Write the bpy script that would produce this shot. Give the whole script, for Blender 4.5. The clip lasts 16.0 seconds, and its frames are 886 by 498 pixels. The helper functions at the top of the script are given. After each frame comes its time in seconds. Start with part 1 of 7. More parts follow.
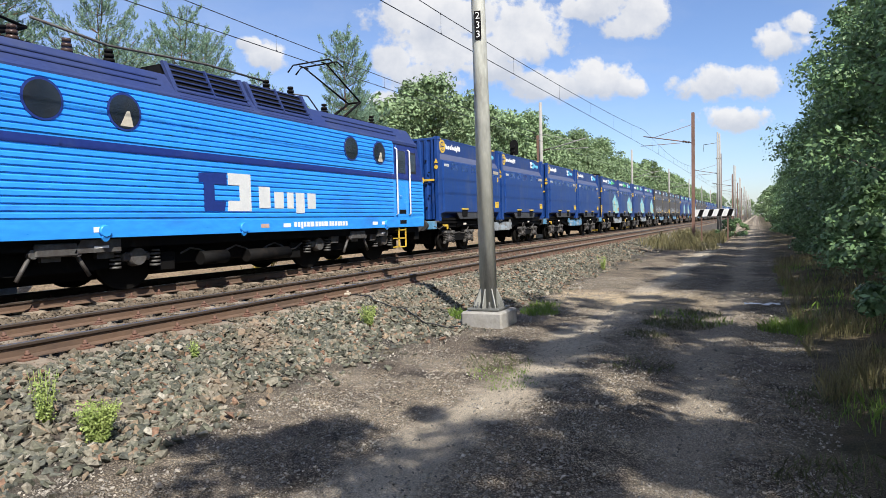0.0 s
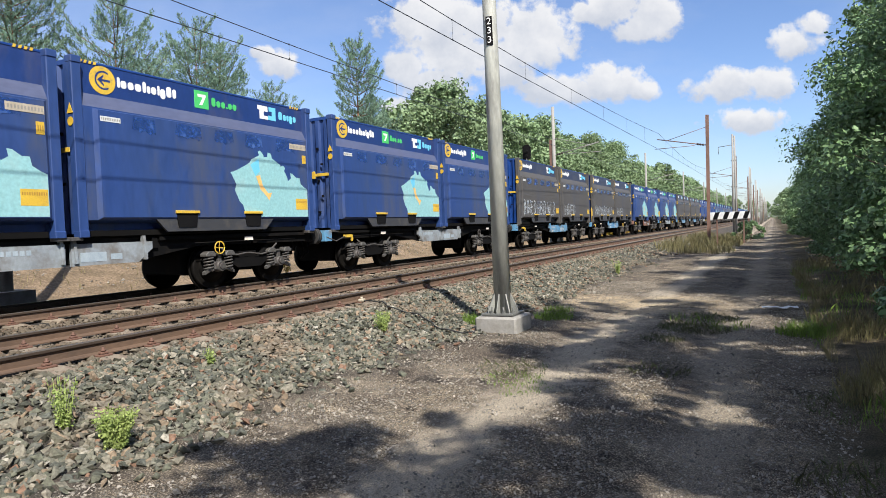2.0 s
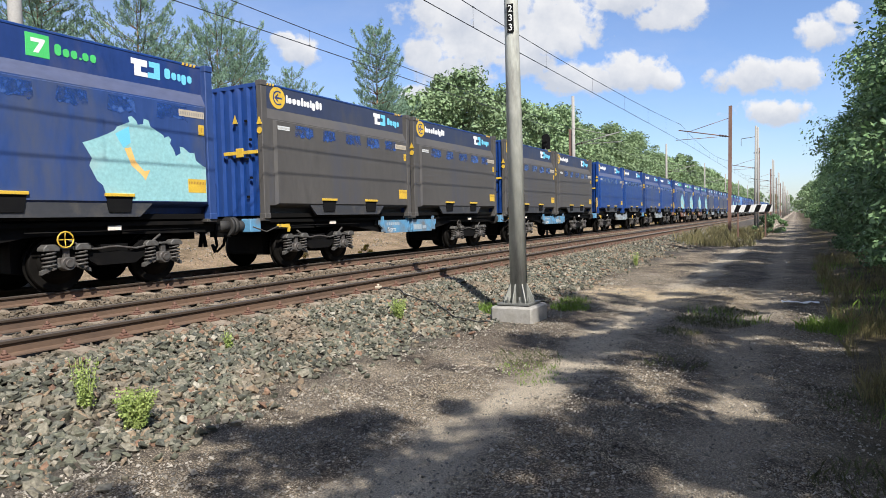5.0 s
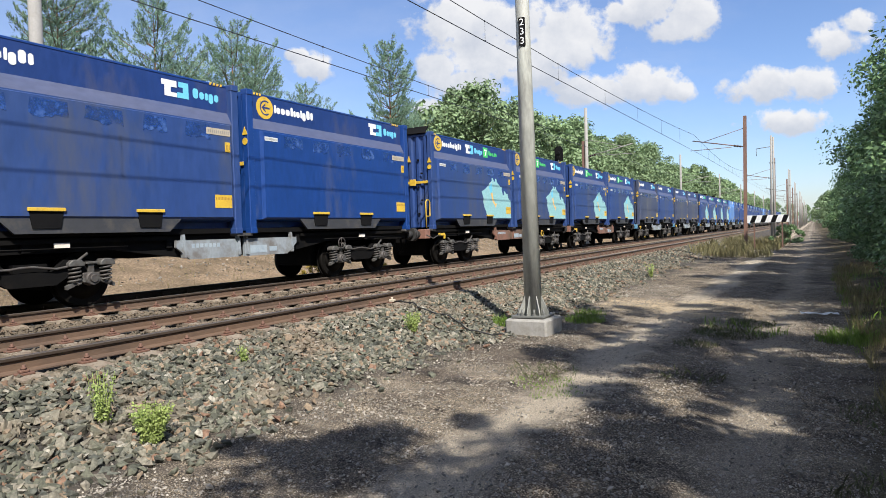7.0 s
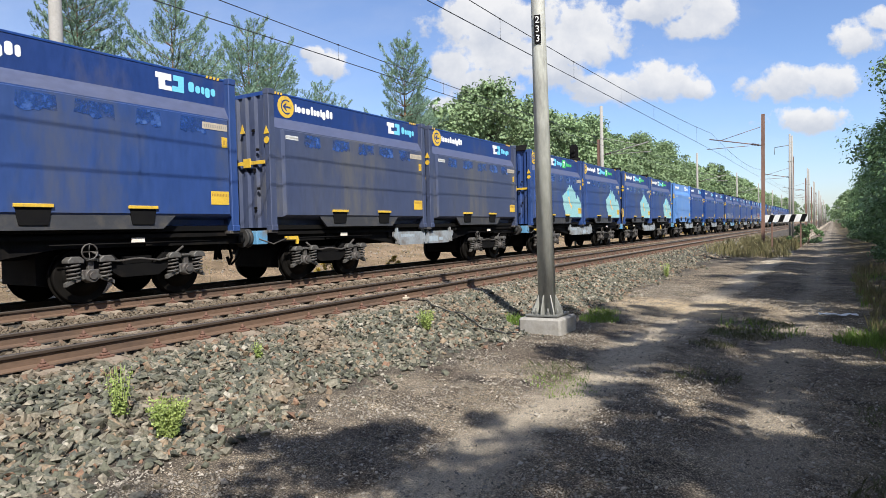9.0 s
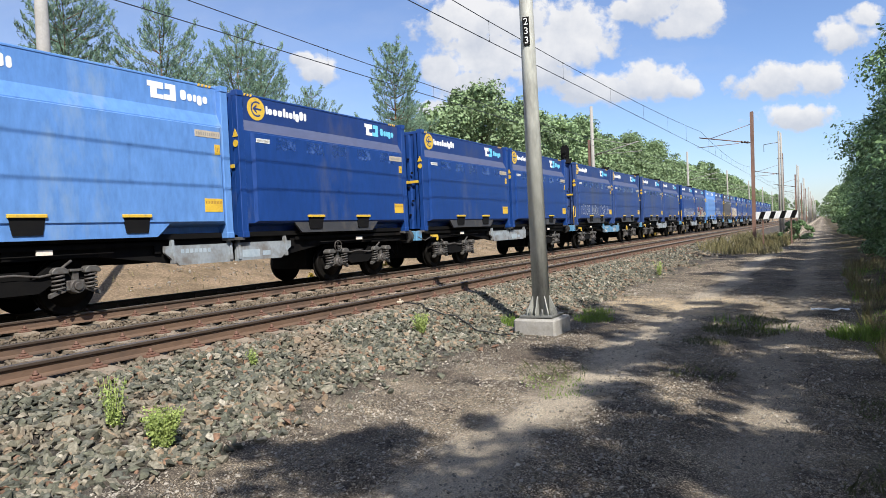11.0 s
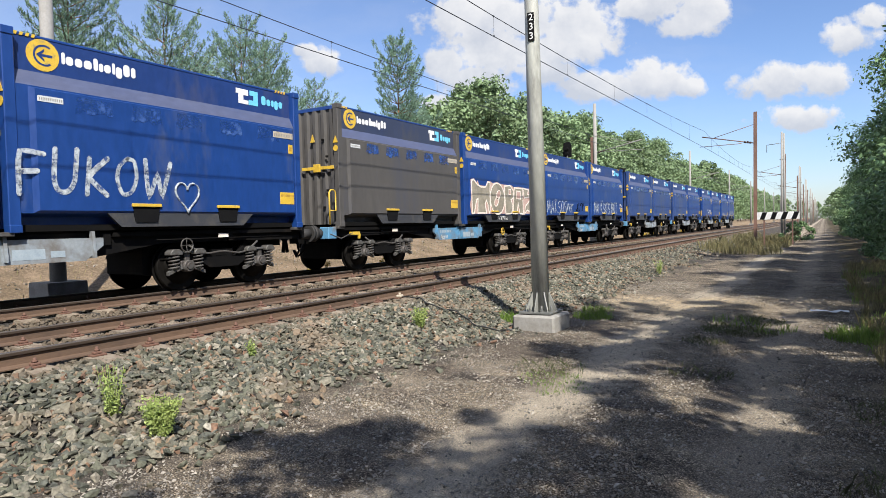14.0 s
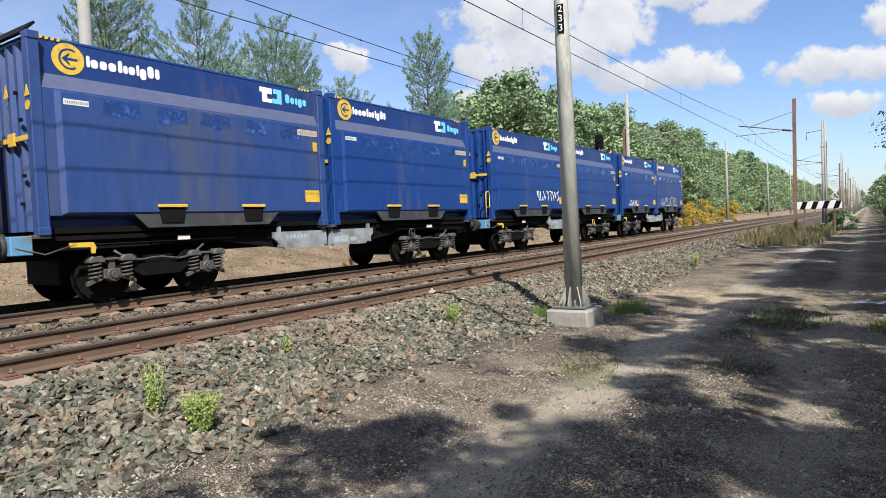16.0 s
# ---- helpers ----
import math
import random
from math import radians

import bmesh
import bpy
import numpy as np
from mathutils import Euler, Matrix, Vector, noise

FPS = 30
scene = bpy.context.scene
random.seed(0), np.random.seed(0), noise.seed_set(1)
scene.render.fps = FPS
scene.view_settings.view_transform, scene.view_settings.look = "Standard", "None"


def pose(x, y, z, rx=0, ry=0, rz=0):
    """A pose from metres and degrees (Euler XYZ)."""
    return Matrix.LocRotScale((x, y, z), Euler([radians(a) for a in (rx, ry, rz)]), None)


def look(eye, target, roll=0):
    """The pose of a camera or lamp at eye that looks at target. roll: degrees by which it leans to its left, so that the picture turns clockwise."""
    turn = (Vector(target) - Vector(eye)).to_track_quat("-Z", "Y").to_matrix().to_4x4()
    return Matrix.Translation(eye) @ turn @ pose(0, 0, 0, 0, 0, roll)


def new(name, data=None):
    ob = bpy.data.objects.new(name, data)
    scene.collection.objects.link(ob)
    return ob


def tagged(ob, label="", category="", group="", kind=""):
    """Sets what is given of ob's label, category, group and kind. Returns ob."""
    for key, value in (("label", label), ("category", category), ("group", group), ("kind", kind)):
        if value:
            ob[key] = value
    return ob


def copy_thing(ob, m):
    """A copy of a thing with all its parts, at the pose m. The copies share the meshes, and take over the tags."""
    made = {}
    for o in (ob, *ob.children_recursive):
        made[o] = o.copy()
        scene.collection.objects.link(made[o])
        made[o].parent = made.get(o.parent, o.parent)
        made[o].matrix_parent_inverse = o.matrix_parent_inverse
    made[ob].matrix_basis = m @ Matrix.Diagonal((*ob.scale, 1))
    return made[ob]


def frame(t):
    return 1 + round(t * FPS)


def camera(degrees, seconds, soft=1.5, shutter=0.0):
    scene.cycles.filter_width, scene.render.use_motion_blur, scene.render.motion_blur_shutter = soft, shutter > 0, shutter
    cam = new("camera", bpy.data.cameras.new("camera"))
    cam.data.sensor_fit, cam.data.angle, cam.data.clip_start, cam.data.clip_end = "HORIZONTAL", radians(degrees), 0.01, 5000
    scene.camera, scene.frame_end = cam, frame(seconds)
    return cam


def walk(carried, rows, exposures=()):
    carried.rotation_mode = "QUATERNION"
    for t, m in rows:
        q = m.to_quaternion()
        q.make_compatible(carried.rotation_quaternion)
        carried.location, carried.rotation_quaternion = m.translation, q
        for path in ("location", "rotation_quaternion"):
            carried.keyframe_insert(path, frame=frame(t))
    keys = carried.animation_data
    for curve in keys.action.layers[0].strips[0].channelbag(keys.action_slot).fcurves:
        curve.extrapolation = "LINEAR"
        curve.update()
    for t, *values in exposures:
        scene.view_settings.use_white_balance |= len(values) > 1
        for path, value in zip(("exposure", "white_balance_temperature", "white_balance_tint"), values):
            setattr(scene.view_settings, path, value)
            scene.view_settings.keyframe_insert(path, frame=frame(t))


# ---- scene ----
cam = camera(69.97, 16.0, soft=0.6)
PATH = [
    (0, (6.638, 0.0, 1.090, 26.43, -2.39, -1.54)),
    (0.5, (6.638, 0.0, 1.090, 27.01, -2.71, -1.75)),
    (1, (6.638, 0.0, 1.090, 27.34, -2.06, -2.15)),
    (1.5, (6.638, 0.0, 1.090, 28.08, -2.04, -1.95)),
    (2, (6.638, 0.0, 1.090, 27.63, -1.86, -2.08)),
    (2.5, (6.638, 0.0, 1.090, 27.97, -2.12, -1.91)),
    (3, (6.638, 0.0, 1.090, 28.55, -2.11, -1.47)),
    (5.5, (6.638, 0.0, 1.090, 29.29, -2.91, -1.24)),
    (6, (6.638, 0.0, 1.090, 29.73, -2.42, -1.37)),
    (6.5, (6.638, 0.0, 1.090, 29.98, -1.89, -1.25)),
    (7, (6.638, 0.0, 1.090, 30.39, -1.65, -1.65)),
    (7.5, (6.638, 0.0, 1.090, 30.45, -0.97, -1.58)),
    (8, (6.638, 0.0, 1.090, 31.34, -1.18, -1.43)),
    (8.5, (6.638, 0.0, 1.090, 31.62, -1.84, -1.16)),
    (9, (6.638, 0.0, 1.090, 31.66, -1.79, -1.38)),
    (9.5, (6.638, 0.0, 1.090, 31.47, -1.60, -1.64)),
    (12, (6.638, 0.0, 1.090, 30.97, -1.96, -2.83)),
    (12.5, (6.638, 0.0, 1.090, 31.06, -2.29, -2.80)),
    (13, (6.638, 0.0, 1.090, 31.44, -1.94, -2.29)),
    (13.5, (6.638, 0.0, 1.090, 31.20, -1.55, -2.14)),
    (14, (6.638, 0.0, 1.090, 31.10, -2.02, -1.43)),
    (14.5, (6.638, 0.0, 1.090, 31.73, -2.32, -1.87)),
    (15, (6.638, 0.0, 1.090, 32.04, -2.83, -2.33)),
    (15.5, (6.638, 0.0, 1.090, 33.03, -2.17, -1.88)),
    (16, (6.638, 0.0, 1.090, 33.97, -2.33, -2.35)),
]
# x, y, z, then yaw, pitch and roll in degrees
walk(cam, [(t, Matrix.Translation(p[:3]) @ look((0, 0, 0), (-math.sin(radians(p[3])) * math.cos(radians(p[4])), math.cos(radians(p[3])) * math.cos(radians(p[4])), math.sin(radians(p[4]))), p[5])) for t, p in PATH])

# ---------------------------------------------------------------- light
SUN_FROM = Vector((0.75 * math.cos(radians(46)), -0.66 * math.cos(radians(46)), math.sin(radians(46)))).normalized()
scene.view_settings.exposure = 0.71
sun_data = bpy.data.lights.new("sun", "SUN")
sun_data.energy, sun_data.angle, sun_data.color = 5.0, radians(0.53), (1.0, 0.95, 0.87)
sun = new("sun", sun_data)
sun.matrix_world = look(SUN_FROM * 60, (0, 0, 0))

# cloud centres: across (metres to the right at 1 m), up, half width, half height
CLOUDS = [
    (0.003, 0.330, 0.083, 0.043),
    (0.073, 0.318, 0.061, 0.039),
    (0.168, 0.301, 0.064, 0.043),
    (0.133, 0.267, 0.069, 0.026),
    (-0.043, 0.253, 0.037, 0.030),
    (0.001, 0.225, 0.062, 0.031),
    (0.030, 0.275, 0.085, 0.040),
    (0.110, 0.240, 0.050, 0.022),
    (0.288, 0.338, 0.056, 0.030),
    (0.352, 0.322, 0.050, 0.036),
    (0.318, 0.296, 0.034, 0.020),
    (0.245, 0.330, 0.034, 0.018),
    (0.210, 0.212, 0.073, 0.024),
    (0.278, 0.216, 0.058, 0.029),
    (0.329, 0.204, 0.030, 0.015),
    (0.471, 0.207, 0.074, 0.022),
    (0.471, 0.219, 0.033, 0.017),
    (0.525, 0.209, 0.045, 0.024),
    (0.496, 0.150, 0.054, 0.019),
    (0.571, 0.270, 0.045, 0.022),
    (0.603, 0.298, 0.024, 0.018),
    (-0.240, 0.265, 0.034, 0.022),
    (-0.262, 0.284, 0.020, 0.010),
    (-0.053, 0.192, 0.031, 0.018),
]


def make_world():
    w = bpy.data.worlds.new("sky")
    scene.world = w
    w.use_nodes = True
    nt = w.node_tree
    N, L = nt.nodes, nt.links
    N.clear()
    out, bg = N.new("ShaderNodeOutputWorld"), N.new("ShaderNodeBackground")
    sky = N.new("ShaderNodeTexSky")
    sky.sky_type, sky.sun_disc = "NISHITA", False
    sky.sun_elevation = math.asin(SUN_FROM.z)
    sky.sun_rotation = math.atan2(SUN_FROM.x, SUN_FROM.y)
    sky.air_density, sky.dust_density, sky.ozone_density = 1.0, 0.6, 2.2
    bg.inputs["Strength"].default_value = 0.0765
    co = N.new("ShaderNodeTexCoord")

    def vm(op, a, b=None):
        n = N.new("ShaderNodeVectorMath")
        n.operation = op
        for i, v in enumerate((a, b)):
            if v is None:
                continue
            if isinstance(v, tuple):
                n.inputs[i].default_value = v
            else:
                L.new(v, n.inputs[i])
        return n.outputs["Value"] if op in ("DOT_PRODUCT", "LENGTH") else n.outputs["Vector"]

    def m(op, a, b=None, clamp=False):
        n = N.new("ShaderNodeMath")
        n.operation, n.use_clamp = op, clamp
        for i, v in enumerate((a, b)):
            if v is None:
                continue
            if isinstance(v, (int, float)):
                n.inputs[i].default_value = v
            else:
                L.new(v, n.inputs[i])
        return n.outputs[0]

    d = vm("NORMALIZE", co.outputs["Generated"])
    yaw = radians(28)
    ahead = m("MAXIMUM", vm("DOT_PRODUCT", d, (-math.sin(yaw), math.cos(yaw), 0)), 0.05)
    across = m("DIVIDE", vm("DOT_PRODUCT", d, (math.cos(yaw), math.sin(yaw), 0)), ahead)
    up = m("DIVIDE", vm("DOT_PRODUCT", d, (0, 0, 1)), ahead)
    uv = N.new("ShaderNodeCombineXYZ")
    L.new(across, uv.inputs[0]), L.new(up, uv.inputs[1])

    def nz(scale, detail, rough, vec):
        n = N.new("ShaderNodeTexNoise")
        n.inputs["Scale"].default_value, n.inputs["Detail"].default_value, n.inputs["Roughness"].default_value = scale, detail, rough
        L.new(vec, n.inputs["Vector"])
        return n.outputs["Fac"]

    rough_edge = nz(21.0, 8.0, 0.60, uv.outputs[0])
    billow = nz(52.0, 5.0, 0.55, uv.outputs[0])
    best = weight = height = None
    for cx, cy, hw, hh in CLOUDS:
        off = vm("MULTIPLY", vm("SUBTRACT", uv.outputs[0], (cx, cy, 0)), (0.92 / hw, 0.92 / hh, 1))
        b = m("SUBTRACT", 1.0, vm("LENGTH", off))
        w1 = m("MAXIMUM", m("ADD", b, 0.35), 0.0)
        h1 = m("MULTIPLY", w1, vm("DOT_PRODUCT", off, (0.25, 1, 0)))
        best = b if best is None else m("MAXIMUM", best, b)
        weight = w1 if weight is None else m("ADD", weight, w1)
        height = h1 if height is None else m("ADD", height, h1)
    # the rest of the sky carries the same loose cumulus
    rest = m("MULTIPLY", m("SUBTRACT", nz(3.1, 3.0, 0.5, vm("ADD", d, (4.2, 1.3, 7.7))), 0.60), 5.0)
    front = m("MULTIPLY", m("SUBTRACT", vm("DOT_PRODUCT", d, (-math.sin(yaw), math.cos(yaw), 0)), 0.45), 8.0, True)
    rest = m("SUBTRACT", rest, m("MULTIPLY", front, 3.0))
    best = m("MAXIMUM", best, rest)
    dens = m("ADD", best, m("ADD", m("MULTIPLY", m("SUBTRACT", rough_edge, 0.5), 2.0), m("MULTIPLY", m("SUBTRACT", billow, 0.5), 0.8)))
    mask = m("MULTIPLY", m("ADD", dens, 0.10), 2.6, True)
    mask = m("MULTIPLY", mask, m("MULTIPLY", vm("DOT_PRODUCT", d, (0, 0, 1)), 12.0, True))
    thin = m("MULTIPLY", m("SUBTRACT", nz(5.0, 6.0, 0.6, vm("MULTIPLY", uv.outputs[0], (1, 2.4, 1))), 0.42), 1.5, True)
    # a thin veil towards the left of the track
    veil = m("MULTIPLY", m("SUBTRACT", 0.10, across), 0.42, True)
    mask = m("MAXIMUM", mask, m("ADD", m("MULTIPLY", thin, 0.22), m("MULTIPLY", veil, 0.5)))
    # grey flat bases, bright sunlit tops
    tone = N.new("ShaderNodeMixRGB")
    tone.inputs[1].default_value, tone.inputs[2].default_value = (5.0, 5.3, 5.95, 1), (7.3, 7.3, 7.4, 1)
    lit = m("DIVIDE", height, m("MAXIMUM", weight, 0.05))
    shade = nz(17.0, 5.0, 0.6, vm("ADD", uv.outputs[0], (0.0, -0.012, 3.0)))
    lit = m("ADD", m("MULTIPLY", lit, 0.75), m("ADD", 0.55, m("MULTIPLY", m("SUBTRACT", shade, 0.5), 2.2)), True)
    L.new(lit, tone.inputs[0])
    mix = N.new("ShaderNodeMixRGB")
    L.new(m("MULTIPLY", mask, 0.95), mix.inputs[0])
    tint = N.new("ShaderNodeMixRGB")
    tint.blend_type = "MULTIPLY"
    tint.inputs[0].default_value = 1.0
    tint.inputs[2].default_value = (1.06, 1.14, 1.38, 1)
    L.new(sky.outputs[0], tint.inputs[1])
    L.new(tint.outputs[0], mix.inputs[1]), L.new(tone.outputs[0], mix.inputs[2])
    L.new(mix.outputs[0], bg.inputs["Color"]), L.new(bg.outputs[0], out.inputs["Surface"])


make_world()

# ---------------------------------------------------------------- materials
def mat(name, base, base2=None, rough=0.6, metal=0.0, scale=4.0, bump=0.0, bump_scale=40.0, spread=0.5, dirt=None, dirt_amount=0.0, dirt_scale=1.2, stretch=(1, 1, 1), island=0.0, obj_random=0.0, spec=0.5, coat=0.0, backlit=0.0):
    """A painted or natural surface: two base colours in large patches, dirt in streaks, fine bump."""
    mt = bpy.data.materials.new(name)
    mt.use_nodes = True
    N, L = mt.node_tree.nodes, mt.node_tree.links
    b = N["Principled BSDF"]
    b.inputs["Roughness"].default_value, b.inputs["Metallic"].default_value = rough, metal
    b.inputs["Specular IOR Level"].default_value = spec
    b.inputs["Coat Weight"].default_value = coat
    base2 = base2 or tuple(c * 0.75 for c in base)
    co = N.new("ShaderNodeTexCoord")
    mp = N.new("ShaderNodeMapping")
    mp.inputs["Scale"].default_value = stretch
    L.new(co.outputs["Object"], mp.inputs["Vector"])

    def noise_at(sc, det=5.0, ro=0.6):
        n = N.new("ShaderNodeTexNoise")
        n.inputs["Scale"].default_value, n.inputs["Detail"].default_value, n.inputs["Roughness"].default_value = sc, det, ro
        L.new(mp.outputs[0], n.inputs["Vector"])
        return n.outputs["Fac"]

    def ramp(fac, lo, hi):
        r = N.new("ShaderNodeMapRange")
        r.inputs["From Min"].default_value, r.inputs["From Max"].default_value = lo, hi
        L.new(fac, r.inputs["Value"])
        return r.outputs[0]

    def mix(fac, a, c, how="MIX"):
        x = N.new("ShaderNodeMixRGB")
        x.blend_type = how
        for i, v in enumerate((fac, a, c)):
            if isinstance(v, (int, float)):
                x.inputs[i].default_value = v
            elif isinstance(v, tuple):
                x.inputs[i].default_value = (*v, 1)
            else:
                L.new(v, x.inputs[i])
        return x.outputs[0]

    col = mix(ramp(noise_at(scale), 0.5 - spread * 0.4, 0.5 + spread * 0.4), tuple(base), tuple(base2))
    grain = noise_at(scale * 14, 3.0)
    col = mix(0.35, col, mix(ramp(grain, 0.3, 0.7), (0.62, 0.62, 0.62), (1.3, 1.3, 1.3)), "MULTIPLY")
    if dirt:
        col = mix(ramp(noise_at(dirt_scale, 6.0, 0.65), 0.62 - dirt_amount * 0.5, 0.78 - dirt_amount * 0.35), col, tuple(dirt))
    for weight, kind, sock in ((island, "ShaderNodeNewGeometry", "Random Per Island"), (obj_random, "ShaderNodeObjectInfo", "Random")):
        if weight:
            g = N.new(kind)
            hsv = N.new("ShaderNodeHueSaturation")
            L.new(col, hsv.inputs["Color"])
            v = N.new("ShaderNodeMapRange")
            v.inputs["To Min"].default_value, v.inputs["To Max"].default_value = 1 - weight, 1 + weight
            L.new(g.outputs[sock], v.inputs["Value"])
            L.new(v.outputs[0], hsv.inputs["Value"])
            col = hsv.outputs[0]
    L.new(col, b.inputs["Base Color"])
    rr = N.new("ShaderNodeMapRange")
    rr.inputs["To Min"].default_value, rr.inputs["To Max"].default_value = max(0.02, rough - 0.12), min(1, rough + 0.12)
    L.new(grain, rr.inputs["Value"])
    L.new(rr.outputs[0], b.inputs["Roughness"])
    if bump:
        bp = N.new("ShaderNodeBump")
        bp.inputs["Strength"].default_value, bp.inputs["Distance"].default_value = bump, 0.02
        L.new(noise_at(bump_scale, 4.0), bp.inputs["Height"])
        L.new(bp.outputs[0], b.inputs["Normal"])
    if backlit:
        b.inputs["Subsurface Weight"].default_value = 0.0
        tr, mx = N.new("ShaderNodeBsdfTranslucent"), N.new("ShaderNodeMixShader")
        L.new(col, tr.inputs["Color"])
        mx.inputs[0].default_value = backlit
        L.new(b.outputs[0], mx.inputs[1]), L.new(tr.outputs[0], mx.inputs[2])
        L.new(mx.outputs[0], N["Material Output"].inputs["Surface"])
    return mt


M = {}
M["blue"] = mat("blue_paint", (0.0085, 0.045, 0.200), (0.008, 0.039, 0.172), 0.40, scale=0.7, dirt=(0.055, 0.075, 0.15), dirt_amount=0.12, stretch=(1, 1, 0.35), bump=0.05, bump_scale=6)
M["dirty"] = mat("dusty_blue_paint", (0.017, 0.050, 0.190), (0.027, 0.056, 0.155), 0.5, scale=0.6, dirt=(0.058, 0.072, 0.120), dirt_amount=0.25, stretch=(1, 1, 0.3), bump=0.05, bump_scale=6)
M["greyed"] = mat("grey_dust_on_blue_paint", (0.038, 0.054, 0.116), (0.060, 0.070, 0.105), 0.5, scale=0.6, dirt=(0.100, 0.099, 0.099), dirt_amount=0.24, stretch=(1, 1, 0.3), bump=0.05, bump_scale=6)
M["lolgrey"] = mat("sprayed_pale_grey", (0.26, 0.26, 0.245), (0.19, 0.19, 0.18), 0.6, scale=3, stretch=(1, 0.3, 2))
M["brown"] = mat("dust_covered_paint", (0.064, 0.060, 0.057), (0.078, 0.073, 0.068), 0.65, scale=0.6, dirt=(0.055, 0.058, 0.075), dirt_amount=0.2, stretch=(1, 1, 0.3), bump=0.05, bump_scale=6)
M["light"] = mat("light_blue_paint", (0.105, 0.238, 0.53), (0.088, 0.21, 0.485), 0.4, scale=0.7, dirt=(0.2, 0.3, 0.45), dirt_amount=0.12, stretch=(1, 1, 0.35))
M["band"] = mat("dark_blue_band", (0.0095, 0.035, 0.155), (0.011, 0.034, 0.140), 0.45, scale=0.8, dirt=(0.05, 0.06, 0.12), dirt_amount=0.2, stretch=(1, 1, 0.4))
M["band_dusty"] = mat("dust_dulled_band", (0.036, 0.044, 0.072), (0.026, 0.038, 0.085), 0.55, scale=0.8, dirt=(0.06, 0.06, 0.066), dirt_amount=0.2, stretch=(1, 1, 0.4))
M["skirt"] = mat("sooty_blue_grey_skirt", (0.030, 0.034, 0.046), (0.042, 0.043, 0.046), 0.6, scale=1.4, dirt=(0.075, 0.07, 0.062), dirt_amount=0.22, dirt_scale=3)
# sky light on the upward-tilted ledge, put into a paler greyer blue
M["ledge"] = mat("sky_lightened_blue", (0.06, 0.078, 0.155), (0.078, 0.088, 0.145), 0.6, scale=0.9, stretch=(1, 0.4, 1))
M["patch"] = mat("scuffed_glossy_blue", (0.020, 0.066, 0.255), (0.016, 0.052, 0.200), 0.25, scale=6, dirt=(0.07, 0.13, 0.32), dirt_amount=0.2, dirt_scale=5, coat=0.3)
M["teal"] = mat("teal_print", (0.24, 0.47, 0.49), (0.29, 0.52, 0.53), 0.5, scale=1.2, dirt=(0.3, 0.45, 0.45), dirt_amount=0.2)
M["yellow"] = mat("yellow_paint", (0.66, 0.44, 0.045), (0.54, 0.34, 0.04), 0.5, scale=5, dirt=(0.25, 0.2, 0.1), dirt_amount=0.12, dirt_scale=8)
M["white"] = mat("white_paint", (0.78, 0.78, 0.76), (0.68, 0.68, 0.68), 0.5, scale=4)
M["cream_white"] = mat("worn_white_film", (0.60, 0.61, 0.60), (0.50, 0.52, 0.53), 0.55, scale=3)
M["cyan"] = mat("cyan_print", (0.16, 0.55, 0.74), (0.14, 0.5, 0.7), 0.5, scale=4)
M["plate_tan"] = mat("weathered_tan_plate", (0.46, 0.40, 0.31), (0.36, 0.31, 0.24), 0.6, scale=6)
M["stencil"] = mat("worn_pale_stencil", (0.36, 0.42, 0.46), (0.26, 0.32, 0.37), 0.6, scale=8)
M["print_grey"] = mat("faded_grey_print", (0.22, 0.21, 0.19), (0.30, 0.28, 0.25), 0.6, scale=9)
M["print_brown"] = mat("faded_brown_print", (0.30, 0.17, 0.03), (0.38, 0.22, 0.04), 0.6, scale=9)
M["green"] = mat("green_print", (0.07, 0.52, 0.14), (0.06, 0.46, 0.12), 0.5, scale=4)
M["orange"] = mat("orange_print", (0.80, 0.50, 0.18), (0.75, 0.42, 0.12), 0.5, scale=4)
# black print; also the painted darkness of pockets and step recesses
M["black"] = mat("black_print_and_recess_shade", (0.004, 0.004, 0.005), (0.006, 0.006, 0.006), 0.8, scale=4, spec=0.15)
M["silver"] = mat("sprayed_silver", (0.50, 0.54, 0.56), (0.38, 0.42, 0.46), 0.5, scale=7, spread=0.3)
M["cream"] = mat("sprayed_cream", (0.72, 0.62, 0.52), (0.78, 0.72, 0.66), 0.6, scale=3)
M["pinkred"] = mat("sprayed_salmon", (0.44, 0.27, 0.23), (0.50, 0.37, 0.31), 0.6, scale=3)
M["sprayred"] = mat("sprayed_red", (0.45, 0.03, 0.03), (0.38, 0.04, 0.035), 0.6, scale=3)
M["greyfill"] = mat("sprayed_grey_fill", (0.25, 0.235, 0.18), (0.31, 0.275, 0.215), 0.6, scale=3)
# oily steel, with underside shade put into its near-black base colour
M["frame"] = mat("shade_darkened_oily_steel", (0.0055, 0.0055, 0.006), (0.008, 0.0075, 0.007), 0.7, scale=3, dirt=(0.02, 0.016, 0.013), dirt_amount=0.15, bump=0.1, spec=0.08)
M["castiron"] = mat("dusty_grey_casting", (0.115, 0.112, 0.105), (0.06, 0.057, 0.054), 0.6, metal=0.2, scale=7, dirt=(0.06, 0.05, 0.045), dirt_amount=0.4, dirt_scale=6, bump=0.2)
M["gear"] = mat("dark_grey_buffer_steel", (0.045, 0.044, 0.044), (0.03, 0.029, 0.028), 0.6, scale=6, spec=0.2)
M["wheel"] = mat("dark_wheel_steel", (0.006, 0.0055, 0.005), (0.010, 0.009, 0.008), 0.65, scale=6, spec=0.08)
M["sill_blue"] = mat("pale_blue_sill", (0.085, 0.235, 0.40), (0.11, 0.275, 0.43), 0.5, scale=1.5, dirt=(0.14, 0.14, 0.14), dirt_amount=0.35, dirt_scale=2.5)
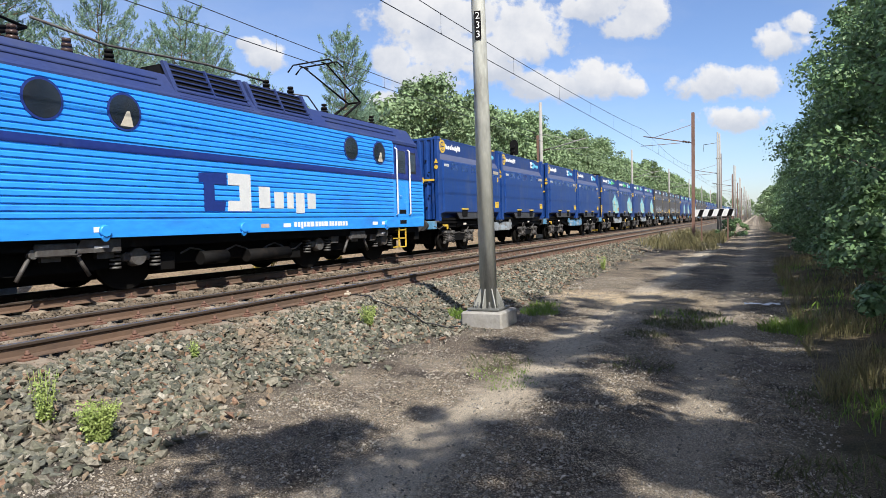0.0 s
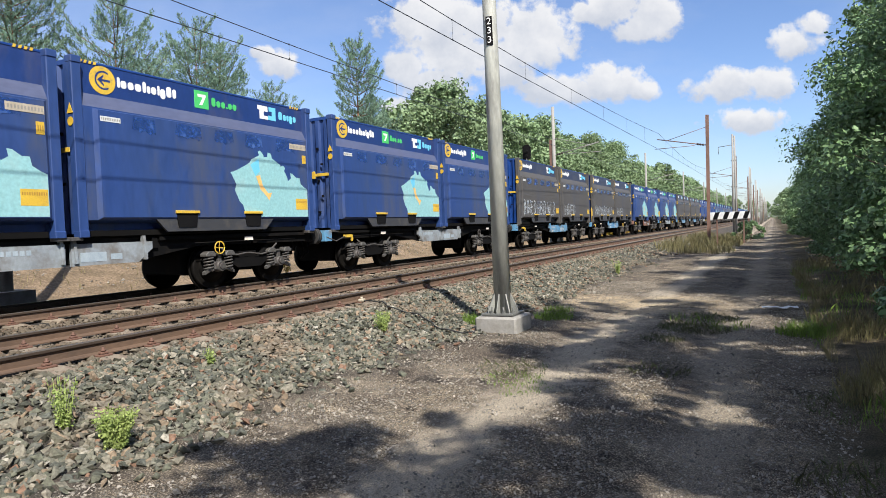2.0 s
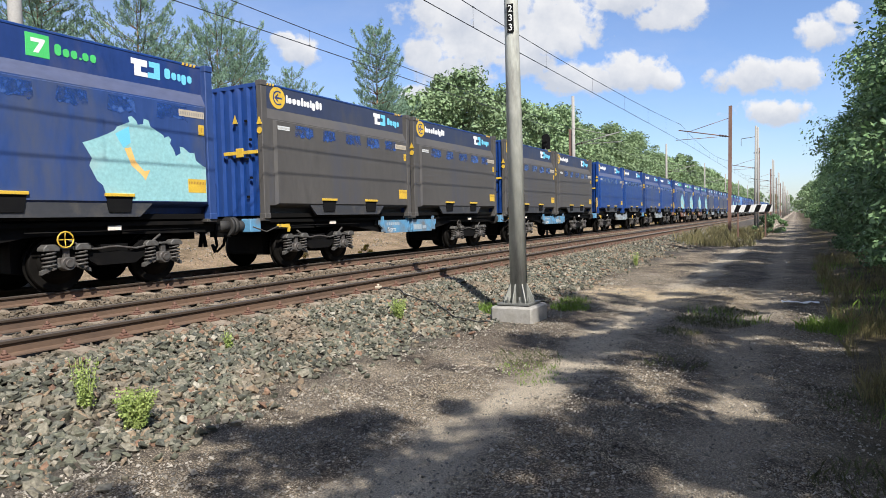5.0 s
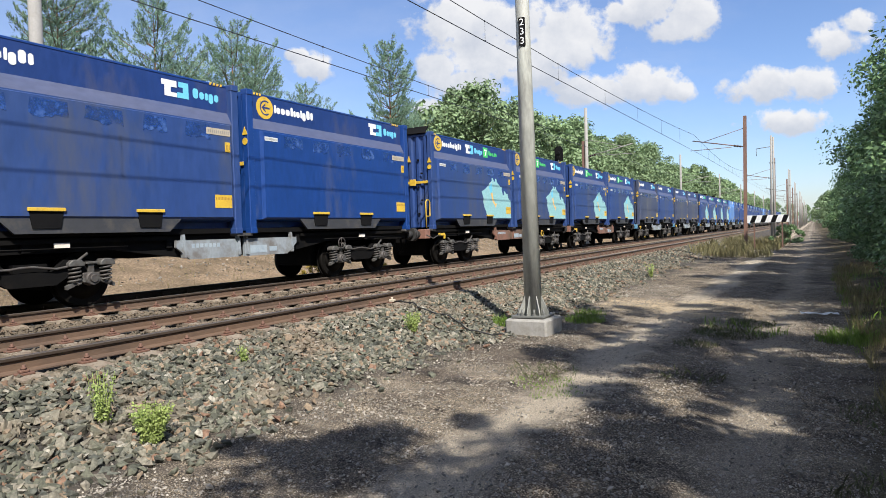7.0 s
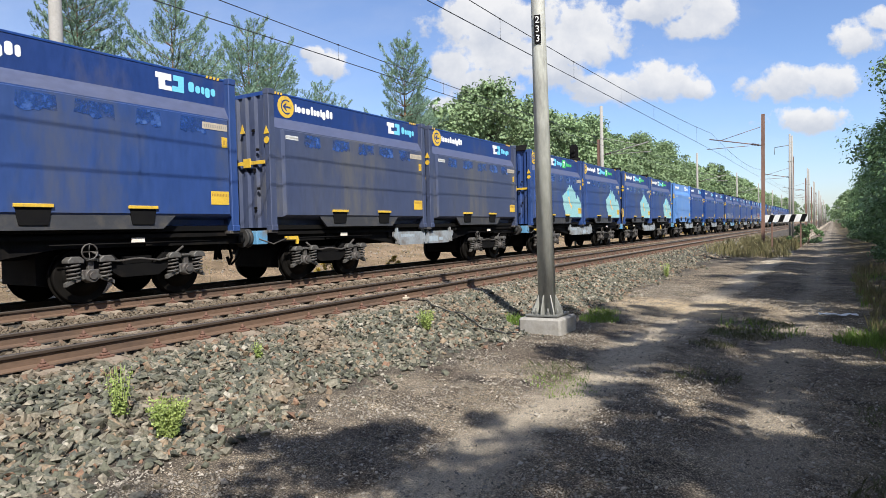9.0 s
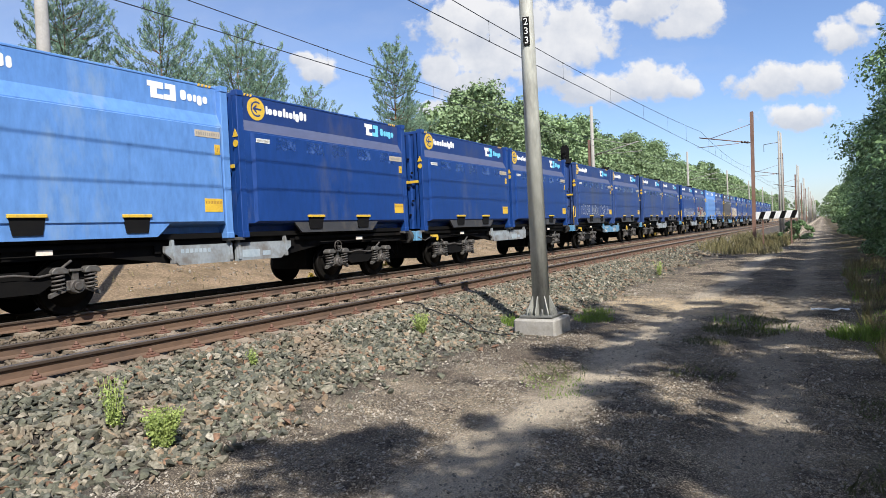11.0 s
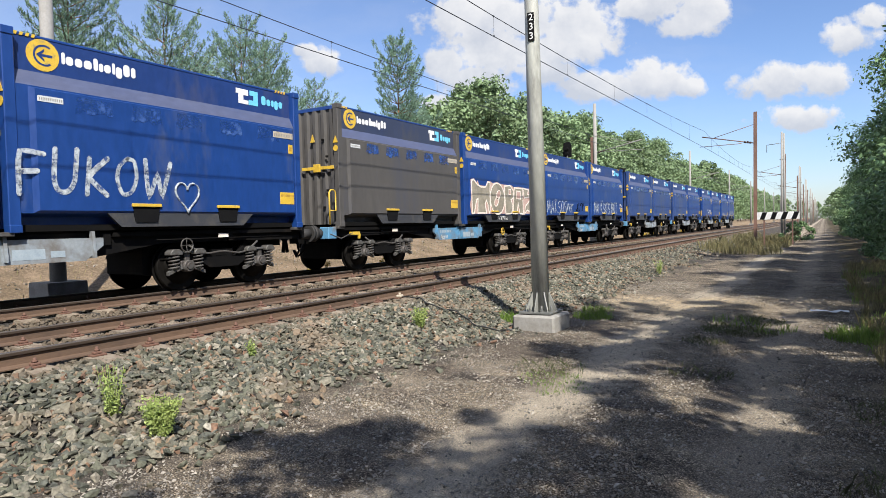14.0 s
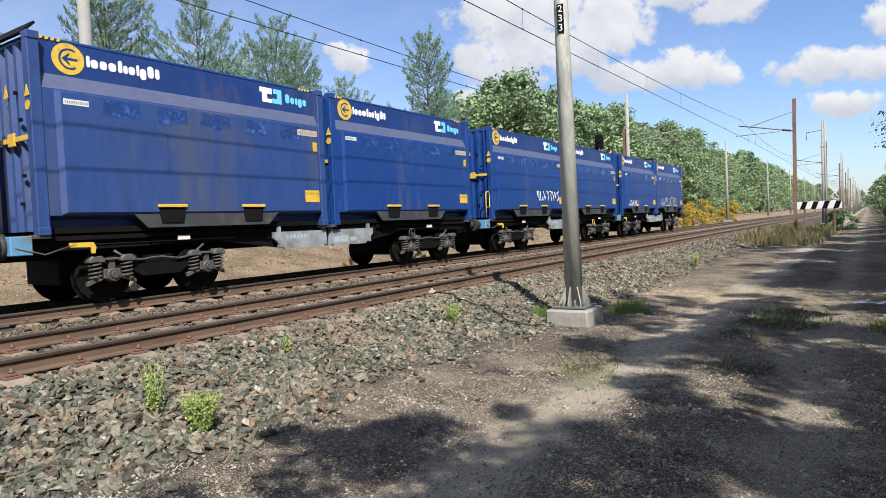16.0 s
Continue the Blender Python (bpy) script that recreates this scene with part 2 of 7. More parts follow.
M["sill_white"] = mat("pale_grey_sill", (0.22, 0.25, 0.275), (0.27, 0.30, 0.32), 0.5, scale=1.5, dirt=(0.15, 0.14, 0.13), dirt_amount=0.35, dirt_scale=2.5)
M["sill_rust"] = mat("rusty_sill", (0.24, 0.12, 0.085), (0.19, 0.095, 0.07), 0.7, scale=2.5, dirt=(0.1, 0.07, 0.05), dirt_amount=0.35)
M["loco"] = mat("bright_blue_loco_paint", (0.030, 0.285, 0.80), (0.028, 0.262, 0.75), 0.33, scale=0.8, dirt=(0.03, 0.17, 0.55), dirt_amount=0.08, stretch=(1, 0.3, 1))
M["loco_dark"] = mat("navy_loco_paint", (0.011, 0.028, 0.165), (0.013, 0.030, 0.175), 0.38, scale=0.9, dirt=(0.025, 0.045, 0.17), dirt_amount=0.15)
M["roof"] = mat("dusty_navy_roof", (0.013, 0.029, 0.125), (0.022, 0.036, 0.115), 0.6, scale=0.9, dirt=(0.035, 0.048, 0.11), dirt_amount=0.2)
M["glass"] = mat("dark_window_glass", (0.010, 0.016, 0.028), (0.02, 0.022, 0.025), 0.06, scale=2, spec=0.8)
M["curtain"] = mat("pale_curtain", (0.5, 0.46, 0.36), (0.4, 0.37, 0.3), 0.9, scale=5)
M["rubber"] = mat("black_rubber", (0.015, 0.015, 0.015), (0.02, 0.02, 0.02), 0.7, scale=6)
M["steel"] = mat("bare_steel", (0.45, 0.44, 0.42), (0.4, 0.38, 0.36), 0.35, metal=0.8, scale=5)
M["insul"] = mat("brown_porcelain", (0.04, 0.024, 0.018), (0.05, 0.03, 0.02), 0.25, scale=4)
M["rail_side"] = mat("rusty_rail", (0.110, 0.067, 0.043), (0.142, 0.091, 0.060), 0.8, scale=3, dirt=(0.065, 0.042, 0.030), dirt_amount=0.35, dirt_scale=3, bump=0.2, stretch=(1, 0.3, 1))
M["rail_top"] = mat("worn_rail_head", (0.135, 0.115, 0.098), (0.095, 0.076, 0.062), 0.42, metal=0.4, scale=1.0, stretch=(1, 0.1, 1), spread=0.8)
# darker brown on the sides and underside of the rail head
M["rail_head"] = mat("dark_rail_head_side", (0.040, 0.029, 0.022), (0.060, 0.043, 0.032), 0.6, scale=2, stretch=(1, 0.15, 1), spec=0.3)
M["sleeper"] = mat("weathered_concrete_sleeper", (0.27, 0.225, 0.170), (0.20, 0.160, 0.118), 0.9, scale=3, dirt=(0.13, 0.085, 0.06), dirt_amount=0.35, dirt_scale=3, bump=0.3, obj_random=0.15)
M["clip"] = mat("rusty_fastening", (0.15, 0.075, 0.05), (0.11, 0.06, 0.045), 0.8, scale=8)
M["pebble"] = mat("path_pebble", (0.31, 0.28, 0.235), (0.15, 0.136, 0.117), 0.9, scale=3.0, bump=0.3, island=0.6)
M["zinc"] = mat("galvanised_grey_green_steel", (0.44, 0.45, 0.40), (0.50, 0.50, 0.45), 0.6, metal=0.05, scale=1.5, stretch=(1, 1, 0.25), dirt=(0.2, 0.2, 0.185), dirt_amount=0.3, dirt_scale=3)
M["zinc_plate"] = mat("dull_galvanised_plate", (0.27, 0.275, 0.25), (0.22, 0.22, 0.20), 0.65, metal=0.05, scale=3)
M["zinc_dark"] = mat("weathered_steel_plate", (0.12, 0.125, 0.118), (0.15, 0.15, 0.14), 0.6, metal=0.2, scale=3)
M["concrete"] = mat("cast_concrete", (0.31, 0.30, 0.275), (0.25, 0.24, 0.225), 0.9, scale=2.5, dirt=(0.2, 0.185, 0.16), dirt_amount=0.3, dirt_scale=3, bump=0.25)
M["rust"] = mat("rusted_mast_steel", (0.15, 0.075, 0.052), (0.21, 0.13, 0.10), 0.8, scale=2, stretch=(1, 1, 0.3), dirt=(0.09, 0.05, 0.04), dirt_amount=0.3)
M["pole_conc"] = mat("grey_concrete_mast", (0.30, 0.29, 0.27), (0.25, 0.24, 0.22), 0.85, scale=2)
M["wire"] = mat("dark_copper_wire", (0.05, 0.055, 0.06), (0.06, 0.06, 0.065), 0.5, metal=0.5, scale=3)
M["bark"] = mat("grey_brown_bark", (0.12, 0.09, 0.065), (0.08, 0.062, 0.048), 0.9, scale=3, stretch=(1, 1, 0.25), bump=0.5, bump_scale=18)
M["pinebark"] = mat("orange_brown_pine_bark", (0.19, 0.105, 0.06), (0.12, 0.075, 0.05), 0.9, scale=3, stretch=(1, 1, 0.3), bump=0.5, bump_scale=18)
M["leaf"] = mat("green_leaves", (0.170, 0.272, 0.118), (0.140, 0.235, 0.105), 0.45, scale=0.6, island=0.45, obj_random=0.12, backlit=0.3)
M["leaf_far"] = mat("far_green_leaves", (0.172, 0.255, 0.122), (0.200, 0.276, 0.136), 0.68, scale=0.4, island=0.35, obj_random=0.2, backlit=0.18)
M["needle"] = mat("blue_green_needles", (0.150, 0.245, 0.165), (0.175, 0.270, 0.180), 0.5, scale=0.7, island=0.4, obj_random=0.12, backlit=0.15)
M["gold"] = mat("yellow_flowering_leaves", (0.50, 0.33, 0.03), (0.32, 0.27, 0.04), 0.6, scale=0.8, island=0.35, backlit=0.3)
M["weed"] = mat("pale_green_weed", (0.24, 0.33, 0.09), (0.31, 0.36, 0.11), 0.6, scale=3, island=0.3, backlit=0.3)
M["grass"] = mat("fresh_grass", (0.13, 0.22, 0.035), (0.18, 0.26, 0.05), 0.6, scale=2, island=0.35, backlit=0.3)
M["dry"] = mat("dry_grass", (0.20, 0.165, 0.08), (0.13, 0.13, 0.055), 0.7, scale=1.0, island=0.4, backlit=0.25)
M["straw"] = mat("straw_coloured_grass", (0.25, 0.205, 0.105), (0.16, 0.15, 0.06), 0.7, scale=1.3, island=0.45, backlit=0.25)
M["brownweed"] = mat("brownish_green_weed", (0.10, 0.088, 0.045), (0.085, 0.115, 0.04), 0.7, scale=1.0, island=0.4, backlit=0.2)
M["litter"] = mat("white_paper", (0.72, 0.73, 0.74), (0.62, 0.63, 0.65), 0.8, scale=5)


def stone_material():
    """Crushed stone: grey-green, blue-grey, tan, rusty and dark pieces, each of one colour, with fine mottling."""
    mt = bpy.data.materials.new("ballast_stone")
    mt.use_nodes = True
    N, L = mt.node_tree.nodes, mt.node_tree.links
    b = N["Principled BSDF"]
    b.inputs["Roughness"].default_value = 0.85
    b.inputs["Specular IOR Level"].default_value = 0.35
    geo, co = N.new("ShaderNodeNewGeometry"), N.new("ShaderNodeTexCoord")
    ramp = N.new("ShaderNodeValToRGB")
    ramp.color_ramp.interpolation = "CONSTANT"
    tones = ((0.0, (0.058, 0.060, 0.046)), (0.16, (0.104, 0.106, 0.078)), (0.36, (0.138, 0.134, 0.105)), (0.52, (0.088, 0.091, 0.075)), (0.64, (0.172, 0.158, 0.122)),
             (0.76, (0.200, 0.152, 0.104)), (0.86, (0.225, 0.202, 0.158)), (0.93, (0.170, 0.102, 0.068)), (0.975, (0.285, 0.265, 0.220)))
    el = ramp.color_ramp.elements
    for k, (at, c) in enumerate(tones):
        e = el[k] if k < 2 else el.new(at)
        e.position, e.color = at, (*c, 1)
    L.new(geo.outputs["Random Per Island"], ramp.inputs[0])
    col = ramp.outputs[0]
    for scale, lo, hi in ((38.0, 0.62, 1.35), (0.7, 0.86, 1.14)):
        n = N.new("ShaderNodeTexNoise")
        n.inputs["Scale"].default_value, n.inputs["Detail"].default_value = scale, 4.0
        L.new(co.outputs["Object"], n.inputs["Vector"])
        r = N.new("ShaderNodeMapRange")
        for key, v in (("From Min", 0.32), ("From Max", 0.68), ("To Min", lo), ("To Max", hi)):
            r.inputs[key].default_value = v
        L.new(n.outputs["Fac"], r.inputs["Value"])
        x = N.new("ShaderNodeVectorMath")
        x.operation = "SCALE"
        L.new(col, x.inputs[0]), L.new(r.outputs[0], x.inputs["Scale"])
        col = x.outputs[0]
    # rust dust from the rails, strongest in a few loose drifts
    n = N.new("ShaderNodeTexNoise")
    n.inputs["Scale"].default_value, n.inputs["Detail"].default_value = 0.9, 5.0
    L.new(co.outputs["Object"], n.inputs["Vector"])
    r = N.new("ShaderNodeMapRange")
    for key, v in (("From Min", 0.54), ("From Max", 0.70), ("To Max", 0.55)):
        r.inputs[key].default_value = v
    L.new(n.outputs["Fac"], r.inputs["Value"])
    mx = N.new("ShaderNodeMixRGB")
    L.new(r.outputs[0], mx.inputs[0]), L.new(col, mx.inputs[1])
    mx.inputs[2].default_value = (0.215, 0.155, 0.110, 1)
    # brown brake dust between and close to the rails
    sep, near_rail, dusty = N.new("ShaderNodeSeparateXYZ"), N.new("ShaderNodeMapRange"), N.new("ShaderNodeMixRGB")
    L.new(co.outputs["Object"], sep.inputs[0]), L.new(sep.outputs[0], near_rail.inputs["Value"])
    for key, v in (("From Min", 0.7), ("From Max", 0.05), ("To Max", 0.72)):
        near_rail.inputs[key].default_value = v
    L.new(near_rail.outputs[0], dusty.inputs[0]), L.new(mx.outputs[0], dusty.inputs[1])
    dusty.inputs[2].default_value = (0.105, 0.076, 0.052, 1)
    L.new(dusty.outputs[0], b.inputs["Base Color"])
    bp = N.new("ShaderNodeBump")
    bp.inputs["Strength"].default_value, bp.inputs["Distance"].default_value = 0.4, 0.01
    n = N.new("ShaderNodeTexNoise")
    n.inputs["Scale"].default_value = 90.0
    L.new(co.outputs["Object"], n.inputs["Vector"])
    L.new(n.outputs["Fac"], bp.inputs["Height"]), L.new(bp.outputs[0], b.inputs["Normal"])
    return mt


M["stone"] = stone_material()


def thin_spray(key, scale, cover):
    """Lets the paint below show through the weak places of a sprayed line."""
    N, L = M[key].node_tree.nodes, M[key].node_tree.links
    co, n, r = N.new("ShaderNodeTexCoord"), N.new("ShaderNodeTexNoise"), N.new("ShaderNodeMapRange")
    n.inputs["Scale"].default_value, n.inputs["Detail"].default_value, n.inputs["Roughness"].default_value = scale, 5.0, 0.65
    for k, v in (("From Min", 0.36), ("From Max", 0.58), ("To Min", cover), ("To Max", 1.0)):
        r.inputs[k].default_value = v
    L.new(co.outputs["Object"], n.inputs["Vector"]), L.new(n.outputs["Fac"], r.inputs["Value"])
    tr, mx = N.new("ShaderNodeBsdfTransparent"), N.new("ShaderNodeMixShader")
    L.new(r.outputs[0], mx.inputs[0]), L.new(tr.outputs[0], mx.inputs[1]), L.new(N["Principled BSDF"].outputs[0], mx.inputs[2])
    L.new(mx.outputs[0], N["Material Output"].inputs["Surface"])


thin_spray("silver", 9.0, 0.08)
thin_spray("greyfill", 3.0, 0.75)
thin_spray("patch", 5.0, 0.05)


def ground_material():
    mt = bpy.data.materials.new("dirt_and_gravel_ground")
    mt.use_nodes = True
    N, L = mt.node_tree.nodes, mt.node_tree.links
    b = N["Principled BSDF"]
    b.inputs["Roughness"].default_value = 0.95
    b.inputs["Specular IOR Level"].default_value = 0.2
    co = N.new("ShaderNodeTexCoord")

    def nz(sc, det=6.0, ro=0.6, off=(0, 0, 0)):
        mp = N.new("ShaderNodeMapping")
        mp.inputs["Location"].default_value = off
        L.new(co.outputs["Object"], mp.inputs["Vector"])
        n = N.new("ShaderNodeTexNoise")
        n.inputs["Scale"].default_value, n.inputs["Detail"].default_value, n.inputs["Roughness"].default_value = sc, det, ro
        L.new(mp.outputs[0], n.inputs["Vector"])
        return n.outputs["Fac"]

    def rng(v, lo, hi, a=0.0, c=1.0):
        r = N.new("ShaderNodeMapRange")
        for k, x in (("From Min", lo), ("From Max", hi), ("To Min", a), ("To Max", c)):
            r.inputs[k].default_value = x
        L.new(v, r.inputs["Value"])
        return r.outputs[0]

    def mx(f, a, c, how="MIX"):
        x = N.new("ShaderNodeMixRGB")
        x.blend_type = how
        for i, v in enumerate((f, a, c)):
            if isinstance(v, (int, float)):
                x.inputs[i].default_value = v
            elif isinstance(v, tuple):
                x.inputs[i].default_value = (*v, 1)
            else:
                L.new(v, x.inputs[i])
        return x.outputs[0]

    def ma(op, a, c):
        x = N.new("ShaderNodeMath")
        x.operation = op
        for i, v in enumerate((a, c)):
            if isinstance(v, (int, float)):
                x.inputs[i].default_value = v
            else:
                L.new(v, x.inputs[i])
        return x.outputs[0]

    sep = N.new("ShaderNodeSeparateXYZ")
    L.new(co.outputs["Object"], sep.inputs[0])
    X, Y = sep.outputs[0], sep.outputs[1]
    wob = ma("MULTIPLY", ma("SUBTRACT", nz(0.55), 0.5), 2.2)
    Xw = ma("ADD", X, wob)
    # loose gravel: small stones in dark earth
    vor = N.new("ShaderNodeTexVoronoi")
    vor.inputs["Scale"].default_value = 82
    L.new(co.outputs["Object"], vor.inputs["Vector"])
    tint = N.new("ShaderNodeSeparateColor")
    L.new(vor.outputs["Color"], tint.inputs[0])
    dirt = mx(rng(nz(0.9), 0.36, 0.62), (0.155, 0.132, 0.110), (0.28, 0.242, 0.192))
    dirt = mx(rng(nz(2.6, 6, 0.7, (3, 1, 0)), 0.55, 0.66), dirt, (0.40, 0.345, 0.265))
    dirt = mx(rng(nz(1.7, 6, 0.7, (9, 4, 0)), 0.54, 0.66), dirt, (0.070, 0.061, 0.054))
    stony = mx(rng(tint.outputs[0], 0.1, 0.95), (0.40, 0.39, 0.38), (1.8, 1.76, 1.68))
    stony = mx(rng(vor.outputs["Distance"], 0.42, 0.66), stony, (0.28, 0.26, 0.235))
    dirt = mx(rng(nz(1.4, 5, 0.65, (2, 8, 0)), 0.30, 0.58, 0.35, 1.0), dirt, mx(1.0, dirt, stony, "MULTIPLY"))
    # darker loose earth in front of the mast footing
    soil = ma("MULTIPLY", rng(ma("ABSOLUTE", ma("SUBTRACT", ma("ADD", Y, wob), 8.6), 0.0), 1.9, 0.9), rng(ma("ADD", X, wob), 4.3, 3.6))
    dirt = mx(ma("MULTIPLY", soil, 0.42), dirt, mx(1.0, (0.115, 0.095, 0.08), stony, "MULTIPLY"))
    # two packed wheel lanes of pale fine dust
    lane = mx(rng(nz(1.2, 5, 0.6, (5, 5, 0)), 0.35, 0.65), (0.34, 0.298, 0.238), (0.45, 0.392, 0.308))
    bend = ma("MULTIPLY", ma("SUBTRACT", nz(0.35, 3, 0.5, (7, 0, 0)), 0.5), 0.9)
    ragged = ma("MULTIPLY", ma("SUBTRACT", nz(3.5, 6, 0.7, (1, 6, 0)), 0.5), 0.9)
    Xl = ma("ADD", X, bend)
    for centre, wide, amount in ((4.42, 0.34, 0.95), (6.18, 0.30, 0.42)):
        d = ma("ADD", ma("ABSOLUTE", ma("SUBTRACT", Xl, centre), 0.0), ragged)
        dirt = mx(rng(d, wide + 0.12, wide - 0.14, 0.0, amount), dirt, lane)
    # sandy stretch across the track
    sand = ma("MULTIPLY", rng(ma("ABSOLUTE", ma("SUBTRACT", ma("ADD", Y, wob), 13.4), 0.0), 1.7, 1.0), rng(X, 6.2, 4.6))
    dirt = mx(ma("MULTIPLY", sand, rng(nz(1.9, 6, 0.7), 0.35, 0.55)), dirt, (0.45, 0.36, 0.24))
    speck = nz(90, 3, 0.65)
    dirt = mx(0.8, dirt, mx(rng(speck, 0.40, 0.62), (0.5, 0.5, 0.5), (1.5, 1.46, 1.40)), "MULTIPLY")
    # bed under the ballast, painted dark to deepen the shaded gaps between stones
    bal = mx(rng(nz(22, 4, 0.7), 0.35, 0.65), (0.03, 0.028, 0.025), (0.10, 0.09, 0.078))
    bal = mx(rng(nz(1.3), 0.5, 0.7), bal, (0.11, 0.085, 0.068))
    g = mx(rng(Xw, 2.0, 2.7), bal, dirt)
    left = mx(rng(nz(0.8), 0.4, 0.6), (0.29, 0.215, 0.145), (0.185, 0.138, 0.09))
    left = mx(0.7, left, mx(rng(nz(14, 4, 0.7), 0.40, 0.62), (0.5, 0.5, 0.5), (1.4, 1.4, 1.4)), "MULTIPLY")
    g = mx(rng(Xw, -7.6, -8.4), g, left)
    verge = mx(rng(nz(1.1, 6, 0.7), 0.4, 0.62), (0.105, 0.082, 0.052), (0.05, 0.046, 0.026))
    verge = mx(0.7, verge, mx(rng(speck, 0.40, 0.62), (0.45, 0.45, 0.45), (1.55, 1.5, 1.40)), "MULTIPLY")
    g = mx(rng(Xw, 6.9, 7.6), g, verge)
    L.new(g, b.inputs["Base Color"])
    bp = N.new("ShaderNodeBump")
    bp.inputs["Strength"].default_value, bp.inputs["Distance"].default_value = 1.0, 0.05
    hgt = ma("ADD", ma("SUBTRACT", ma("MULTIPLY", nz(45, 5, 0.7), 0.5), ma("MULTIPLY", vor.outputs["Distance"], 0.25)), nz(6, 5, 0.6))
    L.new(hgt, bp.inputs["Height"])
    L.new(bp.outputs[0], b.inputs["Normal"])
    return mt


M["ground"] = ground_material()

# ---------------------------------------------------------------- mesh helpers
def part(name, bm, material, parent=None, label=""):
    """One mesh object from a bmesh, under a thing or under a part."""
    me = bpy.data.meshes.new(name)
    bm.to_mesh(me)
    bm.free()
    mats = material if isinstance(material, (list, tuple)) else [material]
    for k in mats:
        me.materials.append(M[k])
    ob = new(name, me)
    if parent:
        ob.parent = parent
    if label:
        ob["label"] = label
    return ob


def share(name, src, parent, m, label=""):
    """Another part on the same mesh."""
    ob = new(name, src.data)
    ob.parent = parent
    ob.matrix_basis = m
    if label:
        ob["label"] = label
    return ob


def empty(name, label, category, group="", kind=""):
    ob = new(name)
    ob.empty_display_size = 0.2
    return tagged(ob, label, category, group, kind)


def box(bm, x0, x1, y0, y1, z0, z1, bevel=0.0, mi=0):
    b2 = bmesh.new() if bevel else bm
    vs = [b2.verts.new((x, y, z)) for x in (x0, x1) for y in (y0, y1) for z in (z0, z1)]
    for f in ((0, 1, 3, 2), (4, 6, 7, 5), (0, 4, 5, 1), (2, 3, 7, 6), (0, 2, 6, 4), (1, 5, 7, 3)):
        b2.faces.new([vs[i] for i in f]).material_index = mi
    if bevel:
        bmesh.ops.bevel(b2, geom=b2.edges[:] + b2.verts[:], offset=bevel, segments=1, affect="EDGES")
        merge(bm, b2, mi)
    return bm


def merge(bm, other, mi=0):
    mp = {v: bm.verts.new(v.co) for v in other.verts}
    for f in other.faces:
        nf = bm.faces.new([mp[v] for v in f.verts])
        nf.material_index, nf.smooth = mi, f.smooth
    other.free()


def rod(bm, a, b, r0, r1=None, seg=8, mi=0, smooth=True):
    """A round bar from a to b, tapered from r0 to r1, with closed ends."""
    r1 = r0 if r1 is None else r1
    a, b = Vector(a), Vector(b)
    q = (b - a).to_track_quat("Z", "Y")
    rings = []
    for c, r in ((a, r0), (b, r1)):
        rings.append([bm.verts.new(c + q @ Vector((r * math.cos(2 * math.pi * i / seg), r * math.sin(2 * math.pi * i / seg), 0))) for i in range(seg)])
    for i in range(seg):
        f = bm.faces.new((rings[0][i], rings[0][(i + 1) % seg], rings[1][(i + 1) % seg], rings[1][i]))
        f.smooth, f.material_index = smooth, mi
    for ring, flip in ((rings[0], True), (rings[1], False)):
        bm.faces.new(ring[::-1] if flip else ring).material_index = mi
    return bm


def tube(bm, pts, r, seg=6, mi=0):
    """A bent round bar through the points, in one piece."""
    P = [Vector(p) for p in pts]
    rings, q = [], None
    for i, p in enumerate(P):
        d = (P[min(i + 1, len(P) - 1)] - P[max(i - 1, 0)]).normalized()
        q = d.to_track_quat("Z", "Y") if q is None else (q @ Vector((0, 0, 1))).rotation_difference(d) @ q
        rings.append([bm.verts.new(p + q @ Vector((r * math.cos(2 * math.pi * k / seg), r * math.sin(2 * math.pi * k / seg), 0))) for k in range(seg)])
    for a, b in zip(rings[:-1], rings[1:]):
        for k in range(seg):
            f = bm.faces.new((a[k], a[(k + 1) % seg], b[(k + 1) % seg], b[k]))
            f.smooth, f.material_index = True, mi
    bm.faces.new(rings[0][::-1]).material_index = mi
    bm.faces.new(rings[-1]).material_index = mi
    return bm


def prism(bm, poly, axis, lo, hi, mi=0):
    """A polygon of (u, v) pushed from lo to hi along an axis: x uses (y, z), y uses (x, z), z uses (x, y)."""
    def at(u, v, w):
        return {"x": (w, u, v), "y": (u, w, v), "z": (u, v, w)}[axis]
    a, b = [bm.verts.new(at(u, v, lo)) for u, v in poly], [bm.verts.new(at(u, v, hi)) for u, v in poly]
    n = len(poly)
    for i in range(n):
        bm.faces.new((a[i], a[(i + 1) % n], b[(i + 1) % n], b[i])).material_index = mi
    bm.faces.new(a[::-1]).material_index = mi
    bm.faces.new(b).material_index = mi
    bmesh.ops.recalc_face_normals(bm, faces=bm.faces[:])
    return bm


def disc(cx, cz, r, n=24, squash=1.0):
    return [(cx + r * math.cos(2 * math.pi * i / n), cz + squash * r * math.sin(2 * math.pi * i / n)) for i in range(n)]


def mesh_np(name, verts, faces, material, parent=None, smooth=False):
    me = bpy.data.meshes.new(name)
    me.from_pydata(verts.tolist() if hasattr(verts, "tolist") else verts, [], faces.tolist() if hasattr(faces, "tolist") else faces)
    for k in (material if isinstance(material, (list, tuple)) else [material]):
        me.materials.append(M[k])
    ob = new(name, me)
    if parent:
        ob.parent = parent
    return ob


# ---------------------------------------------------------------- ground and railway
X_NEAR, X_FAR = -0.7525, -4.79     # centres of the two tracks; rail tops lie at z = 0


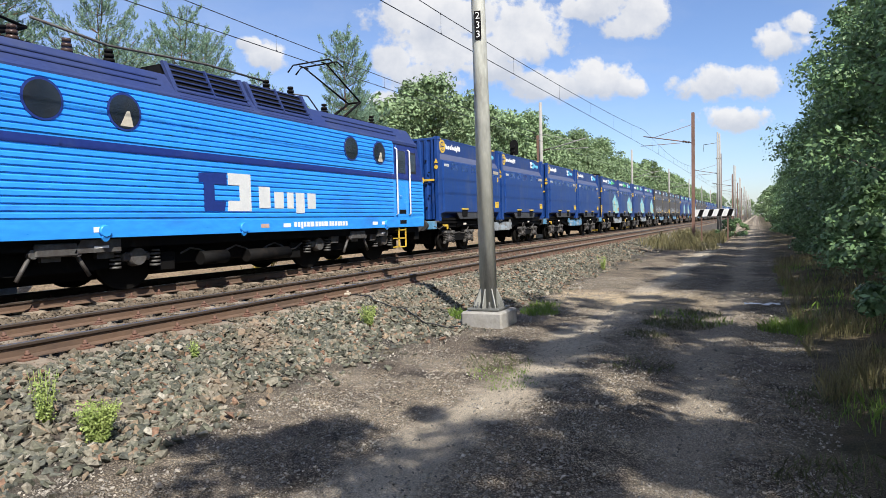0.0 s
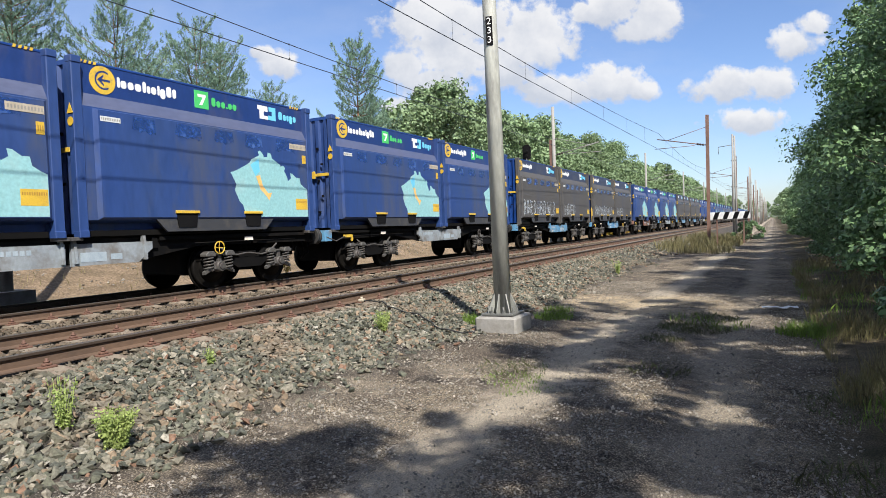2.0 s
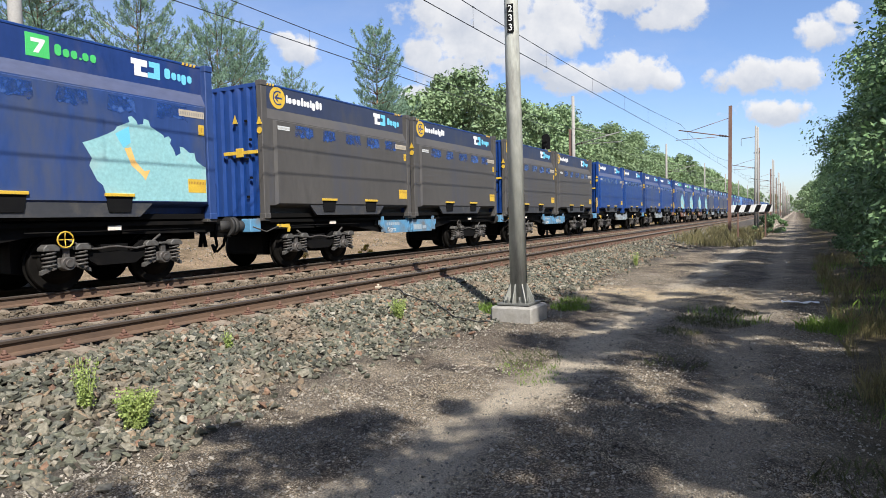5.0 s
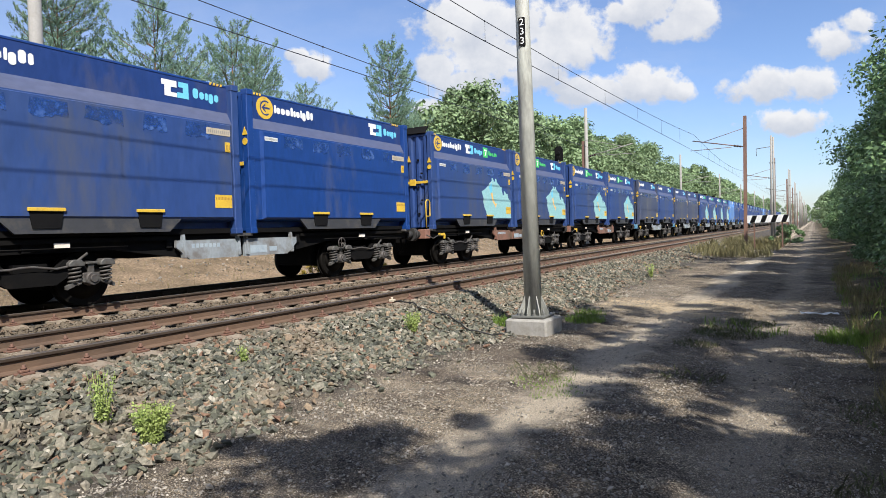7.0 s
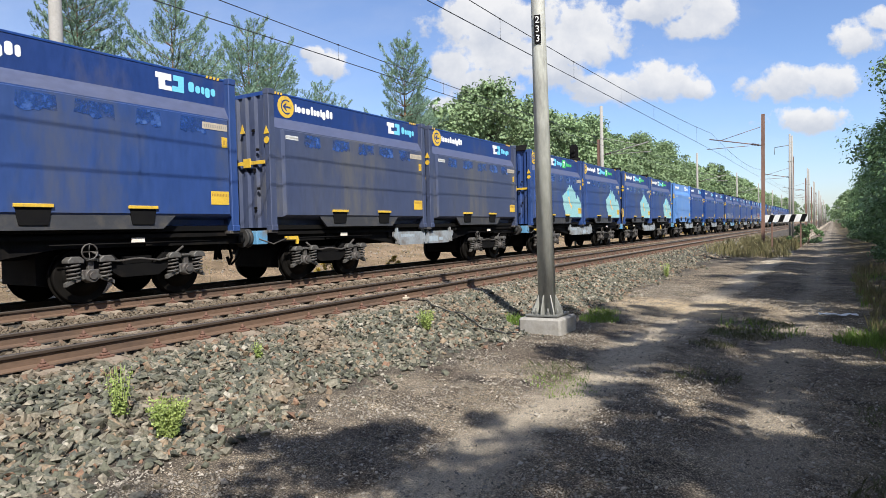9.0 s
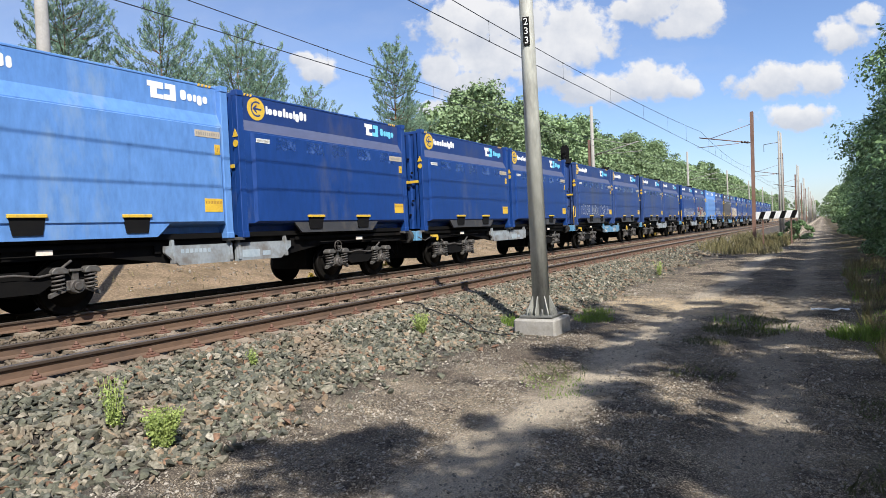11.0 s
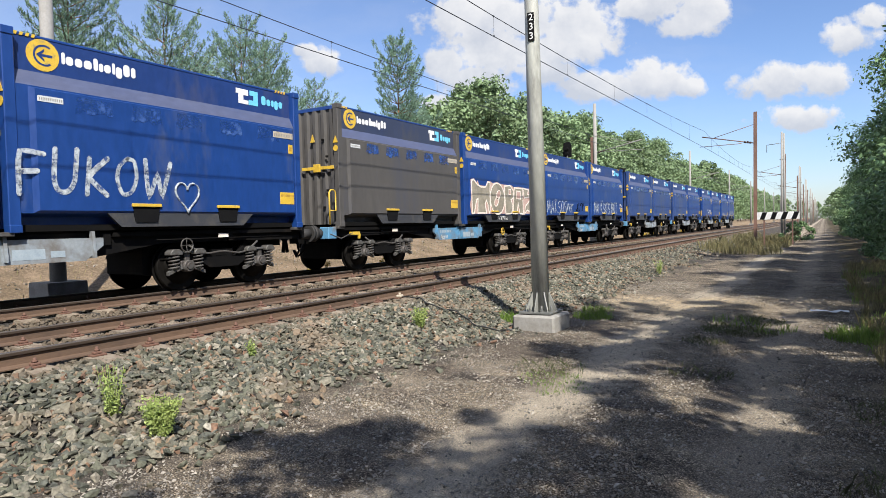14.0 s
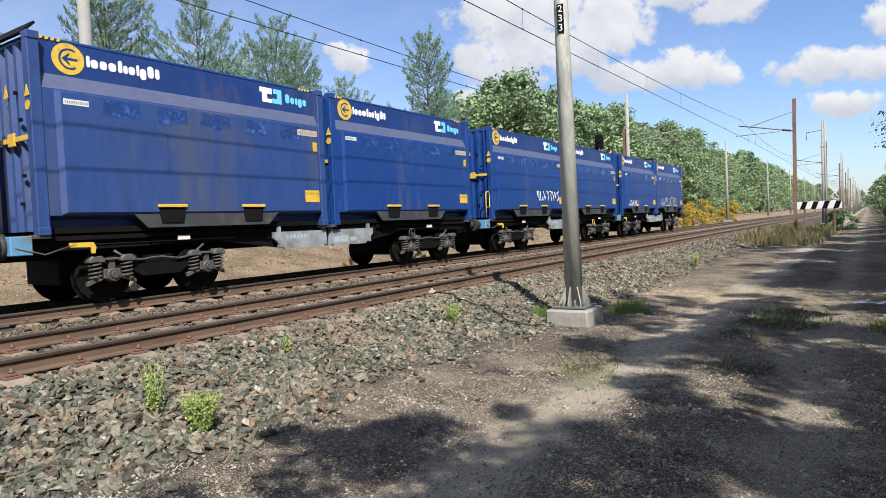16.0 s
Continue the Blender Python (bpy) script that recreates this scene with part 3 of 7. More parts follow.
def ground_z(x, y):
    if x > 7.2:
        z = -0.6 + min(0.35, (x - 7.2) * 0.12)
    elif x > 2.3:
        z = -0.6
    elif x > 0.75:
        z = -0.21 - 0.39 * ((x - 0.75) / 1.55) ** 0.9
    elif x > -6.4:
        z = -0.21
    elif x > -8.2:
        z = -0.21 - 0.36 * (-6.4 - x) / 1.8
    else:
        z = -0.57 + 1.15 * min(1, max(0, (-9.2 - x) / 4.0)) ** 1.4
    if x > 1.0:
        z += 0.05 * (noise.noise((x * 0.8, y * 0.35, 0.3))) * min(1, (x - 1.0))
        z -= 0.05 * math.exp(-((x - 5.9) / 0.35) ** 2) + 0.04 * math.exp(-((x - 4.0) / 0.4) ** 2)
    return z


def build_ground():
    xs = sorted(set([-2600, -1200, -600, -300, -150, -80, -50, -35, -25, -18, -14, -11] + [round(-9 + 0.3 * i, 2) for i in range(68)] + [12.5, 15, 20, 30, 50, 90, 160, 300, 600, 1200, 2600]))
    ys = sorted(set([-2600, -900, -300, -120, -60, -35, -25, -18] + [round(-12 + 0.5 * i, 2) for i in range(120)] + [50, 54, 60, 70, 85, 105, 140, 190, 260, 400, 700, 1300, 2800]))
    v = [(x, y, ground_z(x, y)) for y in ys for x in xs]
    n = len(xs)
    f = [(j * n + i, j * n + i + 1, (j + 1) * n + i + 1, (j + 1) * n + i) for j in range(len(ys) - 1) for i in range(n - 1)]
    ob = mesh_np("ground", v, f, "ground")
    for p in ob.data.polygons:
        p.use_smooth = True
    return tagged(ob, "dry dirt track with gravel beside the railway embankment", "ground", kind="structure")


build_ground()


def build_rocks(n_shapes=16, small=False):
    """Angular stones: hulls of a few loose points; pebbles are rough eight-sided ones."""
    shapes = []
    rng = np.random.default_rng(5)
    for k in range(n_shapes):
        bm = bmesh.new()
        if small:
            pts = np.array([(1, 0, 0), (-1, 0, 0), (0, 1, 0), (0, -1, 0), (0, 0, 1), (0, 0, -1)]) * rng.uniform(0.7, 1.2, (6, 1)) + rng.normal(0, 0.15, (6, 3))
        else:
            pts = rng.uniform(-1, 1, (12, 3))
            pts /= np.maximum(np.abs(pts).max(1, keepdims=True), 0.5)
            pts *= rng.uniform(0.8, 1.05, (12, 1))
        for p in pts:
            bm.verts.new(p)
        r = bmesh.ops.convex_hull(bm, input=bm.verts[:])
        bmesh.ops.delete(bm, geom=[v for v in bm.verts if not v.link_faces], context="VERTS")
        bmesh.ops.triangulate(bm, faces=bm.faces[:])
        bmesh.ops.recalc_face_normals(bm, faces=bm.faces[:])
        bm.verts.index_update()
        bm.faces.ensure_lookup_table()
        vs = np.array([v.co[:] for v in bm.verts])
        fs = np.array([[v.index for v in f.verts] for f in bm.faces])
        bm.free()
        vs *= np.array([1.0, rng.uniform(0.55, 0.9), rng.uniform(0.32, 0.6)])
        shapes.append((vs, fs))
    return shapes


def scatter_rocks(name, spots, sizes, material, label, category, seed):
    """Loose stones in one mesh."""
    rng = np.random.default_rng(seed)
    shapes = build_rocks(small=material == "pebble")
    V, F, base = [], [], 0
    for (x, y, z), s in zip(spots, sizes):
        vs, fs = shapes[rng.integers(len(shapes))]
        a, b, c = rng.uniform(0, 6.28), rng.normal(0, 0.5), rng.normal(0, 0.5)
        R = np.array(Euler((b, c, a)).to_matrix())
        V.append(vs @ R.T * s + (x, y, z + s * 0.25 + (0.022 * rng.random() ** 2 if s > 0.025 else 0)))
        F.append(fs + base)
        base += len(vs)
    ob = mesh_np(name, np.concatenate(V), np.concatenate(F), material)
    return tagged(ob, label, category, kind="stuff")


def build_ballast():
    rng = np.random.default_rng(11)
    spots, sizes = [], []
    # shoulder beside the near rail, thinning into the dirt
    for y0, y1, dens, s0, s1 in ((-7, 0.6, 210, 0.034, 0.062), (0.6, 7, 560, 0.026, 0.056), (7, 14, 430, 0.028, 0.058), (14, 26, 220, 0.034, 0.062), (26, 60, 50, 0.045, 0.075)):
        n = int(dens * (y1 - y0) * 2.7)
        for x, y in zip(rng.uniform(0.12, 2.9, n), rng.uniform(y0, y1, n)):
            edge = 2.15 + 0.5 * noise.noise((y * 0.5, 2.0, 0.0)) + 0.25 * noise.noise((y * 2.1, 7.0, 0.0)) - max(0, (y - 9)) * 0.012
            if x > edge and rng.random() > math.exp(-(x - edge) * 7):
                continue
            on_sleeper = abs((y + 6.0 + 0.305) % 0.61 - 0.305) < 0.17
            if x < 0.42 + 0.1 * noise.noise((y * 1.7, 0, 5)) and on_sleeper and rng.random() < 0.93:
                continue
            spots.append((x, y, ground_z(x, y)))
            sizes.append(rng.uniform(s0, s1) * (1.25 if rng.random() < 0.08 else 1))
    # between the tracks and under the train
    for x0, x1, y0, y1, dens in ((-3.6, -2.0, -7, 1.5, 90), (-1.4, -0.1, -7, 1.5, 90), (-3.6, -2.0, 1.5, 18, 200), (-3.6, -2.0, 18, 45, 60), (-1.4, -0.1, 1.5, 22, 170), (-7.4, -5.7, 4, 30, 110)):
        n = int(dens * (x1 - x0) * (y1 - y0))
        for x, y in zip(rng.uniform(x0, x1, n), rng.uniform(y0, y1, n)):
            spots.append((x, y, ground_z(x, y)))
            sizes.append(rng.uniform(0.028, 0.052))
    scatter_rocks("ballast_stones", spots, sizes, "stone", "grey and reddish crushed stone ballast along the tracks", "ballast", 3)
    spots, sizes = [], []
    for x, y in zip(rng.uniform(1.9, 7.2, 78000), 1.5 + 17 * rng.random(78000) ** 1.8):
        packed = max(math.exp(-((x - 4.42) / 0.32) ** 2), 0.7 * math.exp(-((x - 6.18) / 0.3) ** 2))
        if rng.random() < packed * 0.7 or noise.noise((x * 1.3, y * 1.1, 4.0)) < rng.normal(-0.28, 0.2):
            continue
        spots.append((x, y, ground_z(x, y)))
        sizes.append(0.006 + 0.015 * rng.random() ** 2.2)
    for x, y in zip(rng.uniform(1.9, 7.2, 14000), 1.5 - 8 * rng.random(14000) ** 2.2):
        if noise.noise((x * 1.3, y * 1.1, 4.0)) > rng.normal(-0.28, 0.2):
            spots.append((x, y, ground_z(x, y)))
            sizes.append(0.006 + 0.015 * rng.random() ** 2.2)
    for x, y in zip(rng.uniform(2.0, 6.9, 220), rng.uniform(1.8, 12, 220)):
        spots.append((x, y, ground_z(x, y)))
        sizes.append(rng.uniform(0.018, 0.034))
    for x, y in zip(rng.uniform(-13.0, -7.2, 7000), rng.uniform(3, 45, 7000)):
        if noise.noise((x * 0.9, y * 0.6, 1.0)) > -0.25:
            spots.append((x, y, ground_z(x, y)))
            sizes.append(0.02 + 0.05 * rng.random() ** 3)
    scatter_rocks("path_pebbles", spots, sizes, "pebble", "small pale pebbles and lumps strewn over the dirt", "pebbles", 4)


build_ballast()

RAIL = [(-0.075, -0.16), (0.075, -0.16), (0.075, -0.148), (0.012, -0.128), (0.010, -0.042), (0.036, -0.032), (0.036, -0.006), (0.030, 0.0), (-0.030, 0.0), (-0.036, -0.006), (-0.036, -0.032), (-0.010, -0.042), (-0.012, -0.128), (-0.075, -0.148)]


def build_track(xc, label):
    track = empty("railway_track", label, "railway track", kind="structure")
    track.location = (xc, 0, 0)
    first = None
    for sx in (-0.7525, 0.7525):
        if first is None:
            bm = bmesh.new()
            prism(bm, RAIL, "y", -60, 900)
            for f in bm.faces:
                if f.normal.z > 0.7 and f.calc_center_median().z > -0.01:
                    f.material_index = 1
                elif f.calc_center_median().z > -0.04:
                    f.material_index = 2
            first = part("rail", bm, ["rail_side", "rail_top", "rail_head"], track, "rusty steel rail with a worn head")
            first.location = (sx, 0, 0)
        else:
            share("rail", first, track, pose(sx, 0, 0), "rusty steel rail with a worn head")
    bm = bmesh.new()
    prism(bm, [(-1.25, -0.36), (1.25, -0.36), (1.25, -0.215), (1.1, -0.19), (0.95, -0.172), (-0.95, -0.172), (-1.1, -0.19), (-1.25, -0.215)], "y", -0.13, 0.13)
    src = part("sleeper", bm, "sleeper", track)
    src.location = (0, -6.0, 0)
    bm = bmesh.new()
    for sx in (-0.7525, 0.7525):
        box(bm, sx - 0.16, sx + 0.16, -0.08, 0.08, -0.172, -0.150, 0.004)
        for dx in (-0.105, 0.105):
            box(bm, sx + dx - 0.03, sx + dx + 0.03, -0.045, 0.045, -0.151, -0.122, 0.008)
            rod(bm, (sx + dx, 0, -0.15), (sx + dx, 0, -0.075), 0.016, seg=6)
            rod(bm, (sx + dx, 0, -0.118), (sx + dx, 0, -0.10), 0.028, seg=6)
    clip = part("rail_fastening", bm, "clip", track, "rusty bolted rail clips")
    clip.location = (0, -6.0, 0)
    rng = random.Random(int(-xc * 10))
    for k in range(1, 130):
        y = -6.0 + 0.61 * k
        share("sleeper", src, track, pose(rng.uniform(-0.02, 0.02), y + rng.uniform(-0.02, 0.02), 0, 0, 0, rng.uniform(-0.5, 0.5)))
        if k < 90:
            share("rail_fastening", clip, track, pose(0, y, 0))
    bm = bmesh.new()
    for k in range(130, 420):
        y = -6.0 + 0.61 * k
        box(bm, -1.25, 1.25, y - 0.13, y + 0.13, -0.3, -0.18)
    far = part("far_sleepers", bm, "sleeper", track)
    far["kind"] = "stuff"


build_track(X_NEAR, "rusty rails on worn concrete sleepers of the near track")
build_track(X_FAR, "rails on concrete sleepers under the goods train")


# ---------------------------------------------------------------- masts and wires
def text_mesh(name, body, size, material, parent, m, extrude=0.002, offset=0.0, slant=0.0):
    cu = bpy.data.curves.new(name, "FONT")
    cu.offset, cu.shear = offset, slant
    cu.body, cu.size, cu.extrude, cu.align_x, cu.align_y = body, size, extrude, "CENTER", "CENTER"
    tmp = bpy.data.objects.new(name, cu)
    scene.collection.objects.link(tmp)
    me = bpy.data.meshes.new_from_object(tmp.evaluated_get(bpy.context.evaluated_depsgraph_get()))
    bpy.data.objects.remove(tmp)
    me.materials.clear()
    me.materials.append(M[material])
    ob = new(name, me)
    ob.parent = parent
    ob.matrix_basis = m
    return ob


def main_mast():
    mast = empty("catenary_mast", "grey-green tapered steel catenary mast on a concrete footing", "catenary mast", "catenary masts")
    z0 = -0.34
    bm = bmesh.new()
    box(bm, -0.35, 0.35, -0.36, 0.36, -0.75, z0, 0.03)
    part("footing", bm, "concrete", mast, "pale cast concrete footing block")
    bm = bmesh.new()
    box(bm, -0.27, 0.27, -0.27, 0.27, z0 + 0.012, z0 + 0.045, 0.006)
    part("base_plate", bm, "zinc_dark", mast)
    bm = bmesh.new()
    rod(bm, (0, 0, z0 + 0.04), (0, 0, 8.4), 0.142, 0.085, 28)
    part("tube", bm, "zinc", mast)
    bm = bmesh.new()
    prism(bm, [(0.13, 0.0), (0.26, 0.0), (0.26, 0.04), (0.142, 0.30), (0.13, 0.30)], "y", -0.009, 0.009)
    gus = part("gusset", bm, "zinc_plate", mast)
    gus.location = (0, 0, z0 + 0.045)
    for k in range(1, 8):
        share("gusset", gus, mast, pose(0, 0, z0 + 0.045, 0, 0, 45 * k))
    bm = bmesh.new()
    rod(bm, (0, 0, -0.02), (0, 0, 0.10), 0.016, seg=8)
    rod(bm, (0, 0, 0.0), (0, 0, 0.03), 0.032, seg=6, smooth=False)
    bolt = part("anchor_bolt", bm, "zinc_dark", mast)
    bolt.location = (0.21, 0.1, z0 + 0.045)
    for x, y in ((-0.21, 0.1), (0.21, -0.1), (-0.21, -0.1), (0.1, -0.22), (-0.1, -0.22)):
        share("anchor_bolt", bolt, mast, pose(x, y, z0 + 0.045))
    bm = bmesh.new()
    for zc in (4.45,):
        box(bm, -0.052, 0.052, -0.128, -0.118, 3.97, 4.42, 0.003)
    pl = part("number_plate", bm, "black", mast, "black plate with a white number")
    pl.matrix_basis = pose(0, 0, 0, 0, 0, 14)
    for i, ch in enumerate("233"):
        text_mesh("digit", ch, 0.15, "white", pl, pose(0, -0.1295, 4.34 - 0.145 * i, 90, 0, 0))
    mast.matrix_basis = pose(2.72, 9.5, 0, 0, -0.75, 0)
    return mast


main_mast()


def side_mast(x, y, top, side, look_kind, arm=True, tilt=0.0, arm_z=6.15):
    """A catenary mast with its cantilever towards the track: side -1 reaches to negative x."""
    steel = {"rust": "rusted steel catenary mast with a cantilever arm", "conc": "grey concrete catenary mast"}[look_kind]
    ob = empty("catenary_mast", steel, "catenary mast", "catenary masts")
    mk = {"rust": "rust", "conc": "pole_conc"}[look_kind]
    bm = bmesh.new()
    if look_kind == "rust":
        box(bm, -0.105, 0.105, -0.12, -0.105, -0.7, top)
        box(bm, -0.105, 0.105, 0.105, 0.12, -0.7, top)
        box(bm, -0.012, 0.012, -0.105, 0.105, -0.7, top)
    else:
        rod(bm, (0, 0, -0.7), (0, 0, top), 0.17, 0.11, 12)
    part("post", bm, mk, ob)
    bm = bmesh.new()
    prism(bm, [(-0.45, -0.9), (0.45, -0.9), (0.38, -0.45 if look_kind == "rust" else 0.10), (-0.38, -0.45 if look_kind == "rust" else 0.10)], "y", -0.42, 0.42)
    part("footing", bm, "concrete", ob)
    if arm:
        reach = side * 3.35
        bm = bmesh.new()
        rod(bm, (0, 0, arm_z + 0.05), (reach, 0, arm_z + 0.75), 0.035, seg=8)
        rod(bm, (0, 0, arm_z + 1.35), (reach * 0.8, 0, arm_z + 0.6), 0.02, seg=6)
        rod(bm, (reach * 0.25, 0, arm_z + 0.1), (reach * 1.05, 0, arm_z + 0.06), 0.022, seg=6)
        part("cantilever_arm", bm, mk, ob)
        bm = bmesh.new()
        for u in (0.09, 0.14, 0.19):
            rod(bm, (reach * (u - 0.02), 0, arm_z + 0.05 + 0.7 * (u - 0.02)), (reach * (u + 0.015), 0, arm_z + 0.05 + 0.7 * (u + 0.015)), 0.075, seg=10)
        part("insulator", bm, "insul", ob)
    ob.matrix_basis = pose(x, y, 0, 0, tilt, 0)
    return ob


SPAN = 38.3
side_mast(2.62, 9.5 + SPAN, 8.3, -1, "rust", tilt=0.3)
for k in range(2, 9):
    side_mast(2.62 + 0.1 * (k % 2), 9.5 + SPAN * k, 8.3 + 0.2 * (k % 3), -1, "rust")
for k in range(0, 8):
    side_mast(-7.75, 7.5 + 59.4 * k / 1.55 if k else 7.5, 9.8, 1, "conc", arm=k > 0)


def line_pole(x, y, top, arm):
    """A slim double pole of the line beside the track."""
    ob = empty("utility_pole", "slim grey concrete line pole beside the track", "utility pole", "line poles")
    bm = bmesh.new()
    rod(bm, (-0.09, 0, -0.8), (-0.06, 0, top), 0.10, 0.07, 10)
    part("post", bm, "pole_conc", ob)
    bm = bmesh.new()
    rod(bm, (0.13, 0, -0.8), (0.09, 0, top - 0.15), 0.10, 0.07, 10)
    part("post", bm, "pole_conc", ob)
    for z in (top * 0.45, top * 0.72):
        bm = bmesh.new()
        box(bm, -0.22, 0.24, -0.06, 0.06, z, z + 0.08)
        part("clamp", bm, "zinc_dark", ob)
    if arm:
        bm = bmesh.new()
        rod(bm, (-0.1, 0, top - 0.9), (-1.15, 0, top - 1.0), 0.025)
        rod(bm, (-1.15, 0, top - 1.0), (-1.15, 0, top - 1.6), 0.02)
        part("bracket", bm, "zinc_dark", ob)
    ob.location = (x, y, 0)


for k in range(8):
    line_pole(3.75 + 0.15 * (k % 2), 58.5 + 37.0 * k, 8.1 - 0.2 * (k % 2), k == 0)


def wires():
    """Contact and messenger wires; the messenger hangs from support to support, droppers tie the two."""
    near_edges = [-72.2, -12.2, 47.8] + [47.8 + SPAN * k for k in range(1, 11)]
    far_edges = [-63.0, -3.0, 57.0] + [57.0 + SPAN * k for k in range(1, 11)]
    for xc, zc, edges, mid, rise, slope in ((X_NEAR, 6.0, near_edges, 0.52, 0.62, 0.0055), (X_FAR, 5.76, far_edges, 0.32, 0.42, 0.0)):
        sets = empty("overhead_line", "thin dark overhead contact line with droppers above the track", "overhead line", kind="structure")
        bm, bd, bc = bmesh.new(), bmesh.new(), bmesh.new()
        contact = []
        for a, b in zip(edges[:-1], edges[1:]):
            n = 11
            pts = []
            for i in range(n + 1):
                u = i / n
                y = a + (b - a) * u
                lift = slope * min(40.0, max(0.0, y - 12.0))
                side = slope * 30 * min(1.0, max(0.0, y - 12.0) / 36.0)
                pts.append((xc + side, y, zc + lift + mid + rise * (2 * u - 1) ** 2))
                contact.append((xc + side, y, zc + lift))
            tube(bm, pts, 0.011, 5)
            for i in range(1, n):
                x, y, z = pts[i]
                rod(bd, (x, y, z), (x, y, contact[i - n - 1][2]), 0.004, seg=4)
                box(bd, x - 0.012, x + 0.012, y - 0.02, y + 0.02, z - 0.02, z + 0.02)
                box(bd, x - 0.012, x + 0.012, y - 0.02, y + 0.02, contact[i - n - 1][2] - 0.01, contact[i - n - 1][2] + 0.03)
        part("messenger_wire", bm, "wire", sets)
        part("dropper", bd, "wire", sets)
        tube(bc, [p for i, p in enumerate(contact) if i % 12 or i == 0], 0.011, 6)
        part("contact_wire", bc, "wire", sets)


wires()


def crossing_board():
    ob = empty("warning_board", "black and white striped warning board on two posts", "warning board")
    bm = bmesh.new()
    box(bm, -1.12, 1.12, -0.02, 0.02, 0.78, 1.22, 0.006)
    part("board", bm, "white", ob)
    for k in range(4):
        bm = bmesh.new()
        x = -0.98 + 0.56 * k
        prism(bm, [(x, 0.786), (x + 0.26, 0.786), (x + 0.42, 1.214), (x + 0.16, 1.214)], "y", -0.026, -0.021)
        part("stripe", bm, "black", ob)
    for x in (-0.75, 0.75):
        bm = bmesh.new()
        box(bm, x - 0.035, x + 0.035, 0.022, 0.09, -0.7, 1.1)
        part("post", bm, "rust", ob)
    ob.matrix_basis = pose(4.3, 42.0, 0.25, 0, 0, -8)


crossing_board()


def signal_post():
    ob = empty("railway_signal", "black railway signal head on a slim post beyond the train", "railway signal")
    bm = bmesh.new()
    rod(bm, (0, 0, -0.6), (0, 0, 5.6), 0.07, 0.06, 10)
    part("post", bm, "zinc_dark", ob)
    bm = bmesh.new()
    prism(bm, [(-0.28, 5.5), (0.28, 5.5), (0.28, 6.3), (0.15, 6.5), (-0.15, 6.5), (-0.28, 6.3)], "y", -0.05, 0.05)
    part("head", bm, "black", ob)
    for z in (5.75, 6.05):
        bm = bmesh.new()
        rod(bm, (0, -0.05, z), (0, -0.22, z), 0.10, seg=12)
        part("lamp_hood", bm, "black", ob)
    ob.location = (-8.0, 40.6, 0)
    for y, h in ((45.9, 7.4),):
        p = empty("steel_post", "rust-brown steel post beyond the train", "post")
        bm = bmesh.new()
        box(bm, -0.1, 0.1, -0.1, 0.1, -0.7, h, 0.01)
        part("shaft", bm, "rust", p)
        p.location = (-8.0, y, 0)


signal_post()


# ---------------------------------------------------------------- the train
STEP_SHORT, STEP_LONG = 13.21, 13.67     # from wagon to wagon: close-coupled pair, then buffers
LEN = 6.058
# side faces look to +x; y runs back along the train from each vehicle's front


def wordmark(bm, y0, z0, widths, h, x0, x1):
    """Lettering too small to read or a trade name, as plain blocks of its size."""
    y = y0
    for w, up in widths:
        box(bm, x0, x1, y, y + w * 0.72, z0 + (h * 0.08 if up < 0 else 0) + (up if up < 0 else 0), z0 + h + max(0, up))
        y += w
    return y


# a jagged landmass outline: along the panel, up
ISLE = [(0.38, 0.08), (0.32, 0.28), (0.22, 0.36), (0.10, 0.60), (0.15, 0.72), (0.0, 0.97), (0.10, 1.0), (0.27, 1.07), (0.40, 1.13), (0.57, 1.22), (0.62, 1.29), (0.86, 1.40), (0.83, 1.48), (0.90, 1.51), (0.99, 1.43),
        (1.01, 1.37), (1.12, 1.39), (1.14, 1.49), (1.23, 1.47), (1.27, 1.36), (1.52, 1.24), (1.55, 1.19), (1.63, 1.23), (1.69, 1.17), (1.66, 1.10), (1.74, 0.98), (1.78, 0.87), (1.89, 0.94), (1.87, 1.06), (1.95, 1.05), (2.08, 0.96),
        (2.20, 0.96), (2.23, 0.82), (2.36, 0.74), (2.46, 0.70), (2.46, 0.03), (0.62, 0.03)]


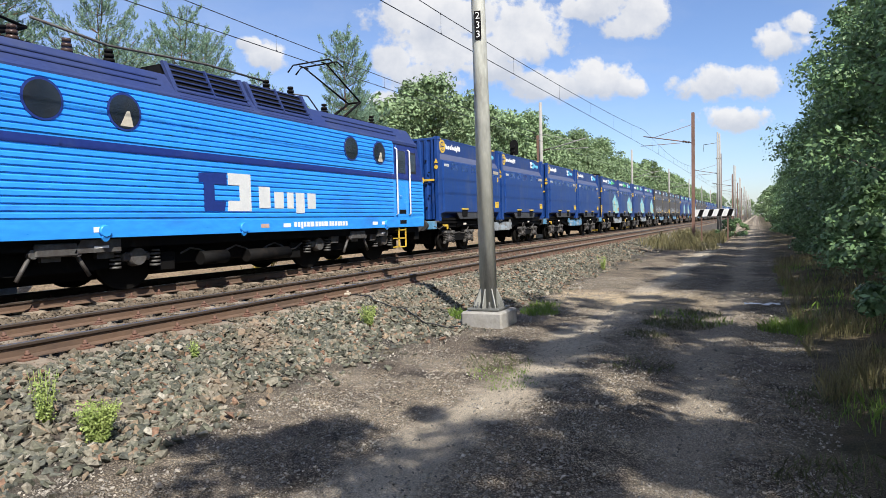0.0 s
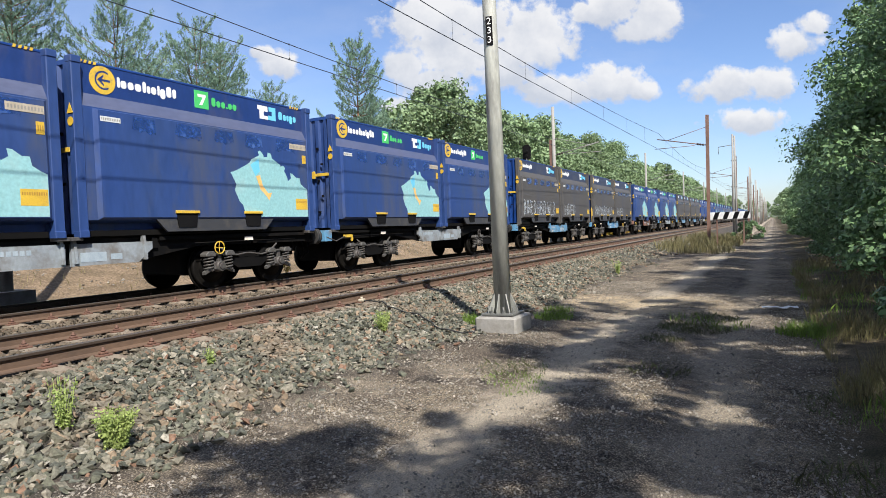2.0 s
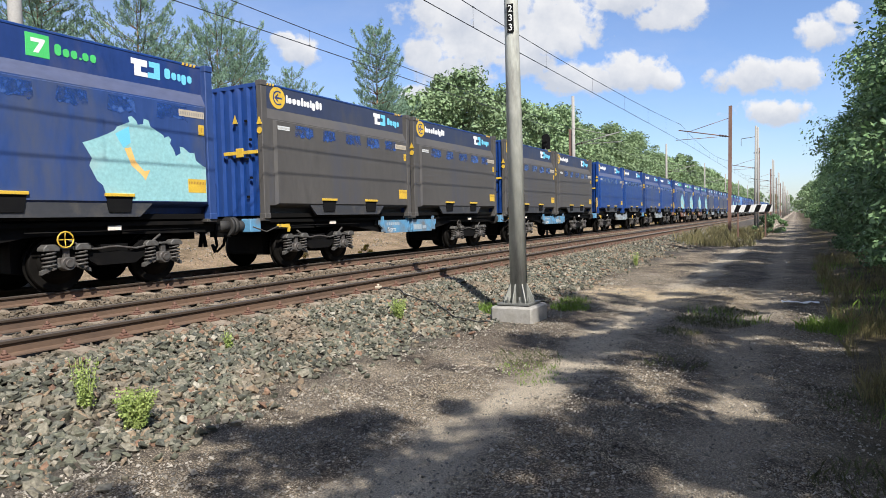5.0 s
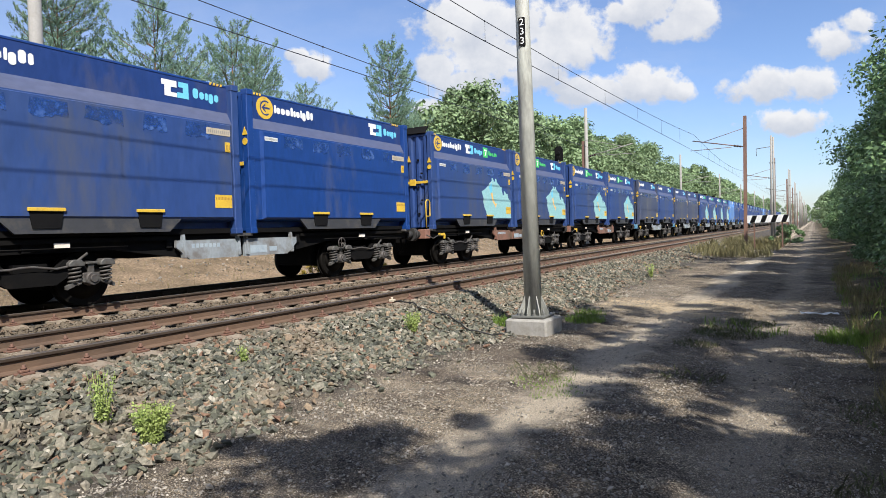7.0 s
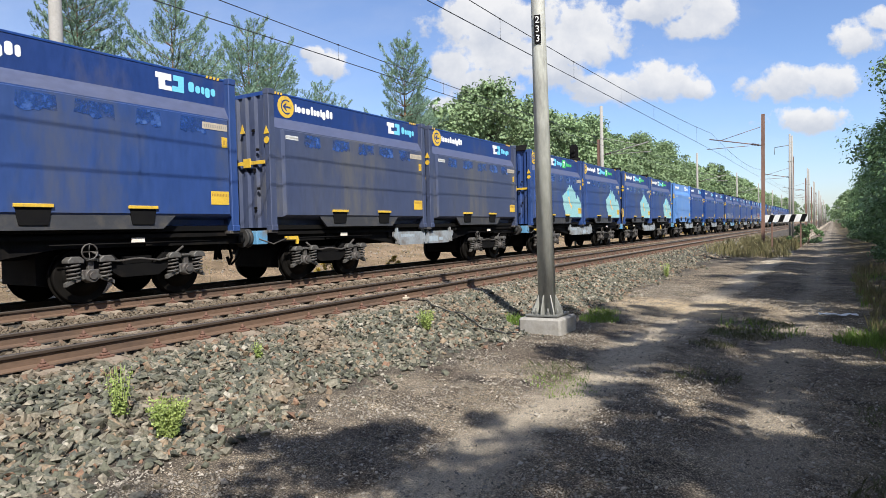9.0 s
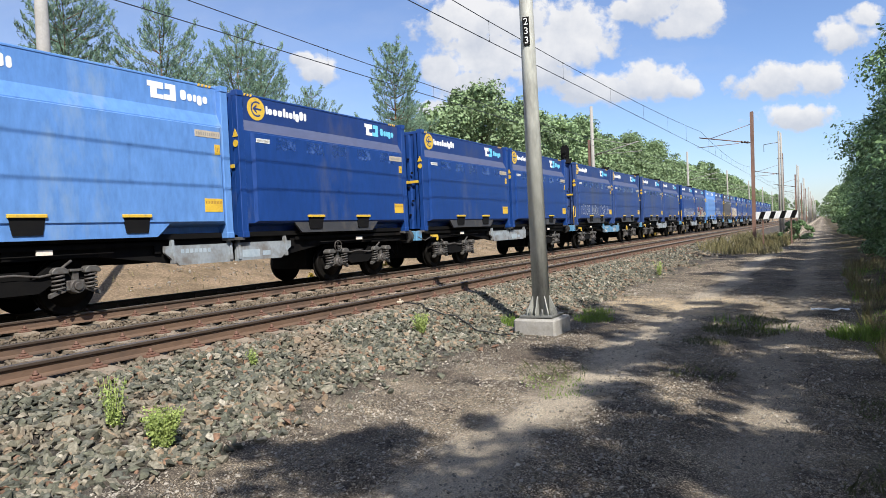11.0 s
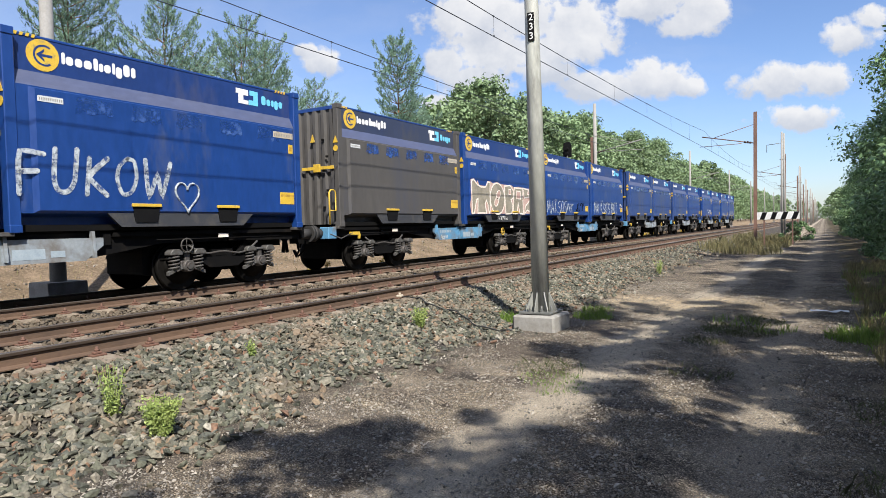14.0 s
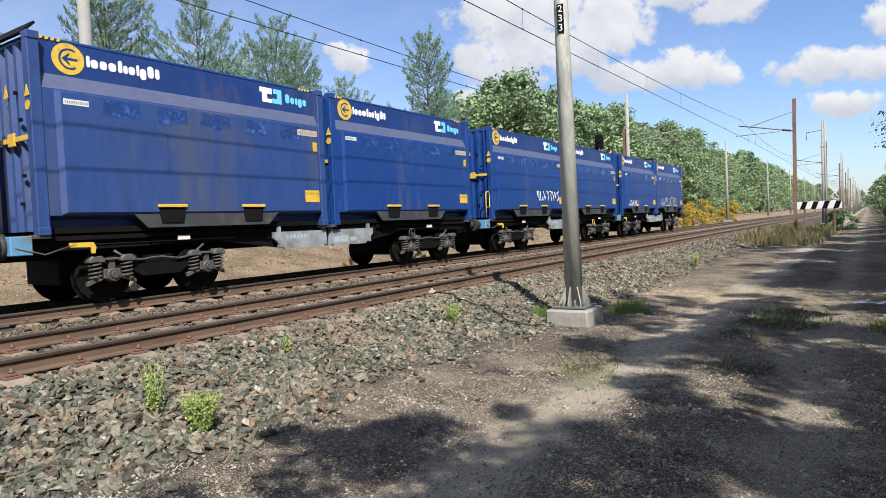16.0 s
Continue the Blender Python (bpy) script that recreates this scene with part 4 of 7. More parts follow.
def container(kind):
    """A 20-foot open-top bulk container. kind: blue, dirty, brown, light, isle_a, isle_b."""
    paint = {"isle_a": "dirty", "isle_b": "dirty", "brown_all": "brown"}.get(kind, kind)
    band = {"light": "light", "brown": "band_dusty"}.get(paint, "band")
    skirt = "light" if kind == "light" else "skirt"
    words = {"blue": "clean dark blue", "brown_all": "grey-brown dust-covered", "dirty": "dusty dark blue", "greyed": "heavily dusty grey-blue", "brown": "grey-brown dust-covered", "light": "light blue", "isle_a": "dusty dark blue", "isle_b": "dusty dark blue"}[kind]
    c = empty("container", words + " steel bulk container" + (" with a teal landmass print" if "isle" in kind else " on a flat wagon"), "container", "containers on the train")
    W = 1.25
    # body: the upper band set back, a sloping ledge, the lower panel proud of it
    bm = bmesh.new()
    prof = [(-0.98, 0.10), (0.98, 0.10), (0.98, 0.22), (1.215, 0.275), (1.22, 2.20), (1.10, 2.44), (1.10, 2.96), (-1.10, 2.96), (-1.10, 2.44), (-1.22, 2.20), (-1.215, 0.275), (-0.98, 0.22)]
    prism(bm, prof, "y", 0.16, LEN - 0.16)
    for f in bm.faces:
        if f.calc_center_median().z > 2.46 and abs(f.normal.x) > 0.8:
            f.material_index = 1
        elif 2.2 < f.calc_center_median().z < 2.44 and abs(f.normal.x) > 0.5:
            f.material_index = 2
    # third slot: ledge faces with their brighter sky-facing tone painted in
    part("body", bm, [paint, band, "ledge" if kind != "brown" and kind != "light" else paint], c)
    # proud pressed panel with bevelled ends
    bm = bmesh.new()
    a = [(0.34, 0.28), (LEN - 0.20, 0.28), (LEN - 0.20, 2.18), (0.34, 2.18)]
    b = [(0.42, 0.32), (LEN - 0.25, 0.32), (LEN - 0.25, 2.16), (0.42, 2.16)]
    va, vb = [bm.verts.new((1.223, y, z)) for y, z in a], [bm.verts.new((1.262, y, z)) for y, z in b]
    bm.faces.new(vb)
    for i in range(4):
        bm.faces.new((va[i], va[(i + 1) % 4], vb[(i + 1) % 4], vb[i]))
    bmesh.ops.recalc_face_normals(bm, faces=bm.faces[:])
    part("side_panel", bm, paint, c)
    bm = bmesh.new()
    for sx in (1, -1):
        box(bm, sx * 1.075 - 0.035, sx * 1.075 + 0.035, 0.16, LEN - 0.16, 2.95, 3.0, 0.012)
    for y in (0.08, LEN - 0.15):
        box(bm, -1.2, 1.2, y, y + 0.07, 2.90, 2.99, 0.008)
    part("top_rail", bm, "blue" if kind != "light" else "light", c)
    # corner posts and castings
    post = None
    for y in (0.0, LEN - 0.17):
        for sx in (-1, 1):
            if post is None:
                bm = bmesh.new()
                box(bm, -0.075, 0.075, 0.0, 0.17, 0.02, 2.99, 0.012)
                box(bm, -0.09, 0.09, -0.004, 0.174, -0.02, 0.10, 0.01)
                box(bm, -0.09, 0.09, -0.004, 0.174, 2.89, 3.01, 0.01)
                post = part("corner_post", bm, paint, c)
                post.location = (sx * 1.16, y, 0)
            else:
                share("corner_post", post, c, pose(sx * 1.16, y, 0))
    # corrugated end walls with small hinges and a yellow bar
    for y, s in ((0.12, -1), (LEN - 0.12, 1)):
        bm = bmesh.new()
        wave = [(-1.08, y)]
        for k in range(8):
            x = -0.98 + 0.28 * k
            wave += [(x - 0.085, y), (x - 0.045, y + s * 0.065), (x + 0.045, y + s * 0.065), (x + 0.085, y)]
        wave += [(1.08, y), (1.08, y - s * 0.05), (-1.08, y - s * 0.05)]
        prism(bm, wave, "z", 0.05, 2.9)
        part("end_wall", bm, "blue" if kind == "brown" else paint, c, "corrugated end wall")
    bm = bmesh.new()
    box(bm, 0.0, 1.06, 0.015, 0.035, 1.42, 1.50, 0.004)
    box(bm, 0.40, 0.62, 0.004, 0.034, 1.36, 1.56, 0.006)
    part("locking_bar", bm, "yellow", c, "yellow locking bar")
    pin = None
    for k in range(5):
        at = pose(0.73 + 0.12 * (k % 2), 0.02, 0.475 + 0.42 * k)
        if pin is None:
            bm = bmesh.new()
            box(bm, -0.03, 0.03, -0.02, 0.02, -0.025, 0.025)
            pin = part("hinge", bm, "frame", c)
            pin.matrix_basis = at
        else:
            share("hinge", pin, c, at)
    # trapezoid skirt with two fork pockets
    for sx in (1,):
        bm = bmesh.new()
        prism(bm, [(1.48, 0.285), (1.72, 0.05), (4.34, 0.05), (4.60, 0.285)], "x", 1.19, 1.245)
        part("skirt", bm, skirt, c, "sooty trapezoid skirt")
    box_y = ((1.92, 2.44), (3.70, 4.20))
    # no hollow is cut: black plates paint the shade inside the pockets
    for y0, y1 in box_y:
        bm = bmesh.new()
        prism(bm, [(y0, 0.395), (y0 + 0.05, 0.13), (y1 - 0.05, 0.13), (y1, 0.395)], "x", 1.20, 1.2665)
        part("fork_pocket", bm, "black", c, "flat black face for the fork pocket's inner shade")
        bm = bmesh.new()
        box(bm, 1.20, 1.300, y0 - 0.02, y1 + 0.02, 0.395, 0.450, 0.006)
        part("pocket_rim", bm, "yellow", c, "yellow-painted rim")
    bm = bmesh.new()
    box(bm, -1.1, 1.1, 0.2, LEN - 0.2, 0.0, 0.10)
    part("floor_frame", bm, "frame", c)
    # hazard marks on the top corners
    for y in (0.22, LEN - 0.6):
        bm = bmesh.new()
        for k in range(4):
            prism(bm, [(y + 0.085 * k, 2.953), (y + 0.085 * k + 0.045, 2.953), (y + 0.085 * k + 0.065, 3.003), (y + 0.085 * k + 0.02, 3.003)], "x", 1.04, 1.114)
        part("hazard_mark", bm, "yellow", c)
    xs0, xs1 = 1.095, 1.106
    # round yellow emblem and trade marks as plain shapes
    bm = bmesh.new()
    prism(bm, disc(0.64, 2.715, 0.245), "x", xs0, xs1)
    em = part("emblem", bm, "yellow", c, "round yellow emblem")
    bm = bmesh.new()
    for i in range(15):
        a0, a1 = [radians(55 + 250 * j / 15) for j in (i, i + 1)]
        prism(bm, [(0.66 + r * math.cos(t), 2.715 + r * math.sin(t)) for r, t in ((0.135, a0), (0.165, a0), (0.165, a1), (0.135, a1))], "x", xs1, xs1 + 0.002)
    box(bm, xs1, xs1 + 0.002, 0.60, 0.78, 2.695, 2.735)
    prism(bm, [(0.54, 2.715), (0.66, 2.815), (0.66, 2.775), (0.60, 2.715), (0.66, 2.655), (0.66, 2.615)], "x", xs1, xs1 + 0.002)
    part("emblem_arrow", bm, "band", em)
    bm = bmesh.new()
    box(bm, xs0, 1.1012, 0.90, 2.20, 2.58, 2.84)
    film = part("wordmark", bm, band, c, "trade name in plain white blocks")

    def name_blocks(y, z, letters, material, parent):
        for w, low, high in letters:
            r, e = min(0.03, w * 0.25), y + w * 0.78
            lo_z, hi_z = z + low, z + high
            b1 = bmesh.new()
            prism(b1, [(y + r, lo_z), (e - r, lo_z), (e, lo_z + r), (e, hi_z - r), (e - r, hi_z), (y + r, hi_z), (y, hi_z - r), (y, lo_z + r)], "x", 1.1005, xs1 + 0.002)
            part("block", b1, material, parent)
            y += w

    name_blocks(0.92, 2.64, ((0.065, 0, 0.185), (0.145, 0, 0.135), (0.145, 0, 0.135), (0.16, 0, 0.135), (0.09, 0, 0.20), (0.09, 0, 0.135), (0.14, 0, 0.135), (0.06, 0, 0.185), (0.14, -0.05, 0.135), (0.14, 0, 0.20), (0.10, 0, 0.175)), "white", film)
    marks = {"isle_a": (2.55, 3.85), "isle_b": (4.45, 2.62)}.get(kind, (4.45, None))
    y = marks[0]
    bm = bmesh.new()
    prism(bm, [(y, 2.575), (y + 0.26, 2.575), (y + 0.26, 2.655), (y + 0.13, 2.655), (y + 0.13, 2.755), (y + 0.26, 2.755), (y + 0.26, 2.875), (y - 0.06, 2.875), (y - 0.06, 2.775), (y, 2.775)], "x", xs0, xs1)
    part("trade_mark", bm, "white", c)
    bm = bmesh.new()
    prism(bm, [(y + 0.27, 2.575), (y + 0.52, 2.575), (y + 0.52, 2.875), (y + 0.30, 2.875), (y + 0.30, 2.775), (y + 0.40, 2.775), (y + 0.40, 2.675), (y + 0.27, 2.675)], "x", xs0, xs1)
    tone = "cyan" if kind != "light" else "white"
    mark = part("trade_mark", bm, tone, c)
    name_blocks(y + 0.62, 2.625, ((0.15, 0, 0.19), (0.13, 0, 0.14), (0.09, 0, 0.14), (0.13, -0.05, 0.14), (0.13, 0, 0.14)), tone, mark)
    if marks[1]:
        y = marks[1]
        bm = bmesh.new()
        box(bm, xs0, xs1, y, y + 0.36, 2.545, 2.905, 0.004)
        sq = part("trade_mark", bm, "green", c)
        name_blocks(y + 0.44, 2.635, ((0.13, 0, 0.18), (0.13, 0, 0.13), (0.13, 0, 0.13), (0.06, 0, 0.04), (0.13, 0, 0.13), (0.13, 0, 0.13)), "green", sq)
        bm = bmesh.new()
        prism(bm, [(y + 0.08, 2.835), (y + 0.08, 2.775), (y + 0.21, 2.775), (y + 0.11, 2.615), (y + 0.19, 2.615), (y + 0.29, 2.795), (y + 0.29, 2.835)], "x", xs1, xs1 + 0.002)
        part("figure", bm, "white", sq)
    # scuffed patches under the ledge
    rng = random.Random(kind)
    if kind != "light":
        for k in range(5):
            y0 = 1.05 + 0.92 * k + rng.uniform(-0.06, 0.06)
            w = rng.uniform(0.46, 0.68)
            poly = []
            for i in range(10):
                u = i / 9
                poly.append((y0 + w * u, 1.88 + rng.uniform(-0.05, 0.04)))
            poly += [(y0 + w - 0.02, 2.12), (y0 + 0.03, 2.125)]
            bm = bmesh.new()
            prism(bm, poly, "x", 1.258, 1.2665)
            part("scuffed_patch", bm, "patch", c, "glossy blue scuffed patch")
    # data plates
    for nm, mk, y0, y1, z0, z1 in (("data_plate", "cream_white", 0.45, 0.83, 1.97, 2.06), ("data_plate", "plate_tan", 5.22, 5.80, 1.94, 2.07), ("data_plate", "yellow", 5.66, 5.79, 1.62, 1.82), ("data_plate", "yellow", 5.37, 5.79, 0.50, 0.76)):
        bm = bmesh.new()
        box(bm, 1.258, 1.268, y0, y1, z0, z1, 0.002)
        pl = part(nm, bm, mk, c)
        bm = bmesh.new()
        n = 11 if y1 - y0 > 0.3 else 3
        for k in range(n):
            u = y0 + (y1 - y0) * (k + 0.6) / (n + 0.6)
            box(bm, 1.268, 1.2695, u, u + (y1 - y0) / (n + 1) * 0.55, z0 + (z1 - z0) * (0.28 if z1 - z0 < 0.2 else 0.62), z1 - (z1 - z0) * (0.28 if z1 - z0 < 0.2 else 0.18))
        part("small_print", bm, "print_grey" if mk != "yellow" else "print_brown", pl)["kind"] = "stuff"
    for z0, z1, tri in ((2.05, 2.22, True), (1.83, 2.00, False)):
        bm = bmesh.new()
        if tri:
            prism(bm, [(-0.08, z0), (0.08, z0), (0.0, z1)], "y", -0.012, -0.004)
        else:
            prism(bm, disc(0.0, (z0 + z1) / 2, 0.075, 14), "y", -0.012, -0.004)
        st = part("warning_sticker", bm, "yellow", c)
        st.location = (1.16, 0, 0)
    bm = bmesh.new()
    prism(bm, [(0.30, 2.12), (0.46, 2.12), (0.38, 2.32)], "y", 0.028, 0.036)
    part("warning_sticker", bm, "yellow", c)
    if kind in ("dirty", "isle_a"):
        bm = bmesh.new()
        prism(bm, [(-0.02, 2.99), (0.02, 2.97), (0.24, 3.20), (0.21, 3.225)], "x", -1.02, 1.02)
        part("end_flap", bm, "frame", c, "dark raised end flap")
    if "isle" in kind:
        bm = bmesh.new()
        y0 = 3.34
        prism(bm, [(y0 + u, 0.30 + v) for u, v in ISLE], "x", 1.258, 1.2655)
        isle = part("landmass_print", bm, "teal", c, "pale teal landmass-shaped print")
        bm = bmesh.new()
        prism(bm, [(y0 + 0.58, 1.47), (y0 + 0.84, 1.62), (y0 + 0.86, 1.34), (y0 + 0.72, 1.24)], "x", 1.2655, 1.2672)
        part("arrow_tail", bm, "cyan", isle, "deeper teal tail of the arrow")
        bm = bmesh.new()
        prism(bm, [(y0 + 0.74, 1.23), (y0 + 0.86, 1.26), (y0 + 0.94, 1.02), (y0 + 1.10, 0.86), (y0 + 1.22, 0.88), (y0 + 1.12, 0.70), (y0 + 1.04, 0.80), (y0 + 0.86, 0.94)], "x", 1.2655, 1.2675)
        part("arrow_print", bm, "orange", isle, "soft orange arrow")
    return c


def bogie_mesh():
    bm = bmesh.new()
    for sx in (-1, 1):
        x = sx * 0.98
        prism(bm, [(-1.25, 0.60), (-1.2, 0.74), (-0.5, 0.80), (-0.3, 0.62), (0.3, 0.62), (0.5, 0.80), (1.2, 0.74), (1.25, 0.60), (0.6, 0.56), (0.35, 0.40), (-0.35, 0.40), (-0.6, 0.56)], "x", x - 0.05, x + 0.05)
    box(bm, -0.98, 0.98, -0.25, 0.25, 0.45, 0.75)
    rod(bm, (0, 0, 0.7), (0, 0, 0.98), 0.2, seg=12)
    return bm


def wheel_mesh():
    bm = bmesh.new()
    rod(bm, (-0.065, 0, 0), (0.055, 0, 0), 0.46, 0.452, 28)
    rod(bm, (-0.095, 0, 0), (-0.06, 0, 0), 0.49, seg=28)
    rod(bm, (0.05, 0, 0), (0.11, 0, 0), 0.36, 0.13, 20)
    return bm


SRC = {}


def bogie(parent, y):
    if "bogie" not in SRC:
        b = part("bogie", bogie_mesh(), "frame", parent)
        SRC["bogie"] = b
    else:
        b = share("bogie", SRC["bogie"], parent, pose(0, 0, 0))
    b.location = (0, y, 0)

    def sub(name, make, mk, m, label=""):
        if name not in SRC:
            o = part(name, make(), mk, b, label)
            o.matrix_basis = m
            SRC[name] = o
        else:
            share(name, SRC[name], b, m, label)

    def axle_box():
        bm = bmesh.new()
        rod(bm, (0.0, 0, 0), (0.16, 0, 0), 0.125, 0.105, 14)
        rod(bm, (0.16, 0, 0), (0.185, 0, 0), 0.075, 0.06, 10)
        box(bm, -0.06, 0.10, -0.15, 0.15, -0.07, 0.10, 0.02)
        box(bm, 0.0, 0.10, -0.05, 0.05, 0.10, 0.25, 0.01)
        box(bm, -0.02, 0.13, -0.10, 0.10, 0.24, 0.28, 0.008)
        prism(bm, [(-0.40, -0.16), (-0.14, -0.05), (0.14, -0.05), (0.40, -0.16), (0.40, -0.10), (0.14, 0.02), (-0.14, 0.02), (-0.40, -0.10)], "x", 0.0, 0.09)
        return bm

    def spring():
        bm = bmesh.new()
        tube(bm, [(0.04 + 0.092 * math.cos(k * 0.7), 0.092 * math.sin(k * 0.7), -0.11 + 0.0072 * k) for k in range(41)], 0.019, 5)
        return bm

    def spring_cap():
        bm = bmesh.new()
        prism(bm, [(-0.13, 0.18), (0.13, 0.18), (0.13, 0.235), (0.07, 0.29), (-0.07, 0.29), (-0.13, 0.235)], "x", -0.06, 0.14)
        bmesh.ops.bevel(bm, geom=bm.edges[:], offset=0.012, segments=1, affect="EDGES")
        return bm

    # solid block added for brake gear and the darkness between the wheels
    def dark_filler():
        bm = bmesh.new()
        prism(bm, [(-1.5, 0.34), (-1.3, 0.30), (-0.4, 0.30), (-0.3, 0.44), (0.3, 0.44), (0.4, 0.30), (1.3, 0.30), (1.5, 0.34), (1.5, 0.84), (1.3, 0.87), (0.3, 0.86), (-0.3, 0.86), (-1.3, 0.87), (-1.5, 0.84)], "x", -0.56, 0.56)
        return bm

    def hose():
        bm = bmesh.new()
        pts = [(0, -0.85 + 0.17 * k, 0.20 * ((k - 5) / 5) ** 2 - 0.05 * math.sin(k)) for k in range(11)]
        tube(bm, pts, 0.022, 6)
        return bm

    for ay in (-0.9, 0.9):
        for sx in (-1, 1):
            sub("wheel", wheel_mesh, "wheel", pose(sx * 0.76, ay, 0.46, 0, 0, 0 if sx > 0 else 180))
        sub("axle_box", axle_box, "castiron", pose(0.98, ay, 0.47), "dusty cast axle box")
        sub("spring", spring, "castiron", pose(0.99, ay - 0.26, 0.50))
        sub("spring", spring, "castiron", pose(0.99, ay + 0.26, 0.50))
        for dy in (-0.26, 0.26):
            sub("spring_cap", spring_cap, "castiron", pose(0.99, ay + dy, 0.50))
    sub("brake_rigging", dark_filler, "frame", pose(0, 0, 0))
    sub("brake_hose", hose, "castiron", pose(1.06, 0, 0.66))
    return b


def wagon(sill, with_rack, odd):
    words = {"sill_blue": "pale blue", "sill_white": "pale grey", "sill_rust": "rusty"}[sill]
    w = empty("flat_wagon", "black-framed container flat wagon with a " + words + " fish-belly sill", "flat wagon", "wagons of the train")
    Lw = 2 * LEN + 0.23
    bm = bmesh.new()
    for sx in (-1, 1):
        prism(bm, [(-0.24, 1.13), (-0.24, 0.90), (3.4, 0.92), (4.9, 0.70), (7.5, 0.70), (8.95, 0.92), (Lw + 0.24, 0.90), (Lw + 0.24, 1.13)], "x", sx * 0.95 - 0.05, sx * 0.95 + 0.05)
    for y in (-0.24, 1.9, 4.4, 6.1, 7.8, 10.4, Lw + 0.12):
        box(bm, -1.05, 1.05, y, y + 0.12, 0.92, 1.12)
    box(bm, -0.3, 0.3, -0.2, Lw + 0.2, 0.75, 1.12)
    box(bm, -0.98, 0.98, -0.1, Lw + 0.1, 1.10, 1.166)
    part("underframe", bm, "frame", w)
    # painted middle sill with upright ribs
    for y0, y1 in ((4.55, 6.1), (6.2, 7.75)):
        bm = bmesh.new()
        prism(bm, [(y0, 1.05), (y0, 0.92), (y0 + (0.3 if y0 < 5 else 0), 0.68), (y1 - (0.3 if y1 > 7 else 0), 0.68), (y1, 0.92), (y1, 1.05)], "x", 1.06, 1.12)
        pl = part("sill_panel", bm, sill, w, words + " painted sill panel")
        bm = bmesh.new()
        if y0 < 5:
            for k in range(7):
                box(bm, 1.12, 1.123, y0 + 0.34 + 0.10 * k, y0 + 0.41 + 0.10 * k, 0.90, 0.98)
        else:
            box(bm, 1.12, 1.124, y0 + 0.15, y0 + 0.62, 0.74, 0.90)
            box(bm, 1.12, 1.124, y0 + 0.70, y0 + 0.92, 0.76, 0.86)
        part("stencil", bm, "stencil", pl)["kind"] = "stuff"
    for y in (4.72, 6.04, 6.26, 7.58):
        bm = bmesh.new()
        prism(bm, [(1.05, 0.72), (1.17, 0.72), (1.17, 0.80), (1.125, 1.16), (1.05, 1.16)], "y", y - 0.025, y + 0.025)
        part("sill_rib", bm, sill, w)
    if sill == "sill_blue":
        text_mesh("type_lettering", "Sggrrs", 0.17, "cream_white", w, pose(1.124, 5.16, 0.78, 90, 0, 90))
    # black side rail under the containers, hung gear
    for y0, y1 in ((-0.2, 4.4), (7.95, Lw + 0.2)):
        bm = bmesh.new()
        box(bm, 1.0, 1.08, y0, y1, 1.06, 1.13)
        part("side_rail", bm, "frame", w)
        bm = bmesh.new()
        rod(bm, (1.10, y0 + 0.8, 0.98), (1.10, y1 - 0.8, 0.98), 0.010)
        part("pull_rod", bm, "frame", w)
    for y in (0.02, 6.0, 6.2, Lw - 0.15):
        bm = bmesh.new()
        box(bm, 1.02, 1.22, y - 0.08, y + 0.16, 1.10, 1.165, 0.01)
        part("container_spigot", bm, "castiron", w)
    for y, mk in ((2.35, "cream"), (10.1, "cream")):
        bm = bmesh.new()
        box(bm, 1.10, 1.12, y, y + 0.24, 0.99, 1.07)
        part("label_plate", bm, mk, w)
    far_end, near_end = (0.47, 0.245) if odd else (0.245, 0.47)
    for y0, s in ((-far_end, -1), (Lw + near_end, 1)):
        for sx in (-1, 1):
            bm = bmesh.new()
            rod(bm, (sx * 0.87, y0 - s * 0.2, 1.0), (sx * 0.87, y0 + s * 0.14, 1.0), 0.12, seg=14)
            rod(bm, (sx * 0.87, y0 + s * 0.10, 1.0), (sx * 0.87, y0 + s * 0.185, 1.0), 0.20, 0.185, 20)
            part("buffer", bm, "gear", w)
        bm = bmesh.new()
        tube(bm, [(0.55, y0 + s * 0.02, 0.95), (0.55, y0 + s * 0.10, 0.6), (0.40, y0 + s * 0.16, 0.45), (0.3, y0 + s * 0.18, 0.6)], 0.03)
        tube(bm, [(0, y0, 0.95), (0, y0 + s * 0.17, 0.85), (0, y0 + s * 0.12, 0.55)], 0.045)
        part("coupling", bm, "frame", w)
    bm = bmesh.new()
    box(bm, 0.88, 1.16, -0.36, -0.06, 0.86, 1.15, 0.012)
    part("end_bracket", bm, "sill_blue" if sill != "sill_rust" else "sill_rust", w)
    bm = bmesh.new()
    prism(bm, [(0.46, 1.02), (0.82, 1.02), (0.86, 0.94), (0.84, 0.84), (0.79, 0.84), (0.78, 0.94), (0.46, 0.95)], "x", 1.13, 1.17)
    part("brake_handle", bm, "yellow", w, "yellow brake handle")
    bm = bmesh.new()
    tube(bm, [(1.16, -0.30, 0.98), (1.16, 0.1, 0.86), (1.16, 0.5, 0.98)], 0.014)
    part("hand_rail", bm, "castiron", w)
    bm = bmesh.new()
    ring = [(1.14, 9.35 + 0.13 * math.cos(a * 0.524), 0.86 + 0.13 * math.sin(a * 0.524)) for a in range(13)]
    tube(bm, ring, 0.013, 6)
    for k in (0, 3, 6, 9):
        rod(bm, ring[k], (1.12, 9.35, 0.86), 0.008, seg=5)
    part("hand_wheel", bm, "castiron" if not with_rack else "yellow", w)
    if with_rack:
        bm = bmesh.new()
        x = 1.19
        y0, y1, z0, z1 = -0.33, -0.10, 1.20, 2.05
